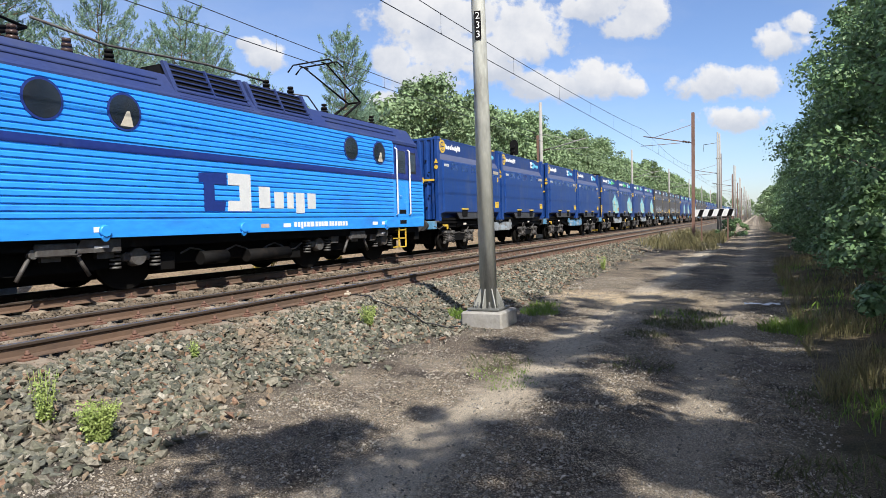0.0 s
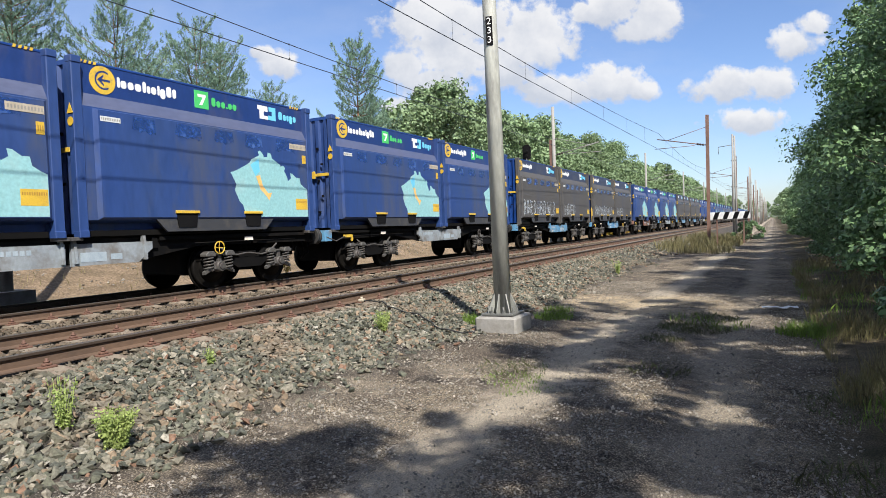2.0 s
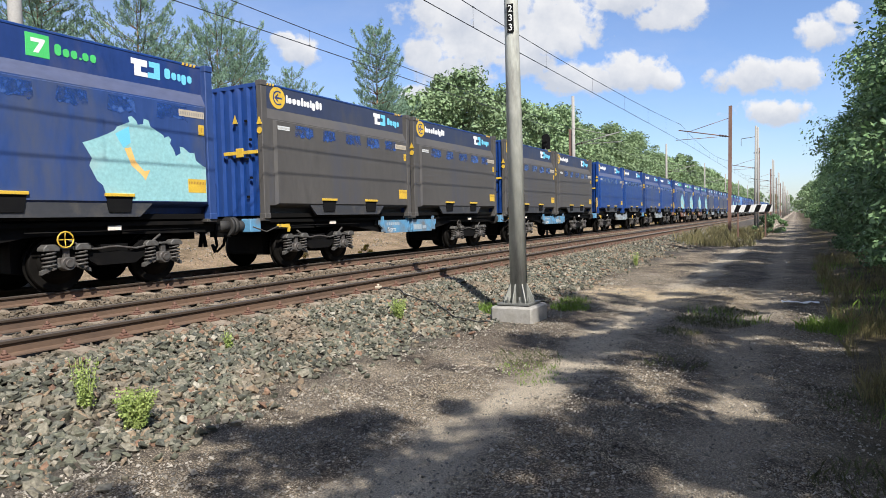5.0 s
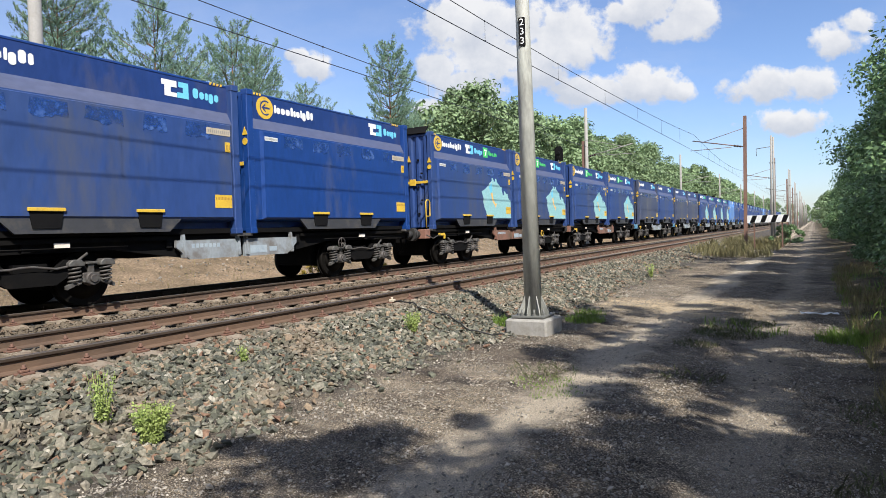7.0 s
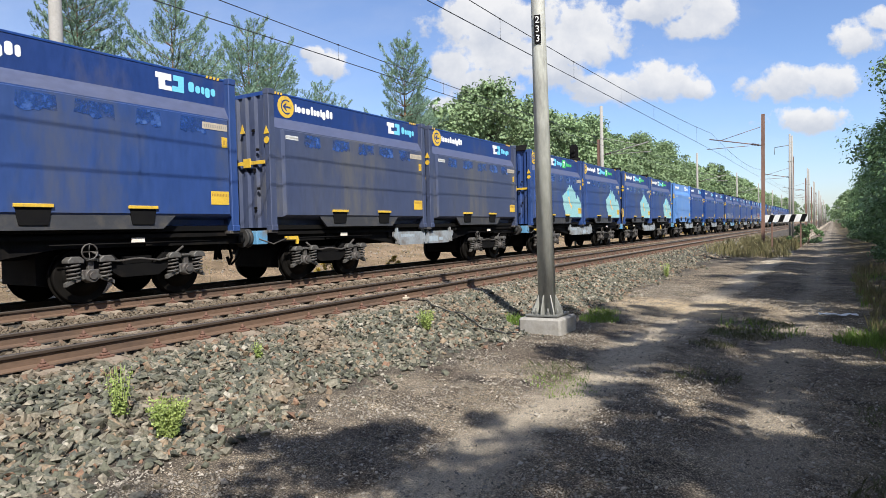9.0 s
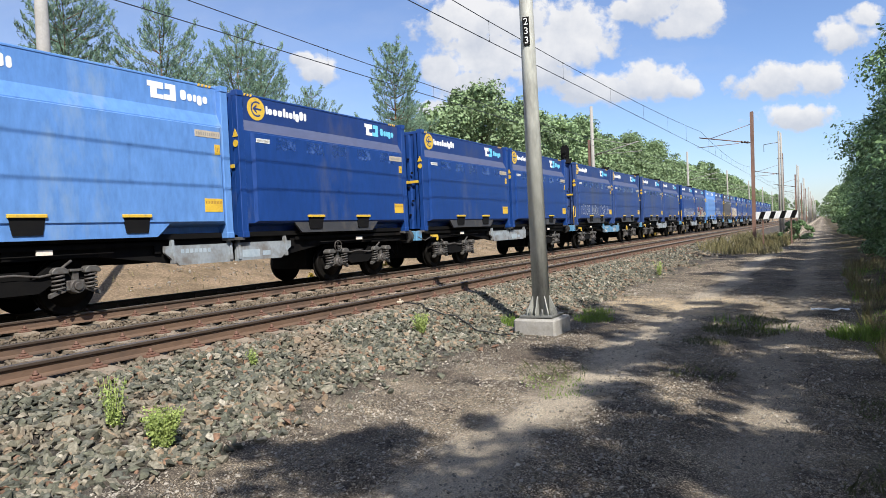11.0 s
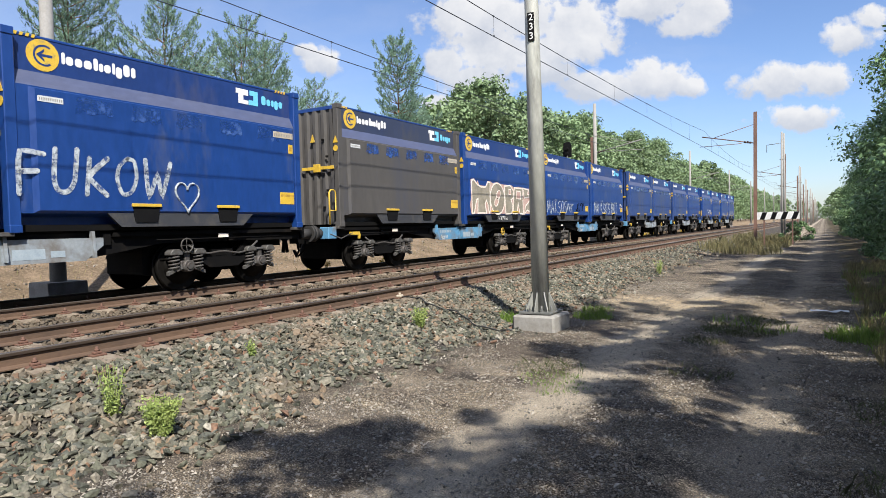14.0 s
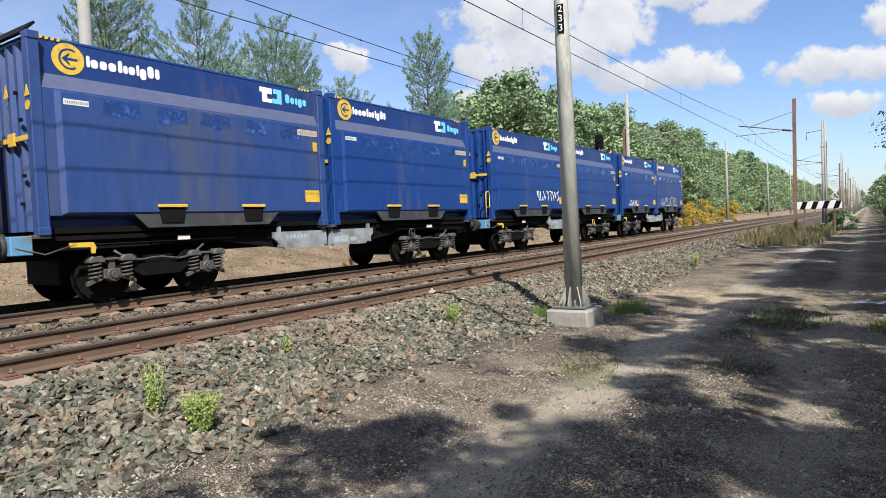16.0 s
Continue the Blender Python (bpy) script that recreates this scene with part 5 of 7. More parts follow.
        tube(bm, [(x, y0, z0), (x, y0, z1 - 0.06), (x, y0 + 0.06, z1), (x, y1 - 0.06, z1), (x, y1, z1 - 0.06), (x, y1, z0 + 0.35), (x, y0, z0 + 0.35)], 0.02)
        part("end_rail", bm, "yellow", w, "yellow shunter's rail")
    bogie(w, 2.05)
    bogie(w, Lw - 2.05)
    return w


# graffiti --------------------------------------------------------
def scrawl(c, y0, y1, z, h, mk, seed):
    """Unreadable sprayed tags as loose strokes."""
    rng = random.Random(seed)
    bm = bmesh.new()
    y = y0
    while y < y1:
        w = h * rng.uniform(0.35, 0.6)
        pts = [(y + w * rng.random(), z + h * rng.random()) for k in range(4)]
        pts[0], pts[-1] = (y, z + rng.choice((0, h))), (y + w, z + rng.choice((0, h)))
        for (a, b), (c2, d) in zip(pts[:-1], pts[1:]):
            n = Vector((b - d, c2 - a))
            if n.length < 1e-4:
                continue
            n = n.normalized() * h * 0.06
            v = [bm.verts.new((1.270, p, q)) for p, q in ((a + n.x, b + n.y), (c2 + n.x, d + n.y), (c2 - n.x, d - n.y), (a - n.x, b - n.y))]
            bm.faces.new(v)
        y += w * 1.25
    r = bmesh.ops.extrude_face_region(bm, geom=bm.faces[:])
    bmesh.ops.translate(bm, verts=[v for v in r["geom"] if isinstance(v, bmesh.types.BMVert)], vec=(0.002, 0, 0))
    bmesh.ops.recalc_face_normals(bm, faces=bm.faces[:])
    return part("graffiti", bm, mk, c, "sprayed unreadable tag")


def stroke(bm, pts, w, x):
    """A sprayed line of width w along points (y, z)."""
    for k, (a, b) in enumerate(zip(pts[:-1], pts[1:])):
        d = Vector((b[0] - a[0], b[1] - a[1]))
        if d.length < 1e-5:
            continue
        d.normalize()
        n, e = Vector((-d.y, d.x)) * (w / 2), d * (w * 0.45)
        a2, b2 = Vector(a) - e, Vector(b) + e
        prism(bm, [tuple(a2 - n), tuple(b2 - n), tuple(b2 + n), tuple(a2 + n)], "x", x - 0.003, x + 0.00012 * (k % 7))


def oval(u, v, ru, rv, tilt=0.0, n=18):
    return [(u + ru * math.cos(a) + tilt * math.sin(a), v + rv * math.sin(a)) for a in [2 * math.pi * i / n for i in range(n + 1)]]


GLYPH = {
    "I": [[(0.5, 0), (0.5, 1)]], "H": [[(0.05, 0), (0.1, 1)], [(0.9, 0), (0.95, 1)], [(0.05, 0.48), (0.95, 0.55)]], "N": [[(0.05, 0), (0.1, 1), (0.85, 0.05), (0.95, 1)]],
    "E": [[(0.85, 0.98), (0.1, 1), (0.08, 0.5), (0.1, 0), (0.9, 0.03)], [(0.1, 0.5), (0.75, 0.54)]], "D": [[(0.12, 0), (0.12, 1), (0.55, 0.96), (0.9, 0.68), (0.85, 0.3), (0.5, 0.04), (0.1, 0)]],
    "B": [[(0.1, 0), (0.12, 1), (0.6, 0.97), (0.78, 0.78), (0.6, 0.56), (0.15, 0.5), (0.7, 0.46), (0.9, 0.24), (0.65, 0.03), (0.1, 0)]], "W": [[(0.0, 1), (0.22, 0), (0.5, 0.7), (0.72, 0), (1.0, 1)]],
    "L": [[(0.15, 1), (0.1, 0), (0.9, 0.04)]], "F": [[(0.15, 0), (0.1, 1), (0.95, 0.95)], [(0.12, 0.52), (0.75, 0.55)]], "U": [[(0.08, 1), (0.1, 0.3), (0.3, 0.02), (0.65, 0.02), (0.88, 0.3), (0.92, 1)]],
    "K": [[(0.12, 0), (0.15, 1)], [(0.9, 1), (0.18, 0.45), (0.95, 0)]], "O": [[(0.5, 1), (0.15, 0.8), (0.08, 0.4), (0.35, 0.02), (0.75, 0.1), (0.95, 0.5), (0.8, 0.9), (0.48, 1)]],
    "M": [[(0.0, 0.05), (0.18, 1), (0.5, 0.2), (0.8, 1), (1.0, 0)]], "A": [[(0.0, 0), (0.45, 1), (0.95, 0.02)], [(0.18, 0.38), (0.8, 0.4)]], "S": [[(0.92, 0.92), (0.55, 1), (0.12, 0.86), (0.2, 0.6), (0.75, 0.45), (0.9, 0.2), (0.55, 0.0), (0.05, 0.1)]],
    "T": [[(0.0, 0.98), (1.0, 1)], [(0.5, 1), (0.48, 0)]], "C": [[(0.92, 0.9), (0.55, 1), (0.12, 0.72), (0.1, 0.3), (0.45, 0.0), (0.95, 0.12)]], "R": [[(0.1, 0), (0.15, 1), (0.65, 0.97), (0.85, 0.76), (0.6, 0.52), (0.18, 0.46), (0.95, 0.0)]],
    "2": [[(0.1, 0.8), (0.4, 1), (0.8, 0.85), (0.7, 0.5), (0.1, 0.02), (0.95, 0.05)]], "0": [[(0.5, 0.75), (0.15, 0.45), (0.3, 0.02), (0.75, 0.1), (0.85, 0.5), (0.5, 0.75)]], "q": [[(0.8, 0.6), (0.3, 0.7), (0.15, 0.3), (0.6, 0.12), (0.85, 0.6), (0.8, -0.15), (1.15, 0.0)]],
    "\u00b7": [[(0.4, 0.46), (0.6, 0.5)]], "-": [[(0.25, 0.5), (0.75, 0.52)]], ".": [[(0.3, 0.02), (0.5, 0.05)]], "'": [[(0.5, 1.05), (0.4, 0.8)]],
}
NARROW = {"I": 0.35, "\u00b7": 0.4, "-": 0.55, ".": 0.4, "'": 0.3, " ": 0.6, "M": 1.25, "W": 1.25}


def ribbon(bm, pts, w, x):
    """A flat sprayed line with bent corners: pts are (y, z), w its width."""
    P = [Vector(p) for p in pts]
    fine = []
    for k in range(len(P) - 1):
        a, b, c, d = P[max(k - 1, 0)], P[k], P[k + 1], P[min(k + 2, len(P) - 1)]
        sharp = (b - a).length > 1e-6 and (b - a).normalized().dot((c - b).normalized()) < 0.1
        for i in range(4):
            u = i / 4
            lin = b.lerp(c, u)
            cat = 0.5 * (2 * b + (c - a) * u + (2 * a - 5 * b + 4 * c - d) * u * u + (3 * b - a - 3 * c + d) * u ** 3)
            fine.append(lin.lerp(cat, 0.25 if sharp else 0.8))
    fine.append(P[-1])
    d0, d1 = (fine[1] - fine[0]).normalized(), (fine[-1] - fine[-2]).normalized()
    fine = [fine[0] - d0 * w * 0.4] + fine + [fine[-1] + d1 * w * 0.4]
    rows = []
    for k, p in enumerate(fine):
        d = (fine[min(k + 1, len(fine) - 1)] - fine[max(k - 1, 0)]).normalized()
        n = Vector((-d.y, d.x)) * w * (0.26 if k in (0, len(fine) - 1) else 0.5)
        rows.append([bm.verts.new((xx, q.x, q.y)) for q in (p - n, p + n) for xx in (x - 0.002, x)])
    for a, b in zip(rows[:-1], rows[1:]):
        bm.faces.new((a[1], b[1], b[3], a[3]))
        bm.faces.new((a[0], b[0], b[1], a[1]))
        bm.faces.new((a[3], b[3], b[2], a[2]))


def hand_lettering(c, words, y0, y1, z, h, mk, w, slant=0.0, seed=1, label="", drop=0.0):
    """Hand-sprayed letters between y0 and y1; drop lowers the line towards its end."""
    rng = random.Random(seed)
    adv = [NARROW.get(ch, 1.0) for ch in words]
    unit = (y1 - y0) / sum(adv)
    bm = bmesh.new()
    y, k = y0, 0
    for ch, a in zip(words, adv):
        lift, grow = rng.uniform(-0.05, 0.05) * h, rng.uniform(0.9, 1.08)
        fall = drop * (y - y0) / (y1 - y0)
        for line in GLYPH.get(ch, []):
            pts = []
            for u, v in line:
                v2 = v * grow + rng.uniform(-0.03, 0.03)
                pts.append((y + unit * a * (0.1 + 0.78 * u) + slant * h * v2, z - fall + lift + h * v2))
            ribbon(bm, pts, w * rng.uniform(0.85, 1.15), 1.2688 + 0.0003 * (k % 8))
            k += 1
        y += unit * a
    return part("graffiti", bm, mk, c, label or "hand-sprayed capital letters")


def big_piece(c):
    """Five fat joined letters, TOPAZ: grey-green fill, pale rims, salmon glow between and around."""
    def at(u0, u1, pts):
        return [(0.46 + 5.3 * (u0 + (u1 - u0) * u), 0.335 + (1.16 - 0.16 * (u0 + (u1 - u0) * u)) * v) for u, v in pts]
    tee = at(0.0, 0.26, [(0.02, 0), (0.0, 0.97), (0.12, 1), (0.3, 0.87), (0.5, 0.81), (0.75, 0.83), (0.88, 1.0), (1, 0.98), (0.98, 0.1), (0.92, 0.02), (0.86, 0.3), (0.78, 0.42), (0.7, 0.3), (0.78, 0.02), (0.3, 0.02), (0.33, 0.45), (0.25, 0.42), (0.12, 0.02), (0.02, 0)])
    oh = at(0.26, 0.484, [(min(1, max(0, u)), min(1, max(0.0, v))) for u, v in oval(0.5, 0.5, 0.5, 0.52)])
    pee = at(0.484, 0.635, [(0.08, 0.0), (0.0, 0.95), (0.6, 1), (0.95, 0.85), (0.95, 0.58), (0.68, 0.5), (0.88, 0.3), (0.75, 0.02), (0.08, 0.0)])
    ay = at(0.62, 0.80, [(0.0, 0.02), (0.15, 0.95), (0.95, 0.96), (1.0, 0.0), (0.66, 0.02), (0.5, 0.40), (0.38, 0.02), (0.0, 0.02)])
    zed = at(0.80, 1.0, [(0.1, 0.0), (0.35, 0.16), (0.75, 0.05), (0.95, 0.05), (1.0, 0.92), (0.0, 0.98), (0.1, 0.62), (0.6, 0.68), (0.62, 0.55), (0.2, 0.3), (0.1, 0)])
    holes = [at(0.26, 0.484, oval(0.55, 0.62, 0.13, 0.16, 0.06)), at(0.26, 0.484, oval(0.42, 0.40, 0.13, 0.15, 0.05)), at(0.484, 0.635, [(0.45, 0.68), (0.68, 0.68), (0.68, 0.86), (0.45, 0.86), (0.45, 0.68)]), at(0.62, 0.80, [(0.33, 0.56), (0.74, 0.56), (0.76, 0.84), (0.35, 0.84), (0.33, 0.56)]), at(0.80, 1.0, oval(0.5, 0.82, 0.12, 0.06))]
    glow = at(0.0, 1.0, [(-0.008, 0.0), (-0.022, 0.25), (-0.008, 0.45), (-0.01, 1.01), (0.035, 1.03), (0.075, 0.93), (0.085, 1.0), (0.11, 0.86), (0.2, 0.86), (0.225, 1.03), (0.27, 1.03), (0.3, 0.98), (0.37, 1.05), (0.42, 1.0), (0.48, 1.0), (0.6, 1.02), (0.64, 0.96), (0.7, 1.0), (0.8, 1.0), (0.9, 1.0), (1.0, 0.96), (1.012, 0.72), (1.035, 0.78), (1.025, 0.55), (1.05, 0.35), (1.04, 0.02)])
    bm = bmesh.new()
    prism(bm, glow, "x", 1.2655, 1.2672)
    part("graffiti", bm, "pinkred", c, "salmon spray glow behind the letters")
    bm = bmesh.new()
    for k, shape in enumerate((tee, oh, pee, ay, zed)):
        prism(bm, shape[:-1], "x", 1.266, 1.2690 + 0.0003 * k)
    part("graffiti", bm, "greyfill", c, "large grey-green graffiti letters with pale rims")
    bm = bmesh.new()
    for shape in holes:
        prism(bm, shape[:-1], "x", 1.2675, 1.2718)
    part("graffiti", bm, "pinkred", c)
    bm = bmesh.new()
    for k, shape in enumerate((tee, oh, pee, ay, zed)):
        stroke(bm, shape, 0.05, 1.2735 + 0.0004 * k)
    for shape in holes:
        stroke(bm, shape, 0.035, 1.2755)
    part("graffiti", bm, "cream", c, "pale sprayed outlines of the letters")
    scrawl(c, 2.5, 3.25, 0.12, 0.13, "white", 61)


def lol_piece(c):
    """Three fat block letters, LOL: grey with a white rim, dark edges and red insides."""
    b = 0.335
    ell = [(1.03, b), (1.03, 1.27), (1.10, 1.22), (1.44, 1.18), (1.46, 0.84), (1.60, 0.78), (2.56, 0.82), (2.58, b)]
    oh = [(2.70, b), (2.74, 0.95), (2.56, 1.02), (2.62, 1.2), (3.0, 1.22), (3.44, 1.14), (3.46, b)]
    ell2 = [(3.62, b), (3.62, 1.18), (3.98, 1.16), (4.02, 0.76), (4.4, 0.72), (5.12, 0.86), (5.14, b)]
    inner = [(2.98, 0.56), (3.2, 0.56), (3.24, 1.02), (3.0, 1.03)]
    reds = ([(1.46, 0.90), (1.66, 0.86), (1.72, 1.20), (1.54, 1.22)], [(4.03, 0.82), (4.17, 0.80), (4.22, 1.18), (4.08, 1.18)], [(2.76, 0.50), (2.86, 0.50), (2.9, 0.98), (2.78, 1.0)], [(3.04, 0.60), (3.14, 0.60), (3.17, 0.98), (3.05, 0.98)])
    bm = bmesh.new()
    for k, shape in enumerate((ell, oh, ell2)):
        stroke(bm, shape + shape[:1], 0.15, 1.2668 + 0.0002 * k)
    part("graffiti", bm, "black", c, "dark sprayed edge round the letters")
    bm = bmesh.new()
    for k, shape in enumerate((ell, oh, ell2)):
        prism(bm, shape, "x", 1.266, 1.2690 + 0.0003 * k)
    part("graffiti", bm, "lolgrey", c, "large pale grey graffiti block letters")
    bm = bmesh.new()
    for k, shape in enumerate((ell, oh, ell2)):
        stroke(bm, shape + shape[:1], 0.035, 1.2715 + 0.0004 * k)
    part("graffiti", bm, "silver", c, "pale rim of the letters")
    bm = bmesh.new()
    prism(bm, inner, "x", 1.268, 1.2740)
    for pts in ([(1.46, 1.18), (1.47, 0.86), (1.62, 0.80), (2.56, 0.84)], [(4.0, 1.16), (4.03, 0.78), (4.4, 0.74), (5.1, 0.88)], [(3.54, b), (3.54, 1.16)], [(2.66, b + 0.05), (2.70, 0.95)]):
        stroke(bm, pts, 0.05, 1.2750)
    part("graffiti", bm, "black", c)
    bm = bmesh.new()
    for shape in reds:
        prism(bm, shape, "x", 1.270, 1.2762)
    part("graffiti", bm, "sprayred", c, "red sprayed insides of the letters")
    scrawl(c, 1.15, 1.6, 0.42, 0.08, "black", 62)
    scrawl(c, 4.55, 4.95, 0.44, 0.16, "black", 63)


# the train in order: wagon sill, end rail, its two containers
ORDER = [("white", 0, "blue", "blue"), ("blue", 0, "blue", "blue"), ("white", 1, "isle_a", "isle_b"), ("white", 0, "isle_b", "isle_b"),
         ("blue", 0, "brown", "brown"), ("blue", 1, "brown", "brown"), ("rust", 0, "isle_a", "isle_b"), ("white", 1, "isle_a", "isle_b"),
         ("blue", 0, "brown", "brown"), ("blue", 0, "brown", "brown"), ("white", 1, "blue", "blue"), ("white", 0, "dirty", "blue"),
         ("rust", 1, "isle_a", "isle_b"), ("rust", 0, "isle_b", "isle_b"), ("white", 0, "greyed", "dirty"), ("white", 0, "greyed", "greyed"),
         ("white", 0, "isle_a", "isle_a"), ("white", 1, "isle_a", "isle_a"), ("white", 0, "light", "blue"), ("white", 0, "blue", "blue"),
         ("blue", 1, "dirty", "dirty"), ("white", 0, "dirty", "dirty"), ("white", 1, "blue", "dirty"), ("white", 0, "light", "blue"),
         ("blue", 1, "brown_all", "blue"), ("blue", 0, "blue", "blue"), ("white", 1, "dirty", "dirty"), ("white", 0, "dirty", "blue"),
         ("white", 1, "blue", "blue"), ("white", 0, "blue", "dirty")]

PROTO, WPROTO = {}, {}
PARK = pose(X_FAR, 700, 0)
vehicles = []                      # (object, distance behind the first container, height)
for k, (sill, rack, ca, cb) in enumerate(ORDER):
    key = ("sill_" + sill, rack, k % 2 == 0)
    back = STEP_SHORT * ((k + 1) // 2) + STEP_LONG * (k // 2)
    if key not in WPROTO:
        WPROTO[key] = wagon(*key)
        w = WPROTO[key]
    else:
        w = copy_thing(WPROTO[key], PARK)
    vehicles.append((w, back, 0.0))
    pair = []
    for j, kind in enumerate((ca, cb)):
        if kind not in PROTO:
            PROTO[kind] = container(kind)
            PROTO[kind]["fresh"] = 1
        c = PROTO[kind]
        if not c.get("fresh"):
            c = copy_thing(c, PARK)
        else:
            del c["fresh"]
        pair.append(c)
        vehicles.append((c, back + j * (LEN + 0.23), 1.17))


def container_at(k, j):
    return vehicles[(k - 1) * 3 + 1 + j][0]


for k in (5, 6):
    hand_lettering(container_at(k, 0), "IHNED\u00b7HBID\u00b7WLD.", 0.42, 5.3, 0.44, 0.64 if k == 5 else 0.55, "silver", 0.06, 0.10, 50 + k, "pale hand-sprayed capital letters")
    hand_lettering(container_at(k, 1), "IHNED", 0.5, 2.7, 0.42, 0.58 if k == 5 else 0.5, "silver", 0.06, 0.10, 60 + k, "pale hand-sprayed capital letters")
hand_lettering(container_at(21, 0), "CEDSR 20Rq  CSR 20.", 0.5, 5.5, 0.50, 0.44, "silver", 0.034, 0.06, 31, "thin pale sprayed letters")
hand_lettering(container_at(23, 0), "IHNED\u00b7HBID\u00b7WLD", 0.42, 5.35, 0.38, 0.66, "silver", 0.062, 0.24, 71, "slanting silver sprayed capital letters")
lol_piece(container_at(23, 1))
hand_lettering(container_at(24, 1), "FUKOW", 0.02, 2.70, 0.57, 0.66, "silver", 0.08, 0.09, 72, "bold silver sprayed capital letters")
hb = bmesh.new()
heart = [(3.02 + 0.016 * 16 * math.sin(a) ** 3 * 1.0, 0.62 + 0.019 * (13 * math.cos(a) - 5 * math.cos(2 * a) - 2 * math.cos(3 * a) - math.cos(4 * a))) for a in [2 * math.pi * i / 28 for i in range(29)]]
tube(hb, [(1.268, y, z) for y, z in heart], 0.02, 5)
part("graffiti", hb, "silver", container_at(24, 1), "sprayed outline of a heart")
big_piece(container_at(25, 1))
hand_lettering(container_at(26, 0), "MAKSOS", 0.25, 2.75, 0.40, 0.58, "silver", 0.05, 0.03, 73, "silver hand-sprayed capital letters")
scrawl(container_at(26, 0), 2.75, 3.5, 0.42, 0.42, "silver", 44)
scrawl(container_at(26, 0), 3.95, 5.1, 0.50, 0.40, "black", 45)
hand_lettering(container_at(26, 1), "MA-KSO'S BOT", 0.42, 4.7, 0.40, 0.60, "silver", 0.06, 0.04, 74, "bold silver hand-sprayed capital letters")
scrawl(container_at(26, 1), 5.15, 5.6, 0.72, 0.26, "white", 46)
scrawl(container_at(29, 0), 3.3, 5.2, 0.62, 0.36, "white", 51)
scrawl(container_at(30, 0), 1.0, 2.6, 0.42, 0.3, "white", 53)
scrawl(container_at(30, 1), 0.8, 4.4, 0.40, 0.55, "silver", 57)


def locomotive():
    """A four-axle electric locomotive. y = 0 is the buffer plane at its rear; it reaches to negative y."""
    lo = empty("locomotive", "bright blue electric locomotive with navy roof and ribbed sides", "locomotive")
    W, B, F = 1.47, -0.55, -16.25          # half width, rear and front of the body
    bm = bmesh.new()
    prism(bm, [(-W, 0.98), (W, 0.98), (W, 3.58), (-W, 3.58)], "y", F + 1.9, B - 1.9)
    part("body", bm, "loco", lo)
    # long pressed ribs on the side, between the lower edge and the roof
    bm = bmesh.new()
    zs = [1.32 + 0.115 * k for k in range(10)] + [2.66 + 0.108 * k for k in range(9)]
    for z in zs:
        prism(bm, [(W, z), (W + 0.022, z + 0.012), (W + 0.022, z + 0.074), (W, z + 0.092)], "y", F + 1.95, B - 1.98)
    part("side_rib", bm, "loco", lo)
    bm = bmesh.new()
    box(bm, W - 0.01, W + 0.012, F + 0.4, B - 0.12, 2.47, 2.62, 0.003)
    part("stripe", bm, "loco_dark", lo, "navy stripe along the side")
    # cabs with raked fronts
    for y0, y1, s in ((B - 1.9, B, 1), (F + 1.9, F, -1)):
        bm = bmesh.new()
        prism(bm, [(y0, 0.98), (y1 - s * 0.05, 0.98), (y1, 1.3), (y1 - s * 0.03, 2.5), (y0, 2.5)], "x", -W + 0.004, W - 0.004)
        cab = part("cab", bm, "loco", lo)
        bm = bmesh.new()
        prism(bm, [(y0, 2.5), (y1 - s * 0.03, 2.5), (y1 - s * 0.42, 3.6), (y0, 3.6)], "x", -W + 0.006, W - 0.006)
        up = part("cab_top", bm, "loco_dark", lo, "navy upper cab")
        bm = bmesh.new()
        a, b2 = sorted((y1 - s * 0.5, y1 - s * 0.92))
        box(bm, W - 0.01, W + 0.004, a, b2, 2.68, 3.36, 0.01)
        part("cab_window", bm, "rubber", up)
        bm = bmesh.new()
        box(bm, W, W + 0.008, a + 0.05, b2 - 0.05, 2.74, 3.30, 0.003)
        part("pane", bm, "glass", up)
        bm = bmesh.new()
        a, b2 = sorted((y1 - s * 1.1, y1 - s * 1.75))
        box(bm, W - 0.01, W + 0.006, a, b2, 1.3, 3.5, 0.01)
        door = part("door", bm, "loco", lo, "cab door with a window")
        bm = bmesh.new()
        box(bm, W + 0.002, W + 0.009, a + 0.01, b2 - 0.01, 2.52, 3.5, 0.003)
        part("door_top", bm, "loco_dark", door)
        bm = bmesh.new()
        box(bm, W + 0.006, W + 0.014, a + 0.1, b2 - 0.1, 2.66, 3.36, 0.006)
        part("pane", bm, "glass", door)
        for yy in (a - 0.07, b2 + 0.07):
            bm = bmesh.new()
            tube(bm, [(W, yy, 1.36), (W + 0.07, yy, 1.40), (W + 0.07, yy, 3.38), (W, yy, 3.42)], 0.024, 8)
            part("hand_rail", bm, "white", lo, "pale upright hand rail")
        # black blocks paint the shade of the step recesses, nothing is hollowed
        for z in (1.08, 1.40):
            bm = bmesh.new()
            box(bm, W - 0.02, W + 0.018, a + 0.12, b2 - 0.12, z, z + 0.13, 0.01)
            part("step_recess", bm, "black", lo)
        bm = bmesh.new()
        r0, r1 = sorted((y1 - s * 0.10, y1 - s * 0.98))
        for k in range(10):
            z = 1.36 + 0.11 * k
            prism(bm, [(W - 0.006, z), (W + 0.014, z + 0.012), (W + 0.014, z + 0.07), (W - 0.006, z + 0.088)], "y", r0, r1)
        part("cab_rib", bm, "loco", lo)
        bm = bmesh.new()
        tube(bm, [(W + 0.01, a + 0.12, 1.95), (W + 0.05, a + 0.12, 1.95), (W + 0.05, a + 0.24, 1.95)], 0.012)
        part("door_handle", bm, "steel", door)
        bm = bmesh.new()
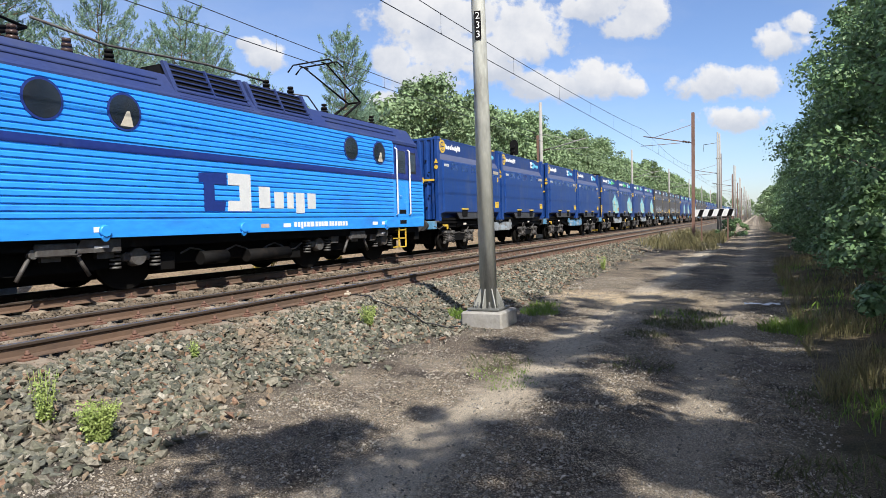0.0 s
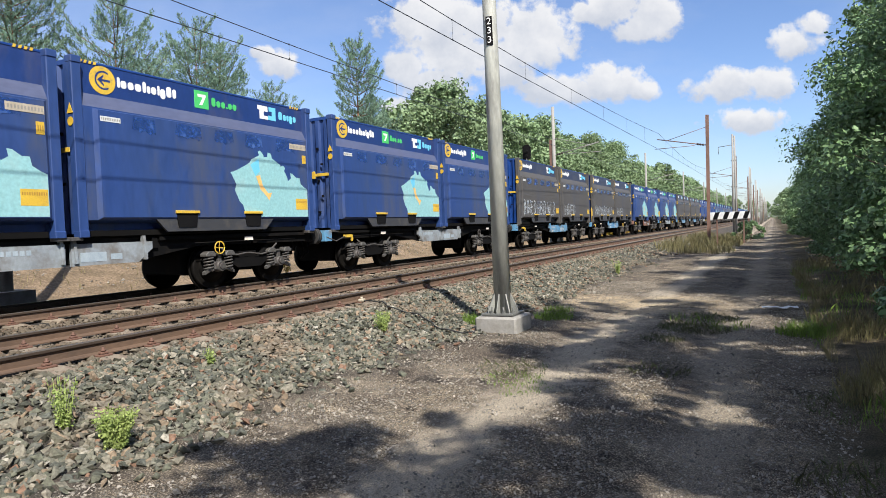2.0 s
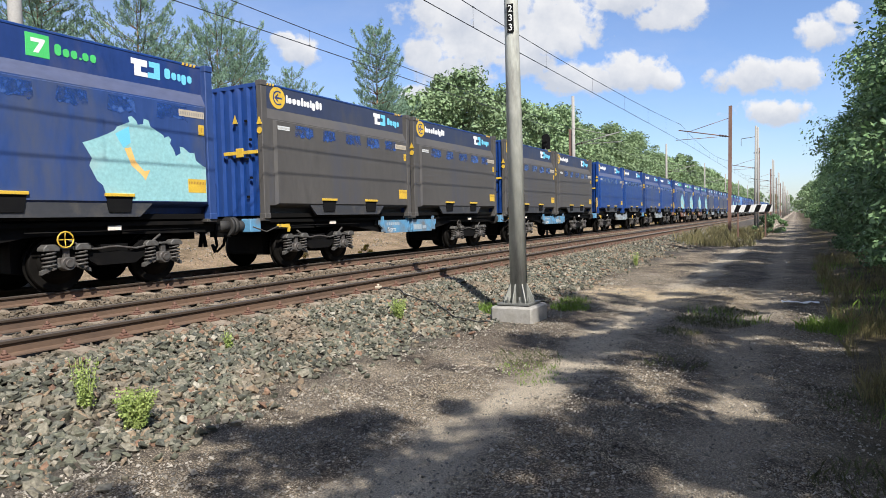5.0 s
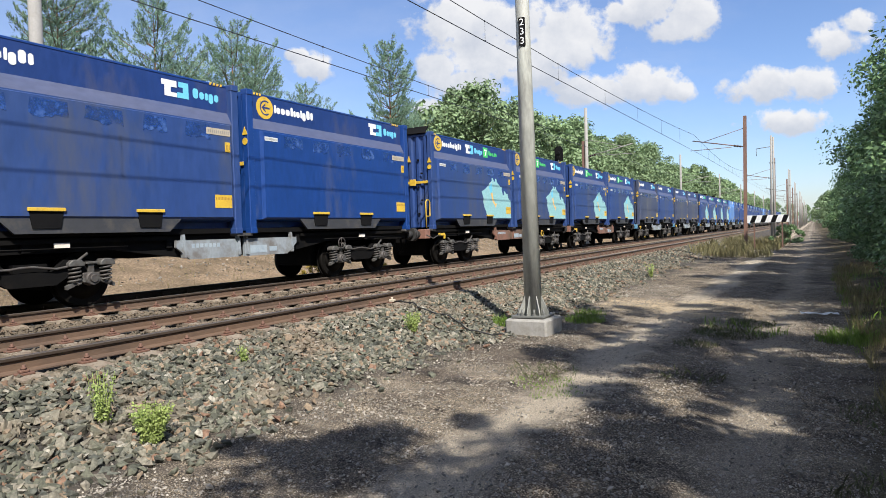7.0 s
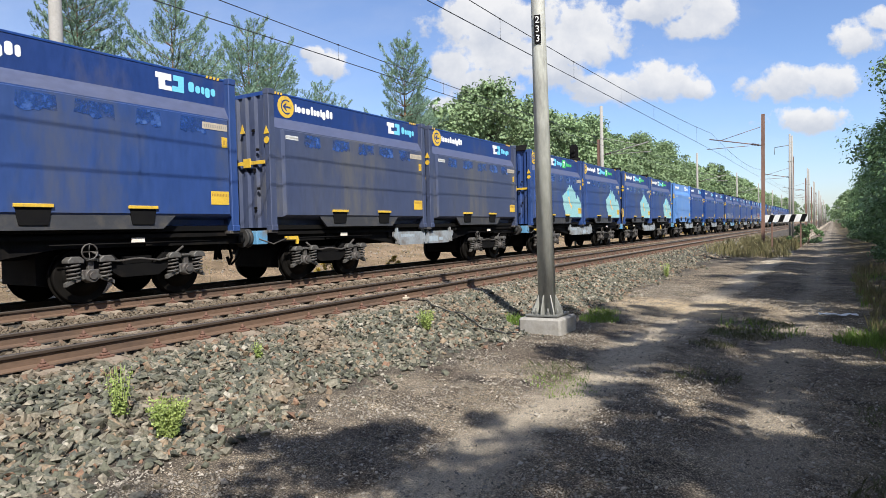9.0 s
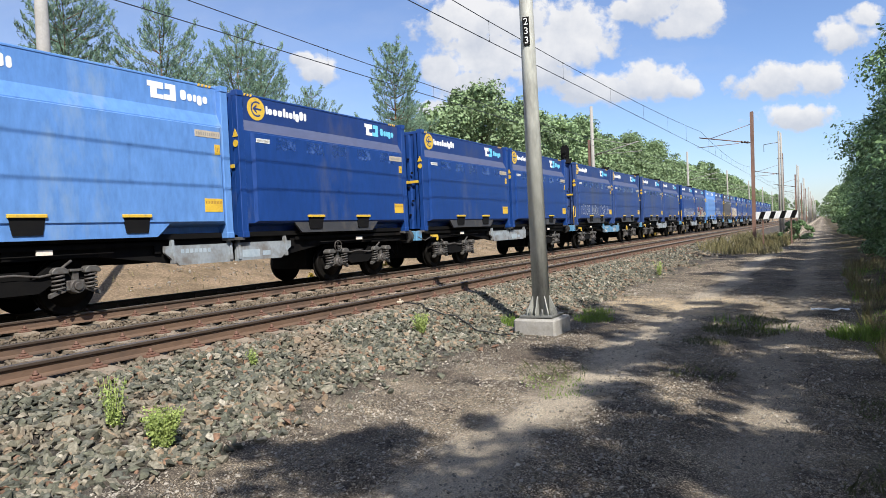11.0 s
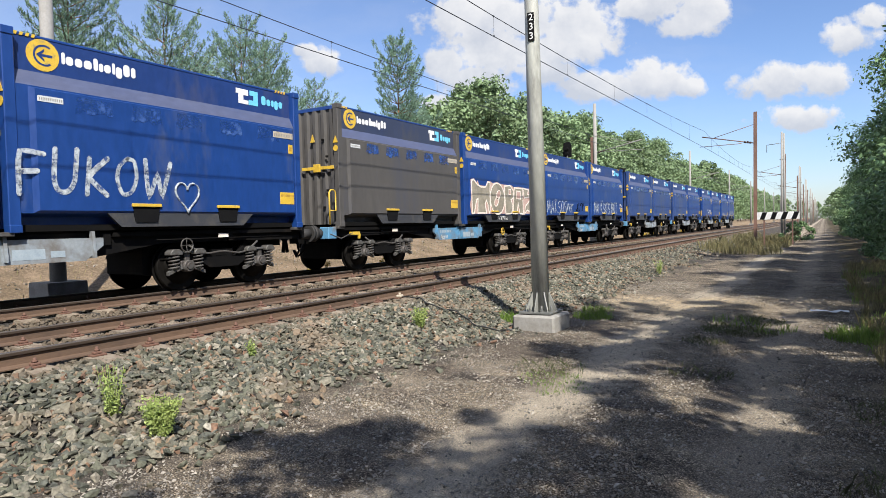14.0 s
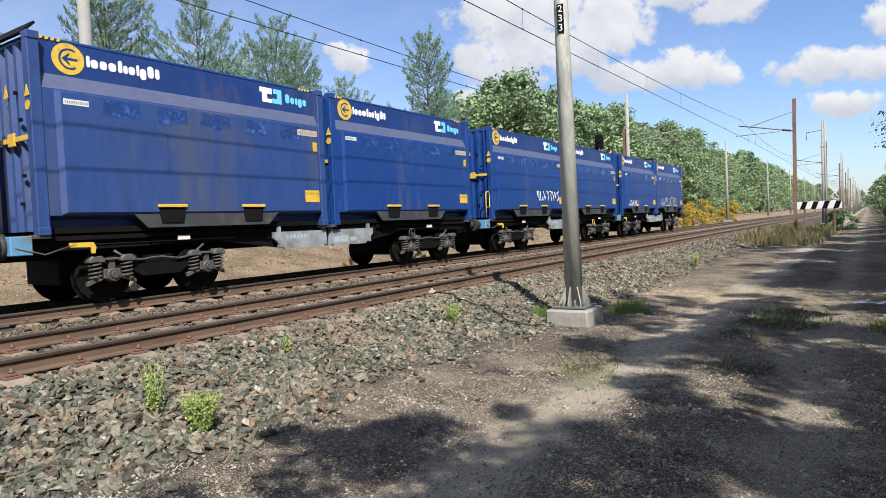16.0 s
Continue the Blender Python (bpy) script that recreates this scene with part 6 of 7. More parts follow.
        for z in (0.35, 0.62, 0.88):
            box(bm, W - 0.25, W - 0.02, a + 0.1, b2 - 0.1, z, z + 0.03)
        for yy in (a + 0.1, b2 - 0.13):
            box(bm, W - 0.06, W - 0.02, yy, yy + 0.03, 0.35, 0.98)
        part("steps", bm, "yellow", lo, "yellow-edged steps")
    # smooth lower edge band
    bm = bmesh.new()
    box(bm, W - 0.01, W + 0.014, F + 0.1, B - 0.1, 0.985, 1.27, 0.003)
    part("lower_band", bm, "loco", lo)
    # round windows
    yr = 19.25
    for y in (6.15, 7.58, 14.51, 15.95):
        bm = bmesh.new()
        prism(bm, disc(y - yr, 3.18, 0.335, 32), "x", W - 0.01, W + 0.032)
        rim = part("round_window", bm, "loco_dark", lo, "round dark window")
        bm = bmesh.new()
        prism(bm, disc(y - yr, 3.18, 0.295, 32), "x", W + 0.026, W + 0.036)
        part("pane", bm, "glass", rim)
        bm = bmesh.new()
        prism(bm, [(y - yr - 0.1, 2.93), (y - yr + 0.16, 2.93), (y - yr + 0.10, 3.2), (y - yr + 0.04, 3.2)], "x", W + 0.0365, W + 0.038)
        if y in (7.58, 15.95):
            part("curtain", bm, "curtain", rim)
        else:
            bm.free()
    # roof with chamfered shoulders
    bm = bmesh.new()
    prism(bm, [(-W - 0.02, 3.56), (W + 0.02, 3.56), (W + 0.02, 3.64), (W - 0.05, 3.70), (1.10, 4.12), (-1.10, 4.12), (-W + 0.05, 3.70), (-W - 0.02, 3.64)], "y", F + 0.75, B - 0.42)
    part("roof", bm, "roof", lo, "dusty navy roof")
    for y0, y1 in ((4.2 - yr, 8.5 - yr), (13.6 - yr, 17.2 - yr)):
        for u in (0.3, 0.6):
            bm = bmesh.new()
            x, z = W - 0.05 - 0.32 * u, 3.70 + 0.42 * u
            box(bm, x - 0.01, x + 0.02, y0, y1, z, z + 0.022)
            part("roof_rib", bm, "roof", lo)
    # two louvred hoods with slats
    for y0, y1 in ((8.85 - yr, 10.85 - yr), (11.05 - yr, 13.0 - yr)):
        bm = bmesh.new()
        prism(bm, [(W - 0.07, 3.64), (1.02, 4.36), (-1.02, 4.36), (-W + 0.07, 3.64)], "y", y0, y1)
        hood = part("louvre_hood", bm, "black", lo, "dark louvred roof hood")
        for k in range(7):
            u = k / 6.0
            x, z = W - 0.06 - 0.40 * u, 3.66 + 0.69 * u
            bm = bmesh.new()
            box(bm, x - 0.02, x + 0.04, y0, y1, z, z + 0.028)
            part("slat", bm, "roof", hood)
        for y in (y0, (y0 + y1) / 2, y1):
            bm = bmesh.new()
            prism(bm, [(W - 0.02, 3.62), (1.06, 4.40), (0.97, 4.40), (W - 0.10, 3.62)], "y", y - (0.05 if y != (y0 + y1) / 2 else 0.02), y + (0.05 if y != (y0 + y1) / 2 else 0.02))
            part("louvre_frame", bm, "roof", hood)
    # roof line on insulators
    bm = bmesh.new()
    tube(bm, [(0.72, 6.5 - yr, 4.66), (0.72, 7.9 - yr, 4.52), (0.72, 10.2 - yr, 4.66), (0.72, 12.1 - yr, 4.64)], 0.025)
    tube(bm, [(0.72, 13.0 - yr, 4.50), (0.72, 13.7 - yr, 4.55), (0.6, 14.3 - yr, 4.25)], 0.02)
    part("roof_conductor", bm, "castiron", lo)
    for y in (6.2, 7.1, 7.9, 12.1, 13.0, 14.4, 16.8):
        bm = bmesh.new()
        for k in range(4):
            rod(bm, (0.72, y - yr, 4.12 + 0.09 * k + (0.22 if 9 < y < 13.1 else 0)), (0.72, y - yr, 4.18 + 0.09 * k + (0.22 if 9 < y < 13.1 else 0)), 0.11 - 0.012 * k, seg=12)
        part("insulator", bm, "frame" if y > 7.5 else "insul", lo)
    # pantographs: one folded ahead, one raised behind
    for yb, raised in ((5.7 - yr, False), (16.2 - yr, True)):
        bm = bmesh.new()
        for sx in (-0.5, 0.5):
            box(bm, sx - 0.04, sx + 0.04, yb - 0.9, yb + 0.9, 4.22, 4.30)
        for y in (yb - 0.8, yb + 0.8):
            box(bm, -0.6, 0.6, y - 0.05, y + 0.05, 4.16, 4.24)
        pan = part("pantograph", bm, "frame", lo, "pantograph on the roof")
        kn = (yb + 0.75, 4.95) if raised else (yb + 1.0, 4.62)
        hd = (yb - 1.2, 5.72) if raised else (yb - 0.5, 4.85)
        bm = bmesh.new()
        for sx in (-0.25, 0.25):
            rod(bm, (sx, yb - 0.3, 4.3), (sx * 0.9, kn[0], kn[1]), 0.045, 0.035)
            rod(bm, (sx * 0.9, kn[0], kn[1]), (sx * 1.6, hd[0], hd[1]), 0.03, 0.022)
        rod(bm, (-0.25, kn[0], kn[1]), (0.25, kn[0], kn[1]), 0.035)
        part("pantograph_arm", bm, "frame", pan)
        bm = bmesh.new()
        for dy in (-0.18, 0.18):
            tube(bm, [(-0.85, hd[0] + dy, hd[1] - 0.12), (-0.65, hd[0] + dy, hd[1] + 0.06), (0.65, hd[0] + dy, hd[1] + 0.06), (0.85, hd[0] + dy, hd[1] - 0.12)], 0.022)
        rod(bm, (0.4, hd[0] - 0.2, hd[1]), (0.4, hd[0] + 0.2, hd[1]), 0.02)
        rod(bm, (-0.4, hd[0] - 0.2, hd[1]), (-0.4, hd[0] + 0.2, hd[1]), 0.02)
        part("contact_strip", bm, "frame", pan)
    # marks on the side: navy and white interlocked shapes, white blocks for the trade name
    x0, x1 = W + 0.015, W + 0.027
    y, z = 9.17 - yr, 1.45
    bm = bmesh.new()
    prism(bm, [(y, z + 0.76), (y + 0.74, z + 0.80), (y + 0.74, z + 0.55), (y + 0.40, z + 0.55), (y + 0.40, z + 0.20), (y + 0.70, z + 0.20), (y + 0.66, z), (y + 0.12, z), (y + 0.12, z + 0.58), (y, z + 0.58)], "x", x0, x1)
    part("trade_mark", bm, "loco_dark", lo)
    bm = bmesh.new()
    y += 0.78
    prism(bm, [(y, z + 0.80), (y + 0.66, z + 0.80), (y + 0.66, z), (y - 0.04, z), (y, z + 0.22), (y + 0.32, z + 0.22), (y + 0.32, z + 0.55), (y, z + 0.55)], "x", x0, x1)
    part("trade_mark", bm, "cream_white", lo)
    bm = bmesh.new()
    wordmark(bm, 10.86 - yr, 1.52, ((0.50, 0.10), (0.44, 0), (0.32, 0), (0.44, -0.14), (0.44, 0)), 0.38, x0, x1)
    part("wordmark", bm, "cream_white", lo)
    bm = bmesh.new()
    wordmark(bm, 12.03 - yr, 1.08, [(0.13, 0), (0.13, 0), (0.1, -0.05), (0.13, 0), (0.13, 0), (0.2, 0)] + [(0.12, 0)] * 3 + [(0.22, 0)] + [(0.12, 0)] * 7, 0.12, x0, x0 + 0.004)
    part("number_blocks", bm, "white", lo)
    for y0, mk in ((10.9, "pinkred"), (11.65, "white"), (15.5, "white"), (16.0, "white"), (6.9, "white")):
        bm = bmesh.new()
        box(bm, x0, x0 + 0.004, y0 - yr, y0 + 0.26 - yr, 1.08, 1.17)
        part("small_plate", bm, mk, lo)
    # underframe, bogies, gear
    bm = bmesh.new()
    box(bm, -1.3, 1.3, F + 0.2, B - 0.2, 0.80, 0.975)
    box(bm, -1.0, 1.0, -10.6, -6.6, 0.42, 0.82, 0.03)
    part("underframe", bm, "frame", lo)
    for yc in (-12.9, -4.3):
        bm = bmesh.new()
        for sx in (-1, 1):
            prism(bm, [(yc - 2.1, 0.55), (yc - 2.0, 0.82), (yc + 2.0, 0.82), (yc + 2.1, 0.55), (yc + 0.8, 0.42), (yc - 0.8, 0.42)], "x", sx * 1.02 - 0.06, sx * 1.02 + 0.06)
        box(bm, -1.0, 1.0, yc - 0.4, yc + 0.4, 0.4, 0.8)
        bg = part("bogie", bm, "frame", lo)
        for ay in (yc - 1.6, yc + 1.6):
            for sx in (-1, 1):
                bm = bmesh.new()
                rod(bm, (sx * 0.70, ay, 0.625), (sx * 0.83, ay, 0.625), 0.625, seg=36)
                part("wheel", bm, "wheel", bg)
            bm = bmesh.new()
            rod(bm, (1.05, ay, 0.62), (1.22, ay, 0.62), 0.19, 0.16, 14)
            box(bm, 1.02, 1.17, ay - 0.3, ay + 0.3, 0.54, 0.70, 0.03)
            part("axle_box", bm, "castiron", bg, "dusty axle box")
            for dy in (-0.42, 0.42):
                bm = bmesh.new()
                for k in range(5):
                    rod(bm, (1.12, ay + dy, 0.42 + 0.07 * k), (1.12, ay + dy, 0.46 + 0.07 * k), 0.10, seg=12)
                part("spring", bm, "castiron", bg)
        bm = bmesh.new()
        box(bm, 1.18, 1.36, yc - 0.35, yc + 0.35, 0.70, 0.92, 0.02)
        for dy in (-0.6, 0.6):
            rod(bm, (1.25, yc + dy, 0.35), (1.25, yc + dy * 0.6, 0.75), 0.035)
            rod(bm, (1.22, yc + dy * 0.6, 0.76), (1.34, yc + dy * 0.6, 0.76), 0.075, seg=12)
        part("brake_gear", bm, "castiron", bg)
    # added dark block that hides the bright ground between the wheels
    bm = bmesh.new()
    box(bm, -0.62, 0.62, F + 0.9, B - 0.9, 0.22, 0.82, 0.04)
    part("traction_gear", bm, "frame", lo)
    for yc in (-12.9, -4.3):
        bm = bmesh.new()
        for dy, z0, z1 in ((-2.45, 0.30, 0.70), (2.30, 0.30, 0.70)):
            box(bm, 0.66, 1.12, yc + dy - 0.20, yc + dy + 0.20, z0, z1, 0.03)
        part("sand_box", bm, "frame", lo)
        for dy in (-0.95, 0.0, 0.95):
            bm = bmesh.new()
            prism(bm, [(yc + dy - 0.16, 0.82), (yc + dy + 0.16, 0.82), (yc + dy + 0.12, 0.62), (yc + dy - 0.20, 0.62)], "x", 1.14, 1.24)
            part("damper_bracket", bm, "castiron", lo)
    for y, w in ((-12.15, 0.78), (-8.9, 0.0), (-3.0, 0.55)):
        bm = bmesh.new()
        rod(bm, (W + 0.01, y, 1.10), (W + 0.07, y, 1.10), 0.115, 0.095, 18)
        rod(bm, (W + 0.0, y, 1.0), (W + 0.05, y, 0.985), 0.07, seg=10)
        part("jacking_pad", bm, "loco", lo, "round blue jacking pad")
        if w:
            bm = bmesh.new()
            prism(bm, [(y - w * 0.45, 0.96), (y + w * 0.5, 0.96), (y + w * 0.5, 0.74), (y - w * 0.6, 0.74)], "x", 1.30, 1.36)
            pl = part("gear_cover", bm, "castiron", lo, "dusty grey gear cover")
            bm = bmesh.new()
            box(bm, 1.36, 1.364, y - w * 0.15, y + w * 0.2, 0.81, 0.85)
            part("stencil", bm, "white", pl)
    bm = bmesh.new()
    tube(bm, [(1.15, -10.3 + 0.25 * k, 0.62 + 0.10 * math.sin(k * 1.3)) for k in range(16)], 0.02, 6)
    part("brake_pipe", bm, "castiron", lo)
    for y0, s in ((B, 1), (F, -1)):
        for sx in (-1, 1):
            bm = bmesh.new()
            rod(bm, (sx * 0.87, y0, 1.02), (sx * 0.87, y0 + s * 0.48, 1.02), 0.11, seg=14)
            rod(bm, (sx * 0.87, y0 + s * 0.46, 1.02), (sx * 0.87, y0 + s * 0.54, 1.02), 0.25, 0.24, 20)
            part("buffer", bm, "castiron", lo)
        bm = bmesh.new()
        box(bm, -1.25, 1.25, min(y0, y0 - s * 0.3), max(y0, y0 - s * 0.3), 0.55, 0.97, 0.02)
        part("buffer_beam", bm, "frame", lo)
    bm = bmesh.new()
    for z0, a, b2 in ((0.50, -9.9, -9.2), (0.48, -8.6, -7.2)):
        rod(bm, (1.24, a, z0), (1.24, b2, z0), 0.14, seg=12)
    part("air_tank", bm, "frame", lo)
    return lo


loco = locomotive()
vehicles.append((loco, -1.04, 0.0))
# distance of the first container's front along the track, second by second
TRAIN = [(t, 20.286 - 23.4407 * t - 0.01342 * t * t) for t in range(17)]

# ---------------------------------------------------------------- plants
def leaf_cloud(rng, centres, radii, n, size, stretch=1.6):
    """n small pointed leaves round the given clump centres."""
    idx = rng.integers(len(centres), size=n)
    d = rng.normal(size=(n, 3))
    d /= np.linalg.norm(d, axis=1, keepdims=True)
    r = radii[idx][:, None] * rng.random((n, 1)) ** 0.45
    p = centres[idx] + d * r * np.array([1, 1, 0.75])
    # blades face outwards and up, with some disorder
    face = d * 0.75 + np.array([0, 0, 0.45]) + rng.normal(0, 0.5, (n, 3))
    face /= np.linalg.norm(face, axis=1, keepdims=True)
    u = np.cross(face, rng.normal(size=(n, 3)))
    u /= np.linalg.norm(u, axis=1, keepdims=True)
    w = np.cross(face, u)
    s = size * rng.uniform(0.6, 1.3, (n, 1))
    a, b = u * s * stretch, w * s
    V = np.stack([p - a, p + b * 0.9, p + a, p - b * 0.9], 1).reshape(-1, 3)
    F = np.arange(n * 4).reshape(-1, 4)
    return V, F


def limbs(bm, rng, base, top, r0, clumps, share_of=0.6):
    """Tapered trunk and a limb towards many of the clumps."""
    pts = [Vector(base)]
    n = 5
    for i in range(1, n + 1):
        u = i / n
        pts.append(Vector(base).lerp(Vector(top), u) + Vector((rng.normal(0, 0.08), rng.normal(0, 0.08), 0)))
    for i in range(n):
        rod(bm, pts[i], pts[i + 1], r0 * (1 - i / n * 0.8), r0 * (1 - (i + 1) / n * 0.8), 8)
    for c in clumps:
        if rng.random() > share_of:
            continue
        u = min(0.95, max(0.2, (c[2] - base[2]) / max(0.1, top[2] - base[2]) - 0.22))
        a = Vector(base).lerp(Vector(top), u)
        mid = a.lerp(Vector(c), 0.5) + Vector((0, 0, 0.12))
        rod(bm, a, mid, r0 * 0.32 * (1 - u * 0.6), r0 * 0.2 * (1 - u * 0.6), 5)
        rod(bm, mid, c, r0 * 0.2 * (1 - u * 0.6), 0.012, 5)


def broadleaf(name, height, width, n_clumps, n_leaves, leaf, seed, low=0.12, mk="leaf", label="", category="tree", clump=0.2):
    rng = np.random.default_rng(seed)
    ob = empty(name, label, category)
    cs = []
    while len(cs) < n_clumps:
        u = rng.random() ** 0.8
        z = height * (low + (1 - low) * u)
        prof = math.sin(math.pi * min(1, (0.16 + 0.84 * u) ** 0.75)) ** 0.6 * (0.85 + 0.3 * rng.random())
        a = rng.uniform(0, 6.283)
        r = width * 0.5 * prof * rng.random() ** 0.4
        cs.append((r * math.cos(a), r * math.sin(a), z))
    cs = np.array(cs)
    rad = np.array([height * clump * rng.uniform(0.35, 0.8) for _ in cs])
    bm = bmesh.new()
    limbs(bm, rng, (0, 0, -0.3), (rng.normal(0, 0.2), rng.normal(0, 0.2), height * 0.85), height * 0.012 + 0.03, cs)
    part("trunk", bm, "bark", ob)
    V, F = leaf_cloud(rng, cs, rad, n_leaves, leaf)
    mesh_np("crown", V, F, mk, ob)
    return ob


def pine(height, width, seed, n=34000, start=0.25):
    """A young pine: whorls of rising limbs with side twigs that end in upright needle brushes."""
    rng = np.random.default_rng(seed)
    ob = empty("pine_tree", "blue-green pine tree with upturned needle brushes and a brown trunk", "pine tree", "pines beyond the track")
    bm = bmesh.new()
    for i in range(6):
        rod(bm, (0, 0, -0.3 + height * i / 6), (0, 0, -0.3 + height * (i + 1) / 6), 0.13 * (1 - i / 6.3), 0.13 * (1 - (i + 1) / 6.3), 8)
    at, way = [], []

    def brush(p, d):
        at.append(p), way.append(d / np.linalg.norm(d))

    z = height * start
    while z < height * 0.98:
        u = (z / height - start) / (1 - start)
        reach = width * 0.5 * min(1.0, (1 - u) * 1.45) ** 0.9 * (0.5 + 0.75 * rng.random()) + 0.25
        turn = rng.uniform(0, 6.283)
        count = int(rng.integers(5, 8))
        for k in range(count):
            a = turn + 6.283 * k / count + rng.normal(0, 0.22)
            L = reach * rng.uniform(0.45, 1.25)
            rise = 0.25 + 0.9 * u + rng.uniform(-0.1, 0.15)
            out = np.array([math.cos(a), math.sin(a), 0.0])
            root = np.array([0, 0, z])
            knee = root + out * L * 0.6 + np.array([0, 0, L * 0.6 * rise * 0.6])
            tip = root + out * L + np.array([0, 0, L * rise])
            rod(bm, root, knee, 0.030 * (1 - u) + 0.012, 0.018 * (1 - u) + 0.008, 5)
            rod(bm, knee, tip, 0.018 * (1 - u) + 0.008, 0.005, 5)
            m = max(3, int(L / 0.15))
            for j in range(m):
                f = 0.28 + 0.72 * (j + 1) / m
                q = root + (knee - root) * f / 0.6 if f < 0.6 else knee + (tip - knee) * (f - 0.6) / 0.4
                for side in (-1, 1):
                    tw = 0.42 * L * (1.12 - f) * rng.uniform(0.5, 1.2) + 0.06
                    s = np.array([-out[1], out[0], 0.0]) * side + out * 0.7
                    d = s * tw + np.array([0, 0, tw * rng.uniform(0.15, 0.7)])
                    for g in (0.55, 1.0):
                        brush(q + d * g + rng.normal(0, 0.03, 3), d * 0.6 + np.array([0, 0, 0.22]) + rng.normal(0, 0.06, 3))
                brush(q, out * 0.4 + np.array([0, 0, 0.8]) + rng.normal(0, 0.15, 3))
            brush(tip, out * 0.3 + np.array([0, 0, 1.0]))
        z += height * 0.05 * rng.uniform(0.7, 1.35)
    for k in range(6):
        brush(np.array([0, 0, height - 0.1 * k]), np.array([0, 0, 1.0]) + rng.normal(0, 0.1, 3))
    part("trunk", bm, "pinebark", ob)
    P, D = np.array(at), np.array(way)
    idx = rng.integers(len(P), size=n)
    d = D[idx] + rng.normal(0, 0.42, (n, 3))
    d /= np.linalg.norm(d, axis=1, keepdims=True)
    side = np.cross(d, rng.normal(size=(n, 3)))
    side /= np.linalg.norm(side, axis=1, keepdims=True)
    foot = P[idx] + D[idx] * rng.uniform(-0.12, 0.10, (n, 1))
    ln, w = rng.uniform(0.10, 0.19, (n, 1)), rng.uniform(0.010, 0.018, (n, 1))
    V = np.stack([foot - side * w * 0.6, foot + d * ln * 0.5 + side * w, foot + d * ln, foot + d * ln * 0.5 - side * w], 1).reshape(-1, 3)
    mesh_np("crown", V, np.arange(n * 4).reshape(-1, 4), "needle", ob)
    return ob


def place(src, x, y, z, turn, s, first):
    m = pose(x, y, z, 0, 0, turn)
    if first:
        src.matrix_basis = m @ Matrix.Diagonal((s, s, s, 1))
        return src
    ob = copy_thing(src, m)
    ob.scale = (s, s, s)
    return ob


# the green wall beside the dirt track: locust trees and shrubs
NEAR = [broadleaf("locust_tree", 7.8, 5.2, 90, 33000, 0.038, 21, 0.16, "leaf", "leafy green locust tree beside the dirt track", clump=0.17),
        broadleaf("locust_tree", 6.6, 4.6, 80, 29000, 0.038, 22, 0.10, "leaf", "dense green locust tree beside the dirt track", clump=0.18)]
SHRUB = [broadleaf("shrub", 2.7, 3.2, 46, 13000, 0.036, 31, 0.06, "leaf", "dense green shrub at the edge of the dirt track", "shrub", 0.26),
         broadleaf("shrub", 1.5, 2.0, 26, 3200, 0.040, 32, 0.05, "leaf", "low green shrub by the track", "shrub", 0.28)]
used = set()


def put(src, x, y, turn=None, s=1.0):
    rng = random.Random(int(x * 37 + y * 101))
    first = src.name not in used
    used.add(src.name)
    return place(src, x, y, ground_z(x, y), rng.uniform(0, 360) if turn is None else turn, s, first)


for x, y, k, s in ((10.2, 13.4, 0, 0.92), (9.9, 17.6, 1, 1.0), (10.0, 22.5, 0, 0.95), (10.0, 29, 1, 1.0), (10.1, 36, 0, 0.95), (10.4, 45, 1, 0.9), (10.6, 54, 0, 0.95), (10.5, 64, 1, 0.9), (10.9, 76, 0, 0.9), (10.6, 90, 1, 0.9), (10.8, 108, 0, 0.95)):
    put(NEAR[k], x, y, s=s)
# mostly unseen trees behind and beside the viewer, added to shade the track
TALL = [broadleaf("locust_tree", 13.2, 6.6, 46, 4300, 0.072, 25, 0.58, "leaf", "tall airy locust tree placed for its dappled shade", clump=0.05),
        broadleaf("locust_tree", 13.2, 6.4, 42, 4000, 0.072, 26, 0.60, "leaf", "tall airy locust tree with a bare lower trunk, placed for its shade", clump=0.05)]
MID = broadleaf("locust_tree", 9.4, 5.8, 36, 3000, 0.066, 27, 0.25, "leaf", "airy green locust tree out of view, placed for its shade", clump=0.058)
for x, y, k, s in ((14.3, -4.1, 0, 0.95), (14.0, -2.4, 1, 0.86), (13.7, 0.7, 1, 0.92), (12.7, 4.5, 0, 1.0), (10.3, -2.2, 1, 0.70), (13.6, 2.2, 1, 0.90), (13.4, 14.2, 0, 0.95), (14.2, 19.8, 1, 0.95), (12.2, 24.5, 0, 1.0), (12.4, 31.5, 1, 1.0), (12.2, 40, 0, 1.0), (12.5, 50, 1, 1.0)):
    put(TALL[k], x, y, s=s)
for x, y, s in ((12.6, 1.8, 0.98), (11.7, 5.9, 0.95), (11.0, 2.2, 0.6), (11.1, 4.5, 0.6), (11.3, 0.9, 0.7)):
    put(MID, x, y, s=s)
for x, y, k, s in ((9.0, 11.6, 0, 0.9), (9.2, 15.0, 0, 1.0), (9.0, 20.5, 0, 1.05), (8.9, 26, 0, 0.95), (9.1, 33, 0, 1.0), (9.0, 41, 0, 1.0), (9.0, 50, 0, 1.1), (9.2, 60, 0, 1.1), (8.6, 8.2, 1, 0.8), (8.8, 72, 0, 1.0), (4.9, 47, 1, 0.9), (5.2, 52, 1, 0.9)):
    put(SHRUB[k], x, y, s=s)

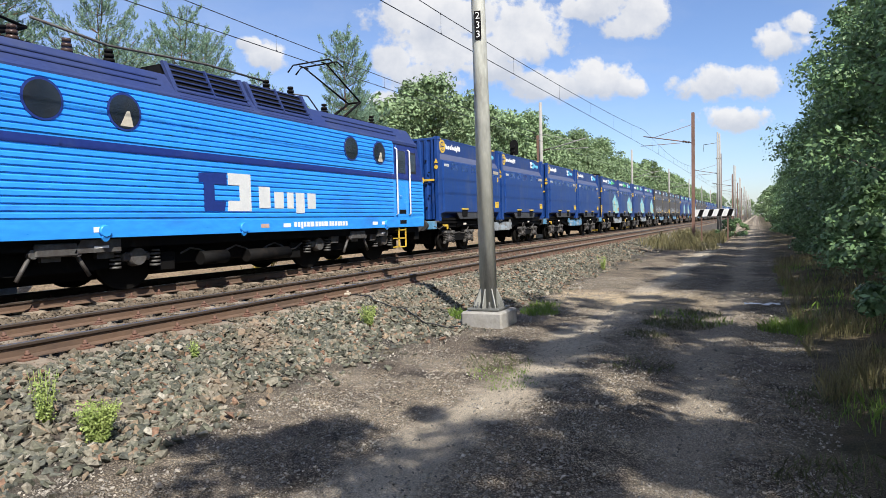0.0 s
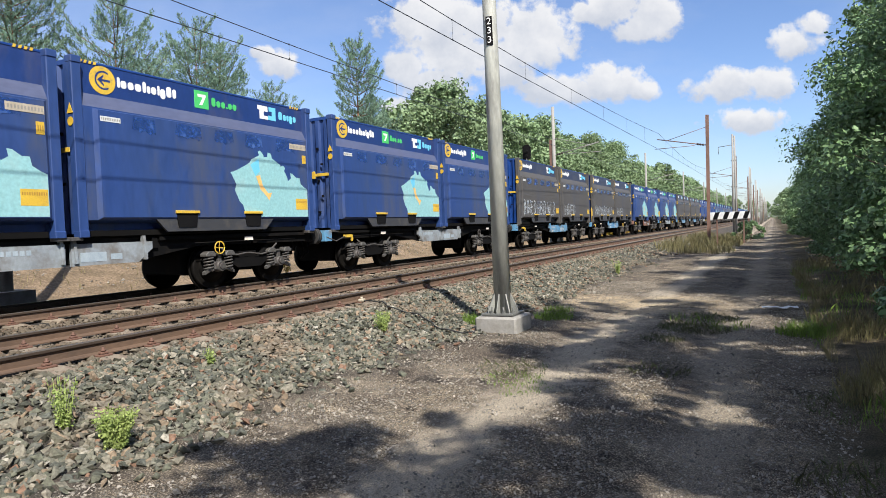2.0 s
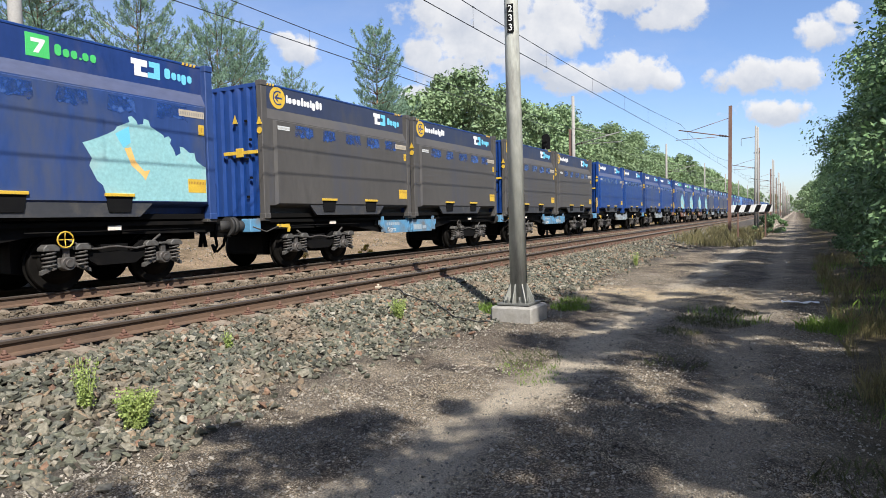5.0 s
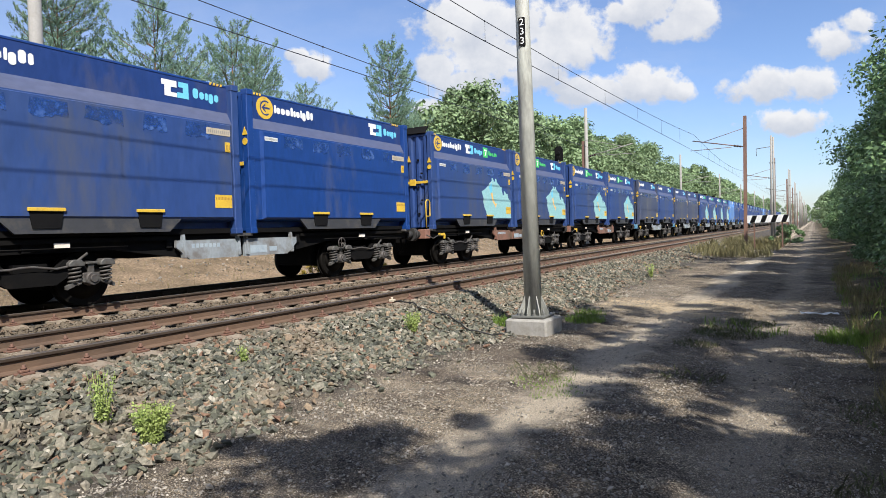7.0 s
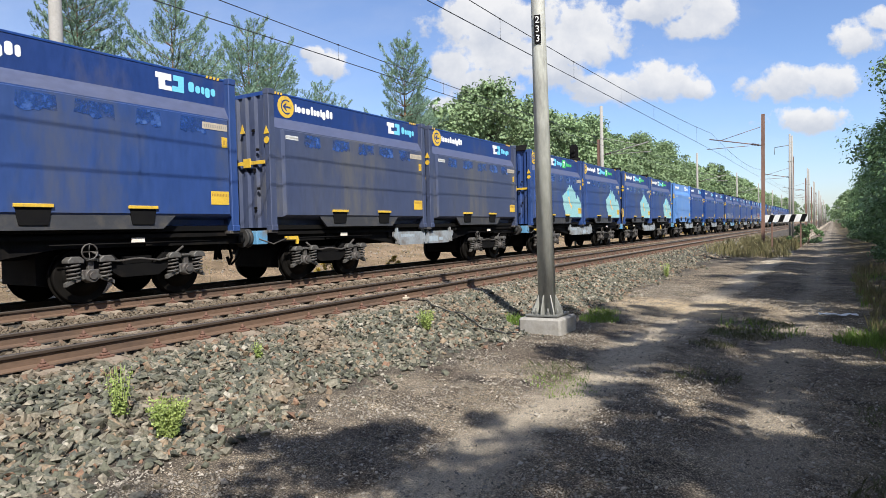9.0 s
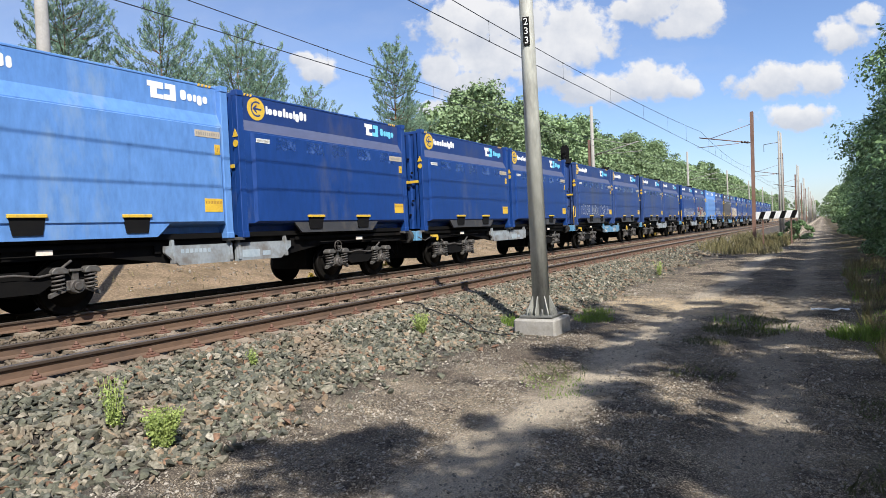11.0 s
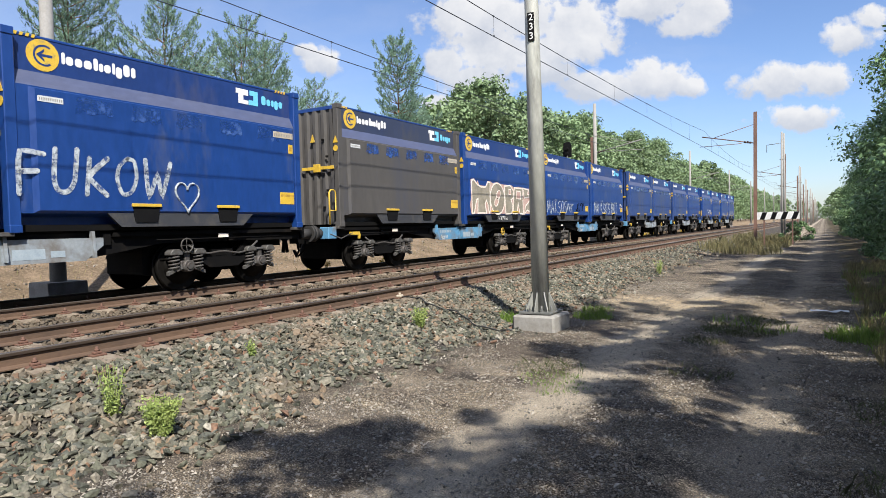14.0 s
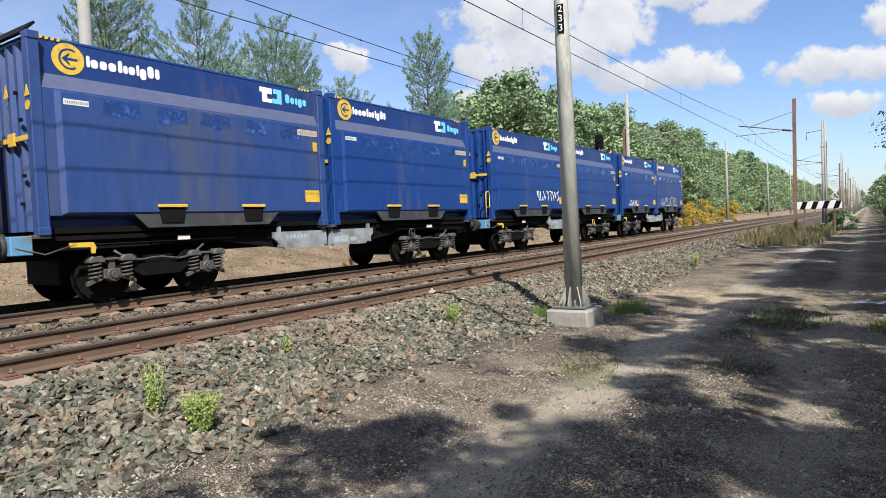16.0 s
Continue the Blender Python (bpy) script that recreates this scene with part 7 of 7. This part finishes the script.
# unseen thicket added behind and beside the viewer to block sky light
SKY_SCREEN = [broadleaf("locust_tree", 7.4, 5.2, 80, 9000, 0.075, 23, 0.12, "leaf", "dense green locust tree beside the dirt track", clump=0.17),
        broadleaf("locust_tree", 6.8, 4.8, 70, 8500, 0.075, 24, 0.10, "leaf", "bushy green locust tree out of view, added to block sky light", clump=0.18)]
for x, y, k, s in ((13.6, -9.5, 0, 1.0), (13.4, -6.2, 1, 1.0), (14.2, -3.0, 0, 0.95), (13.8, 0.4, 1, 1.0), (13.9, 3.6, 0, 0.95), (10.5, -8.5, 1, 0.8), (8.0, -12.0, 0, 0.9)):
    put(SKY_SCREEN[k], x, y, s=s)
for x, y, k, s in ((10.4, 5.6, 0, 0.8), (9.6, 7.6, 0, 0.75), (10.0, 9.6, 0, 0.95), (11.0, 2.0, 0, 0.9)):
    put(SHRUB[k], x, y, s=s)

# beyond the railway: pines first, then a long belt of broadleaf wood
PINES = [pine(11.0, 5.6, 41, 44000), pine(11.5, 5.0, 42, 40000, 0.3)]
for x, y, k, s in ((-14.2, 15.0, 0, 0.86), (-15.2, 19.5, 0, 0.90), (-13.6, 11.2, 1, 0.82), (-17.0, 22.5, 1, 0.85), (-16.0, 32.6, 1, 1.06), (-20.5, 30.0, 0, 0.9), (-18, 36.5, 0, 0.85), (-17.5, 8.0, 0, 0.85), (-19.0, 14.0, 1, 0.80), (-20, 40, 1, 0.9)):
    put(PINES[k], x, y, s=s)
FAR = [broadleaf("broadleaf_tree", 11.0, 9.5, 120, 13000, 0.092, 51, 0.1, "leaf_far", "rounded green broadleaf tree in the wood beyond the tracks", clump=0.15),
       broadleaf("broadleaf_tree", 10.0, 9.0, 110, 12500, 0.092, 52, 0.08, "leaf_far", "green broadleaf tree in the wood beyond the tracks", clump=0.16),
       broadleaf("broadleaf_tree", 8.6, 8.5, 100, 12000, 0.09, 53, 0.04, "leaf_far", "dense green broadleaf tree in the wood beyond the tracks", clump=0.17)]
DEEP = [broadleaf("broadleaf_tree", 10.5, 9.2, 100, 5200, 0.145, 54, 0.08, "leaf_far", "green broadleaf tree deep in the wood beyond the tracks", clump=0.16),
        broadleaf("broadleaf_tree", 9.4, 8.8, 90, 5000, 0.145, 55, 0.05, "leaf_far", "dense green broadleaf tree deep in the wood beyond the tracks", clump=0.17)]
rg = random.Random(77)
y = 46.0
i = 0
while y < 330:
    x = -15.5 - rg.uniform(0, 1.5)
    put(FAR[i % 3] if y < 130 else DEEP[i % 2], x, y, s=rg.uniform(1.0, 1.25))
    if y < 190:
        put(DEEP[(i + 1) % 2], x - 6.0 - rg.uniform(0, 2), y + rg.uniform(-3, 3), s=rg.uniform(1.15, 1.4))
    y += rg.uniform(5.5, 7.5) * (1 + max(0, y - 120) / 200)
    i += 1
for x, y, s in ((13.5, 150, 1.0), (12.5, 185, 1.0), (12.0, 225, 1.05), (11.5, 270, 1.1), (11, 320, 1.1), (9.5, 380, 1.1), (3, 430, 1.0), (-6, 440, 1.1), (-13, 350, 1.1), (-13, 380, 1.0), (-12, 410, 1.1)):
    put(DEEP[int(y) % 2], x, y, s=s)
GOLD = broadleaf("flowering_shrub", 2.4, 3.0, 30, 2600, 0.05, 61, 0.05, "gold", "yellow flowering shrub beside the far track", "shrub", 0.25)
for x, y, s in ((-9.6, 70, 1.0), (-9.8, 75, 1.1), (-10.2, 82, 1.2), (-9.4, 90, 0.9), (-9.0, 17.3, 0.28), (-8.6, 21.0, 0.25), (-10, 100, 1.2)):
    put(GOLD, x, y, s=s)
for x, y, s in ((-31, 26, 0.7), (-36, 33, 0.8), (-34, 40, 0.75), (-30, 18, 0.7)):
    put(FAR[0], x, y, s=s)


# ---------------------------------------------------------------- grass and weeds
def blades(name, spots, h0, h1, mk, label, category, seed, kind="", w=0.004, lean=0.35):
    rng = np.random.default_rng(seed)
    n = len(spots)
    p = np.array(spots)
    h = rng.uniform(h0, h1, (n, 1))
    a = rng.uniform(0, 6.283, n)
    side = np.stack([np.cos(a), np.sin(a), np.zeros(n)], 1) * (w * rng.uniform(0.7, 1.6, (n, 1)))
    bend = np.stack([rng.normal(0, lean, n), rng.normal(0, lean, n), np.zeros(n)], 1) * h
    mid = p + bend * 0.3 + np.array([0, 0, 1]) * h * 0.6
    tip = p + bend + np.array([0, 0, 1]) * h
    V = np.stack([p - side, p + side, mid + side * 0.7, tip, mid - side * 0.7], 1).reshape(-1, 3)
    F = np.arange(n * 5).reshape(-1, 5)
    ob = mesh_np(name, V, F, mk)
    return tagged(ob, label, category, kind=kind)


def tuft_spots(rng, x, y, r, n):
    out = []
    for _ in range(n):
        a, q = rng.uniform(0, 6.283), r * math.sqrt(rng.random())
        px, py = x + q * math.cos(a), y + q * math.sin(a)
        out.append((px, py, ground_z(px, py) - 0.01))
    return out


def weed(x, y, s, n, seed, label, airy):
    rng = np.random.default_rng(seed)
    ob = empty("weed_plant", label, "weed", "weeds by the ballast")
    bm = bmesh.new()
    cs = []
    for k in range(n):
        a, L = rng.uniform(0, 6.283), s * rng.uniform(0.5, 1.0)
        sp = L * rng.uniform(0.1, 0.55 if not airy else 0.3)
        tip = (sp * math.cos(a), sp * math.sin(a), L)
        rod(bm, (0.25 * tip[0], 0.25 * tip[1], -0.03), tip, 0.004, 0.002, 4)
        for j in range(5):
            u = 0.25 + 0.16 * j
            cs.append(np.array(tip) * u + np.array((0.25 * tip[0] * (1 - u), 0.25 * tip[1] * (1 - u), 0)))
    part("stem", bm, "weed", ob)
    cs = np.array(cs)
    V, F = leaf_cloud(rng, cs, np.full(len(cs), 0.05), n * (70 if not airy else 34), 0.0085, stretch=1.5)
    mesh_np("leaves", V, F, "weed", ob)
    ob.location = (x, y, ground_z(x, y))
    return ob


weed(2.10, 3.10, 0.38, 46, 1, "bushy pale green weed in the ballast", False)
weed(1.58, 3.02, 0.46, 20, 2, "spindly pale green weed in the ballast", True)
weed(1.50, 7.80, 0.34, 26, 3, "bushy pale green weed in the ballast", False)
weed(1.15, 4.9, 0.22, 7, 4, "spindly pale green weed in the ballast", True)
weed(2.2, 20.5, 0.5, 16, 5, "low green weed beside the ballast", False)

rng = np.random.default_rng(8)
for x, y, r, n, h in ((3.1, 11.0, 0.36, 420, 0.16), (2.15, 9.75, 0.26, 420, 0.22), (2.9, 11.9, 0.3, 260, 0.15), (4.0, 6.6, 0.35, 200, 0.06), (4.3, 6.2, 0.3, 120, 0.06)):
    blades("grass_tuft", tuft_spots(rng, x, y, r, n), h * 0.4, h, "grass", "short green grass tuft on the dirt", "grass", int(x * 100 + y), "stuff")
sp = []
for _ in range(26000):
    y = 4.6 + 20 * rng.random() ** 1.1
    x = 7.15 + abs(rng.normal(0, 0.8)) + 0.22 * noise.noise((y * 0.9, 0, 0))
    if noise.noise((x * 1.1, y * 0.8, 9.0)) < -0.05 + 0.25 * rng.random() + 0.35 * max(0.0, (8.0 - y) / 3.0):
        continue
    sp.append((x, y, ground_z(x, y) - 0.01))
blades("dry_grass", sp, 0.06, 0.34, "straw", "tall dry yellowish grass along the shrubs", "grass", 9, "stuff", 0.0021, 0.28)
sp = []
for _ in range(3600):
    y = 3.6 + 20 * rng.random() ** 1.3
    x = 7.1 + abs(rng.normal(0, 0.8)) + 0.25 * noise.noise((y * 0.7, 5, 0))
    if noise.noise((x * 0.9, y * 0.6, 2.0)) < -0.02:
        continue
    sp.append((x, y, ground_z(x, y) - 0.01))
for cx, cy, r, n in ((7.05, 10.3, 0.42, 900), (6.0, 10.8, 0.3, 90), (5.4, 11.3, 0.4, 70)):
    sp += tuft_spots(rng, cx, cy, r, n)
blades("verge_grass", sp, 0.03, 0.2, "grass", "short green grass on the verge", "grass", 10, "stuff", 0.004)
sp = []
for cx, cy, r, n in ((5.5, 10.6, 0.55, 900), (5.2, 9.4, 0.3, 260), (5.7, 11.9, 0.4, 420), (3.85, 7.0, 0.45, 260), (5.4, 7.4, 0.4, 160), (7.2, 4.6, 0.5, 500), (7.4, 6.5, 0.6, 600)):
    sp += tuft_spots(rng, cx, cy, r, n)
blades("low_weeds", sp, 0.02, 0.10, "brownweed", "low brownish weeds growing in the dirt track", "weeds", 17, "stuff", 0.004, 0.6)
sp = []
for _ in range(7000):
    x, y = rng.uniform(1.2, 4.9), rng.uniform(33, 62)
    if noise.noise((x * 0.6, y * 0.2, 3)) > -0.15:
        sp.append((x, y, ground_z(x, y) - 0.01))
blades("dry_grass", sp, 0.15, 0.7, "dry", "dry tufted grass between the track and the mast", "grass", 12, "stuff", 0.010)
sp = []
for _ in range(1800):
    x, y = rng.uniform(-12.5, -7.8), rng.uniform(5, 60)
    sp.append((x, y, ground_z(x, y) - 0.01))
blades("dry_grass", sp, 0.06, 0.28, "straw", "dry grass beyond the far track", "grass", 13, "stuff", 0.007)


def litter():
    bm = bmesh.new()
    n = 9
    rg2 = random.Random(3)
    rows = [[bm.verts.new((-0.22 + 0.44 * i / n, 0.09 * j + 0.02 * math.sin(i), 0.02 + 0.03 * rg2.random())) for i in range(n + 1)] for j in range(2)]
    for i in range(n):
        bm.faces.new((rows[0][i], rows[0][i + 1], rows[1][i + 1], rows[1][i]))
    r = bmesh.ops.extrude_face_region(bm, geom=bm.faces[:])
    bmesh.ops.translate(bm, verts=[v for v in r["geom"] if isinstance(v, bmesh.types.BMVert)], vec=(0, 0, 0.004))
    ob = part("paper_scrap", bm, "litter")
    ob.matrix_basis = pose(6.72, 12.9, -0.6, 0, 0, 10) @ Matrix.Diagonal((1.35, 1.35, 1.2, 1))
    tagged(ob, "crumpled white paper scrap lying on the dirt", "litter")
    bm = bmesh.new()
    run = []
    for k in range(22):
        x = 0.16 + 0.115 * k
        run.append((x, 9.25 - 0.03 * k + 0.10 * math.sin(k * 0.7), ground_z(x, 9.0) + 0.065 + 0.015 * math.sin(k * 1.9)))
    tube(bm, run, 0.011, 6)
    ob = part("cable", bm, "rubber")
    tagged(ob, "dark loose cable lying over the ballast", "cable")
    bm = bmesh.new()
    box(bm, -0.05, 0.05, -0.06, 0.06, 0.0, 0.05, 0.012)
    rod(bm, (0.0, 0.0, 0.04), (0.0, 0.0, 0.085), 0.022, seg=8)
    ob = part("cable_clamp", bm, "plate_tan")
    ob.matrix_basis = pose(0.13, 9.25, -0.155, 0, 0, 12)
    tagged(ob, "pale cable clamp beside the near rail", "cable clamp")


litter()



def motions():
    for ob, back, z in vehicles:
        walk(ob, [(t, pose(X_FAR, y + back, z)) for t, y in TRAIN])


motions()
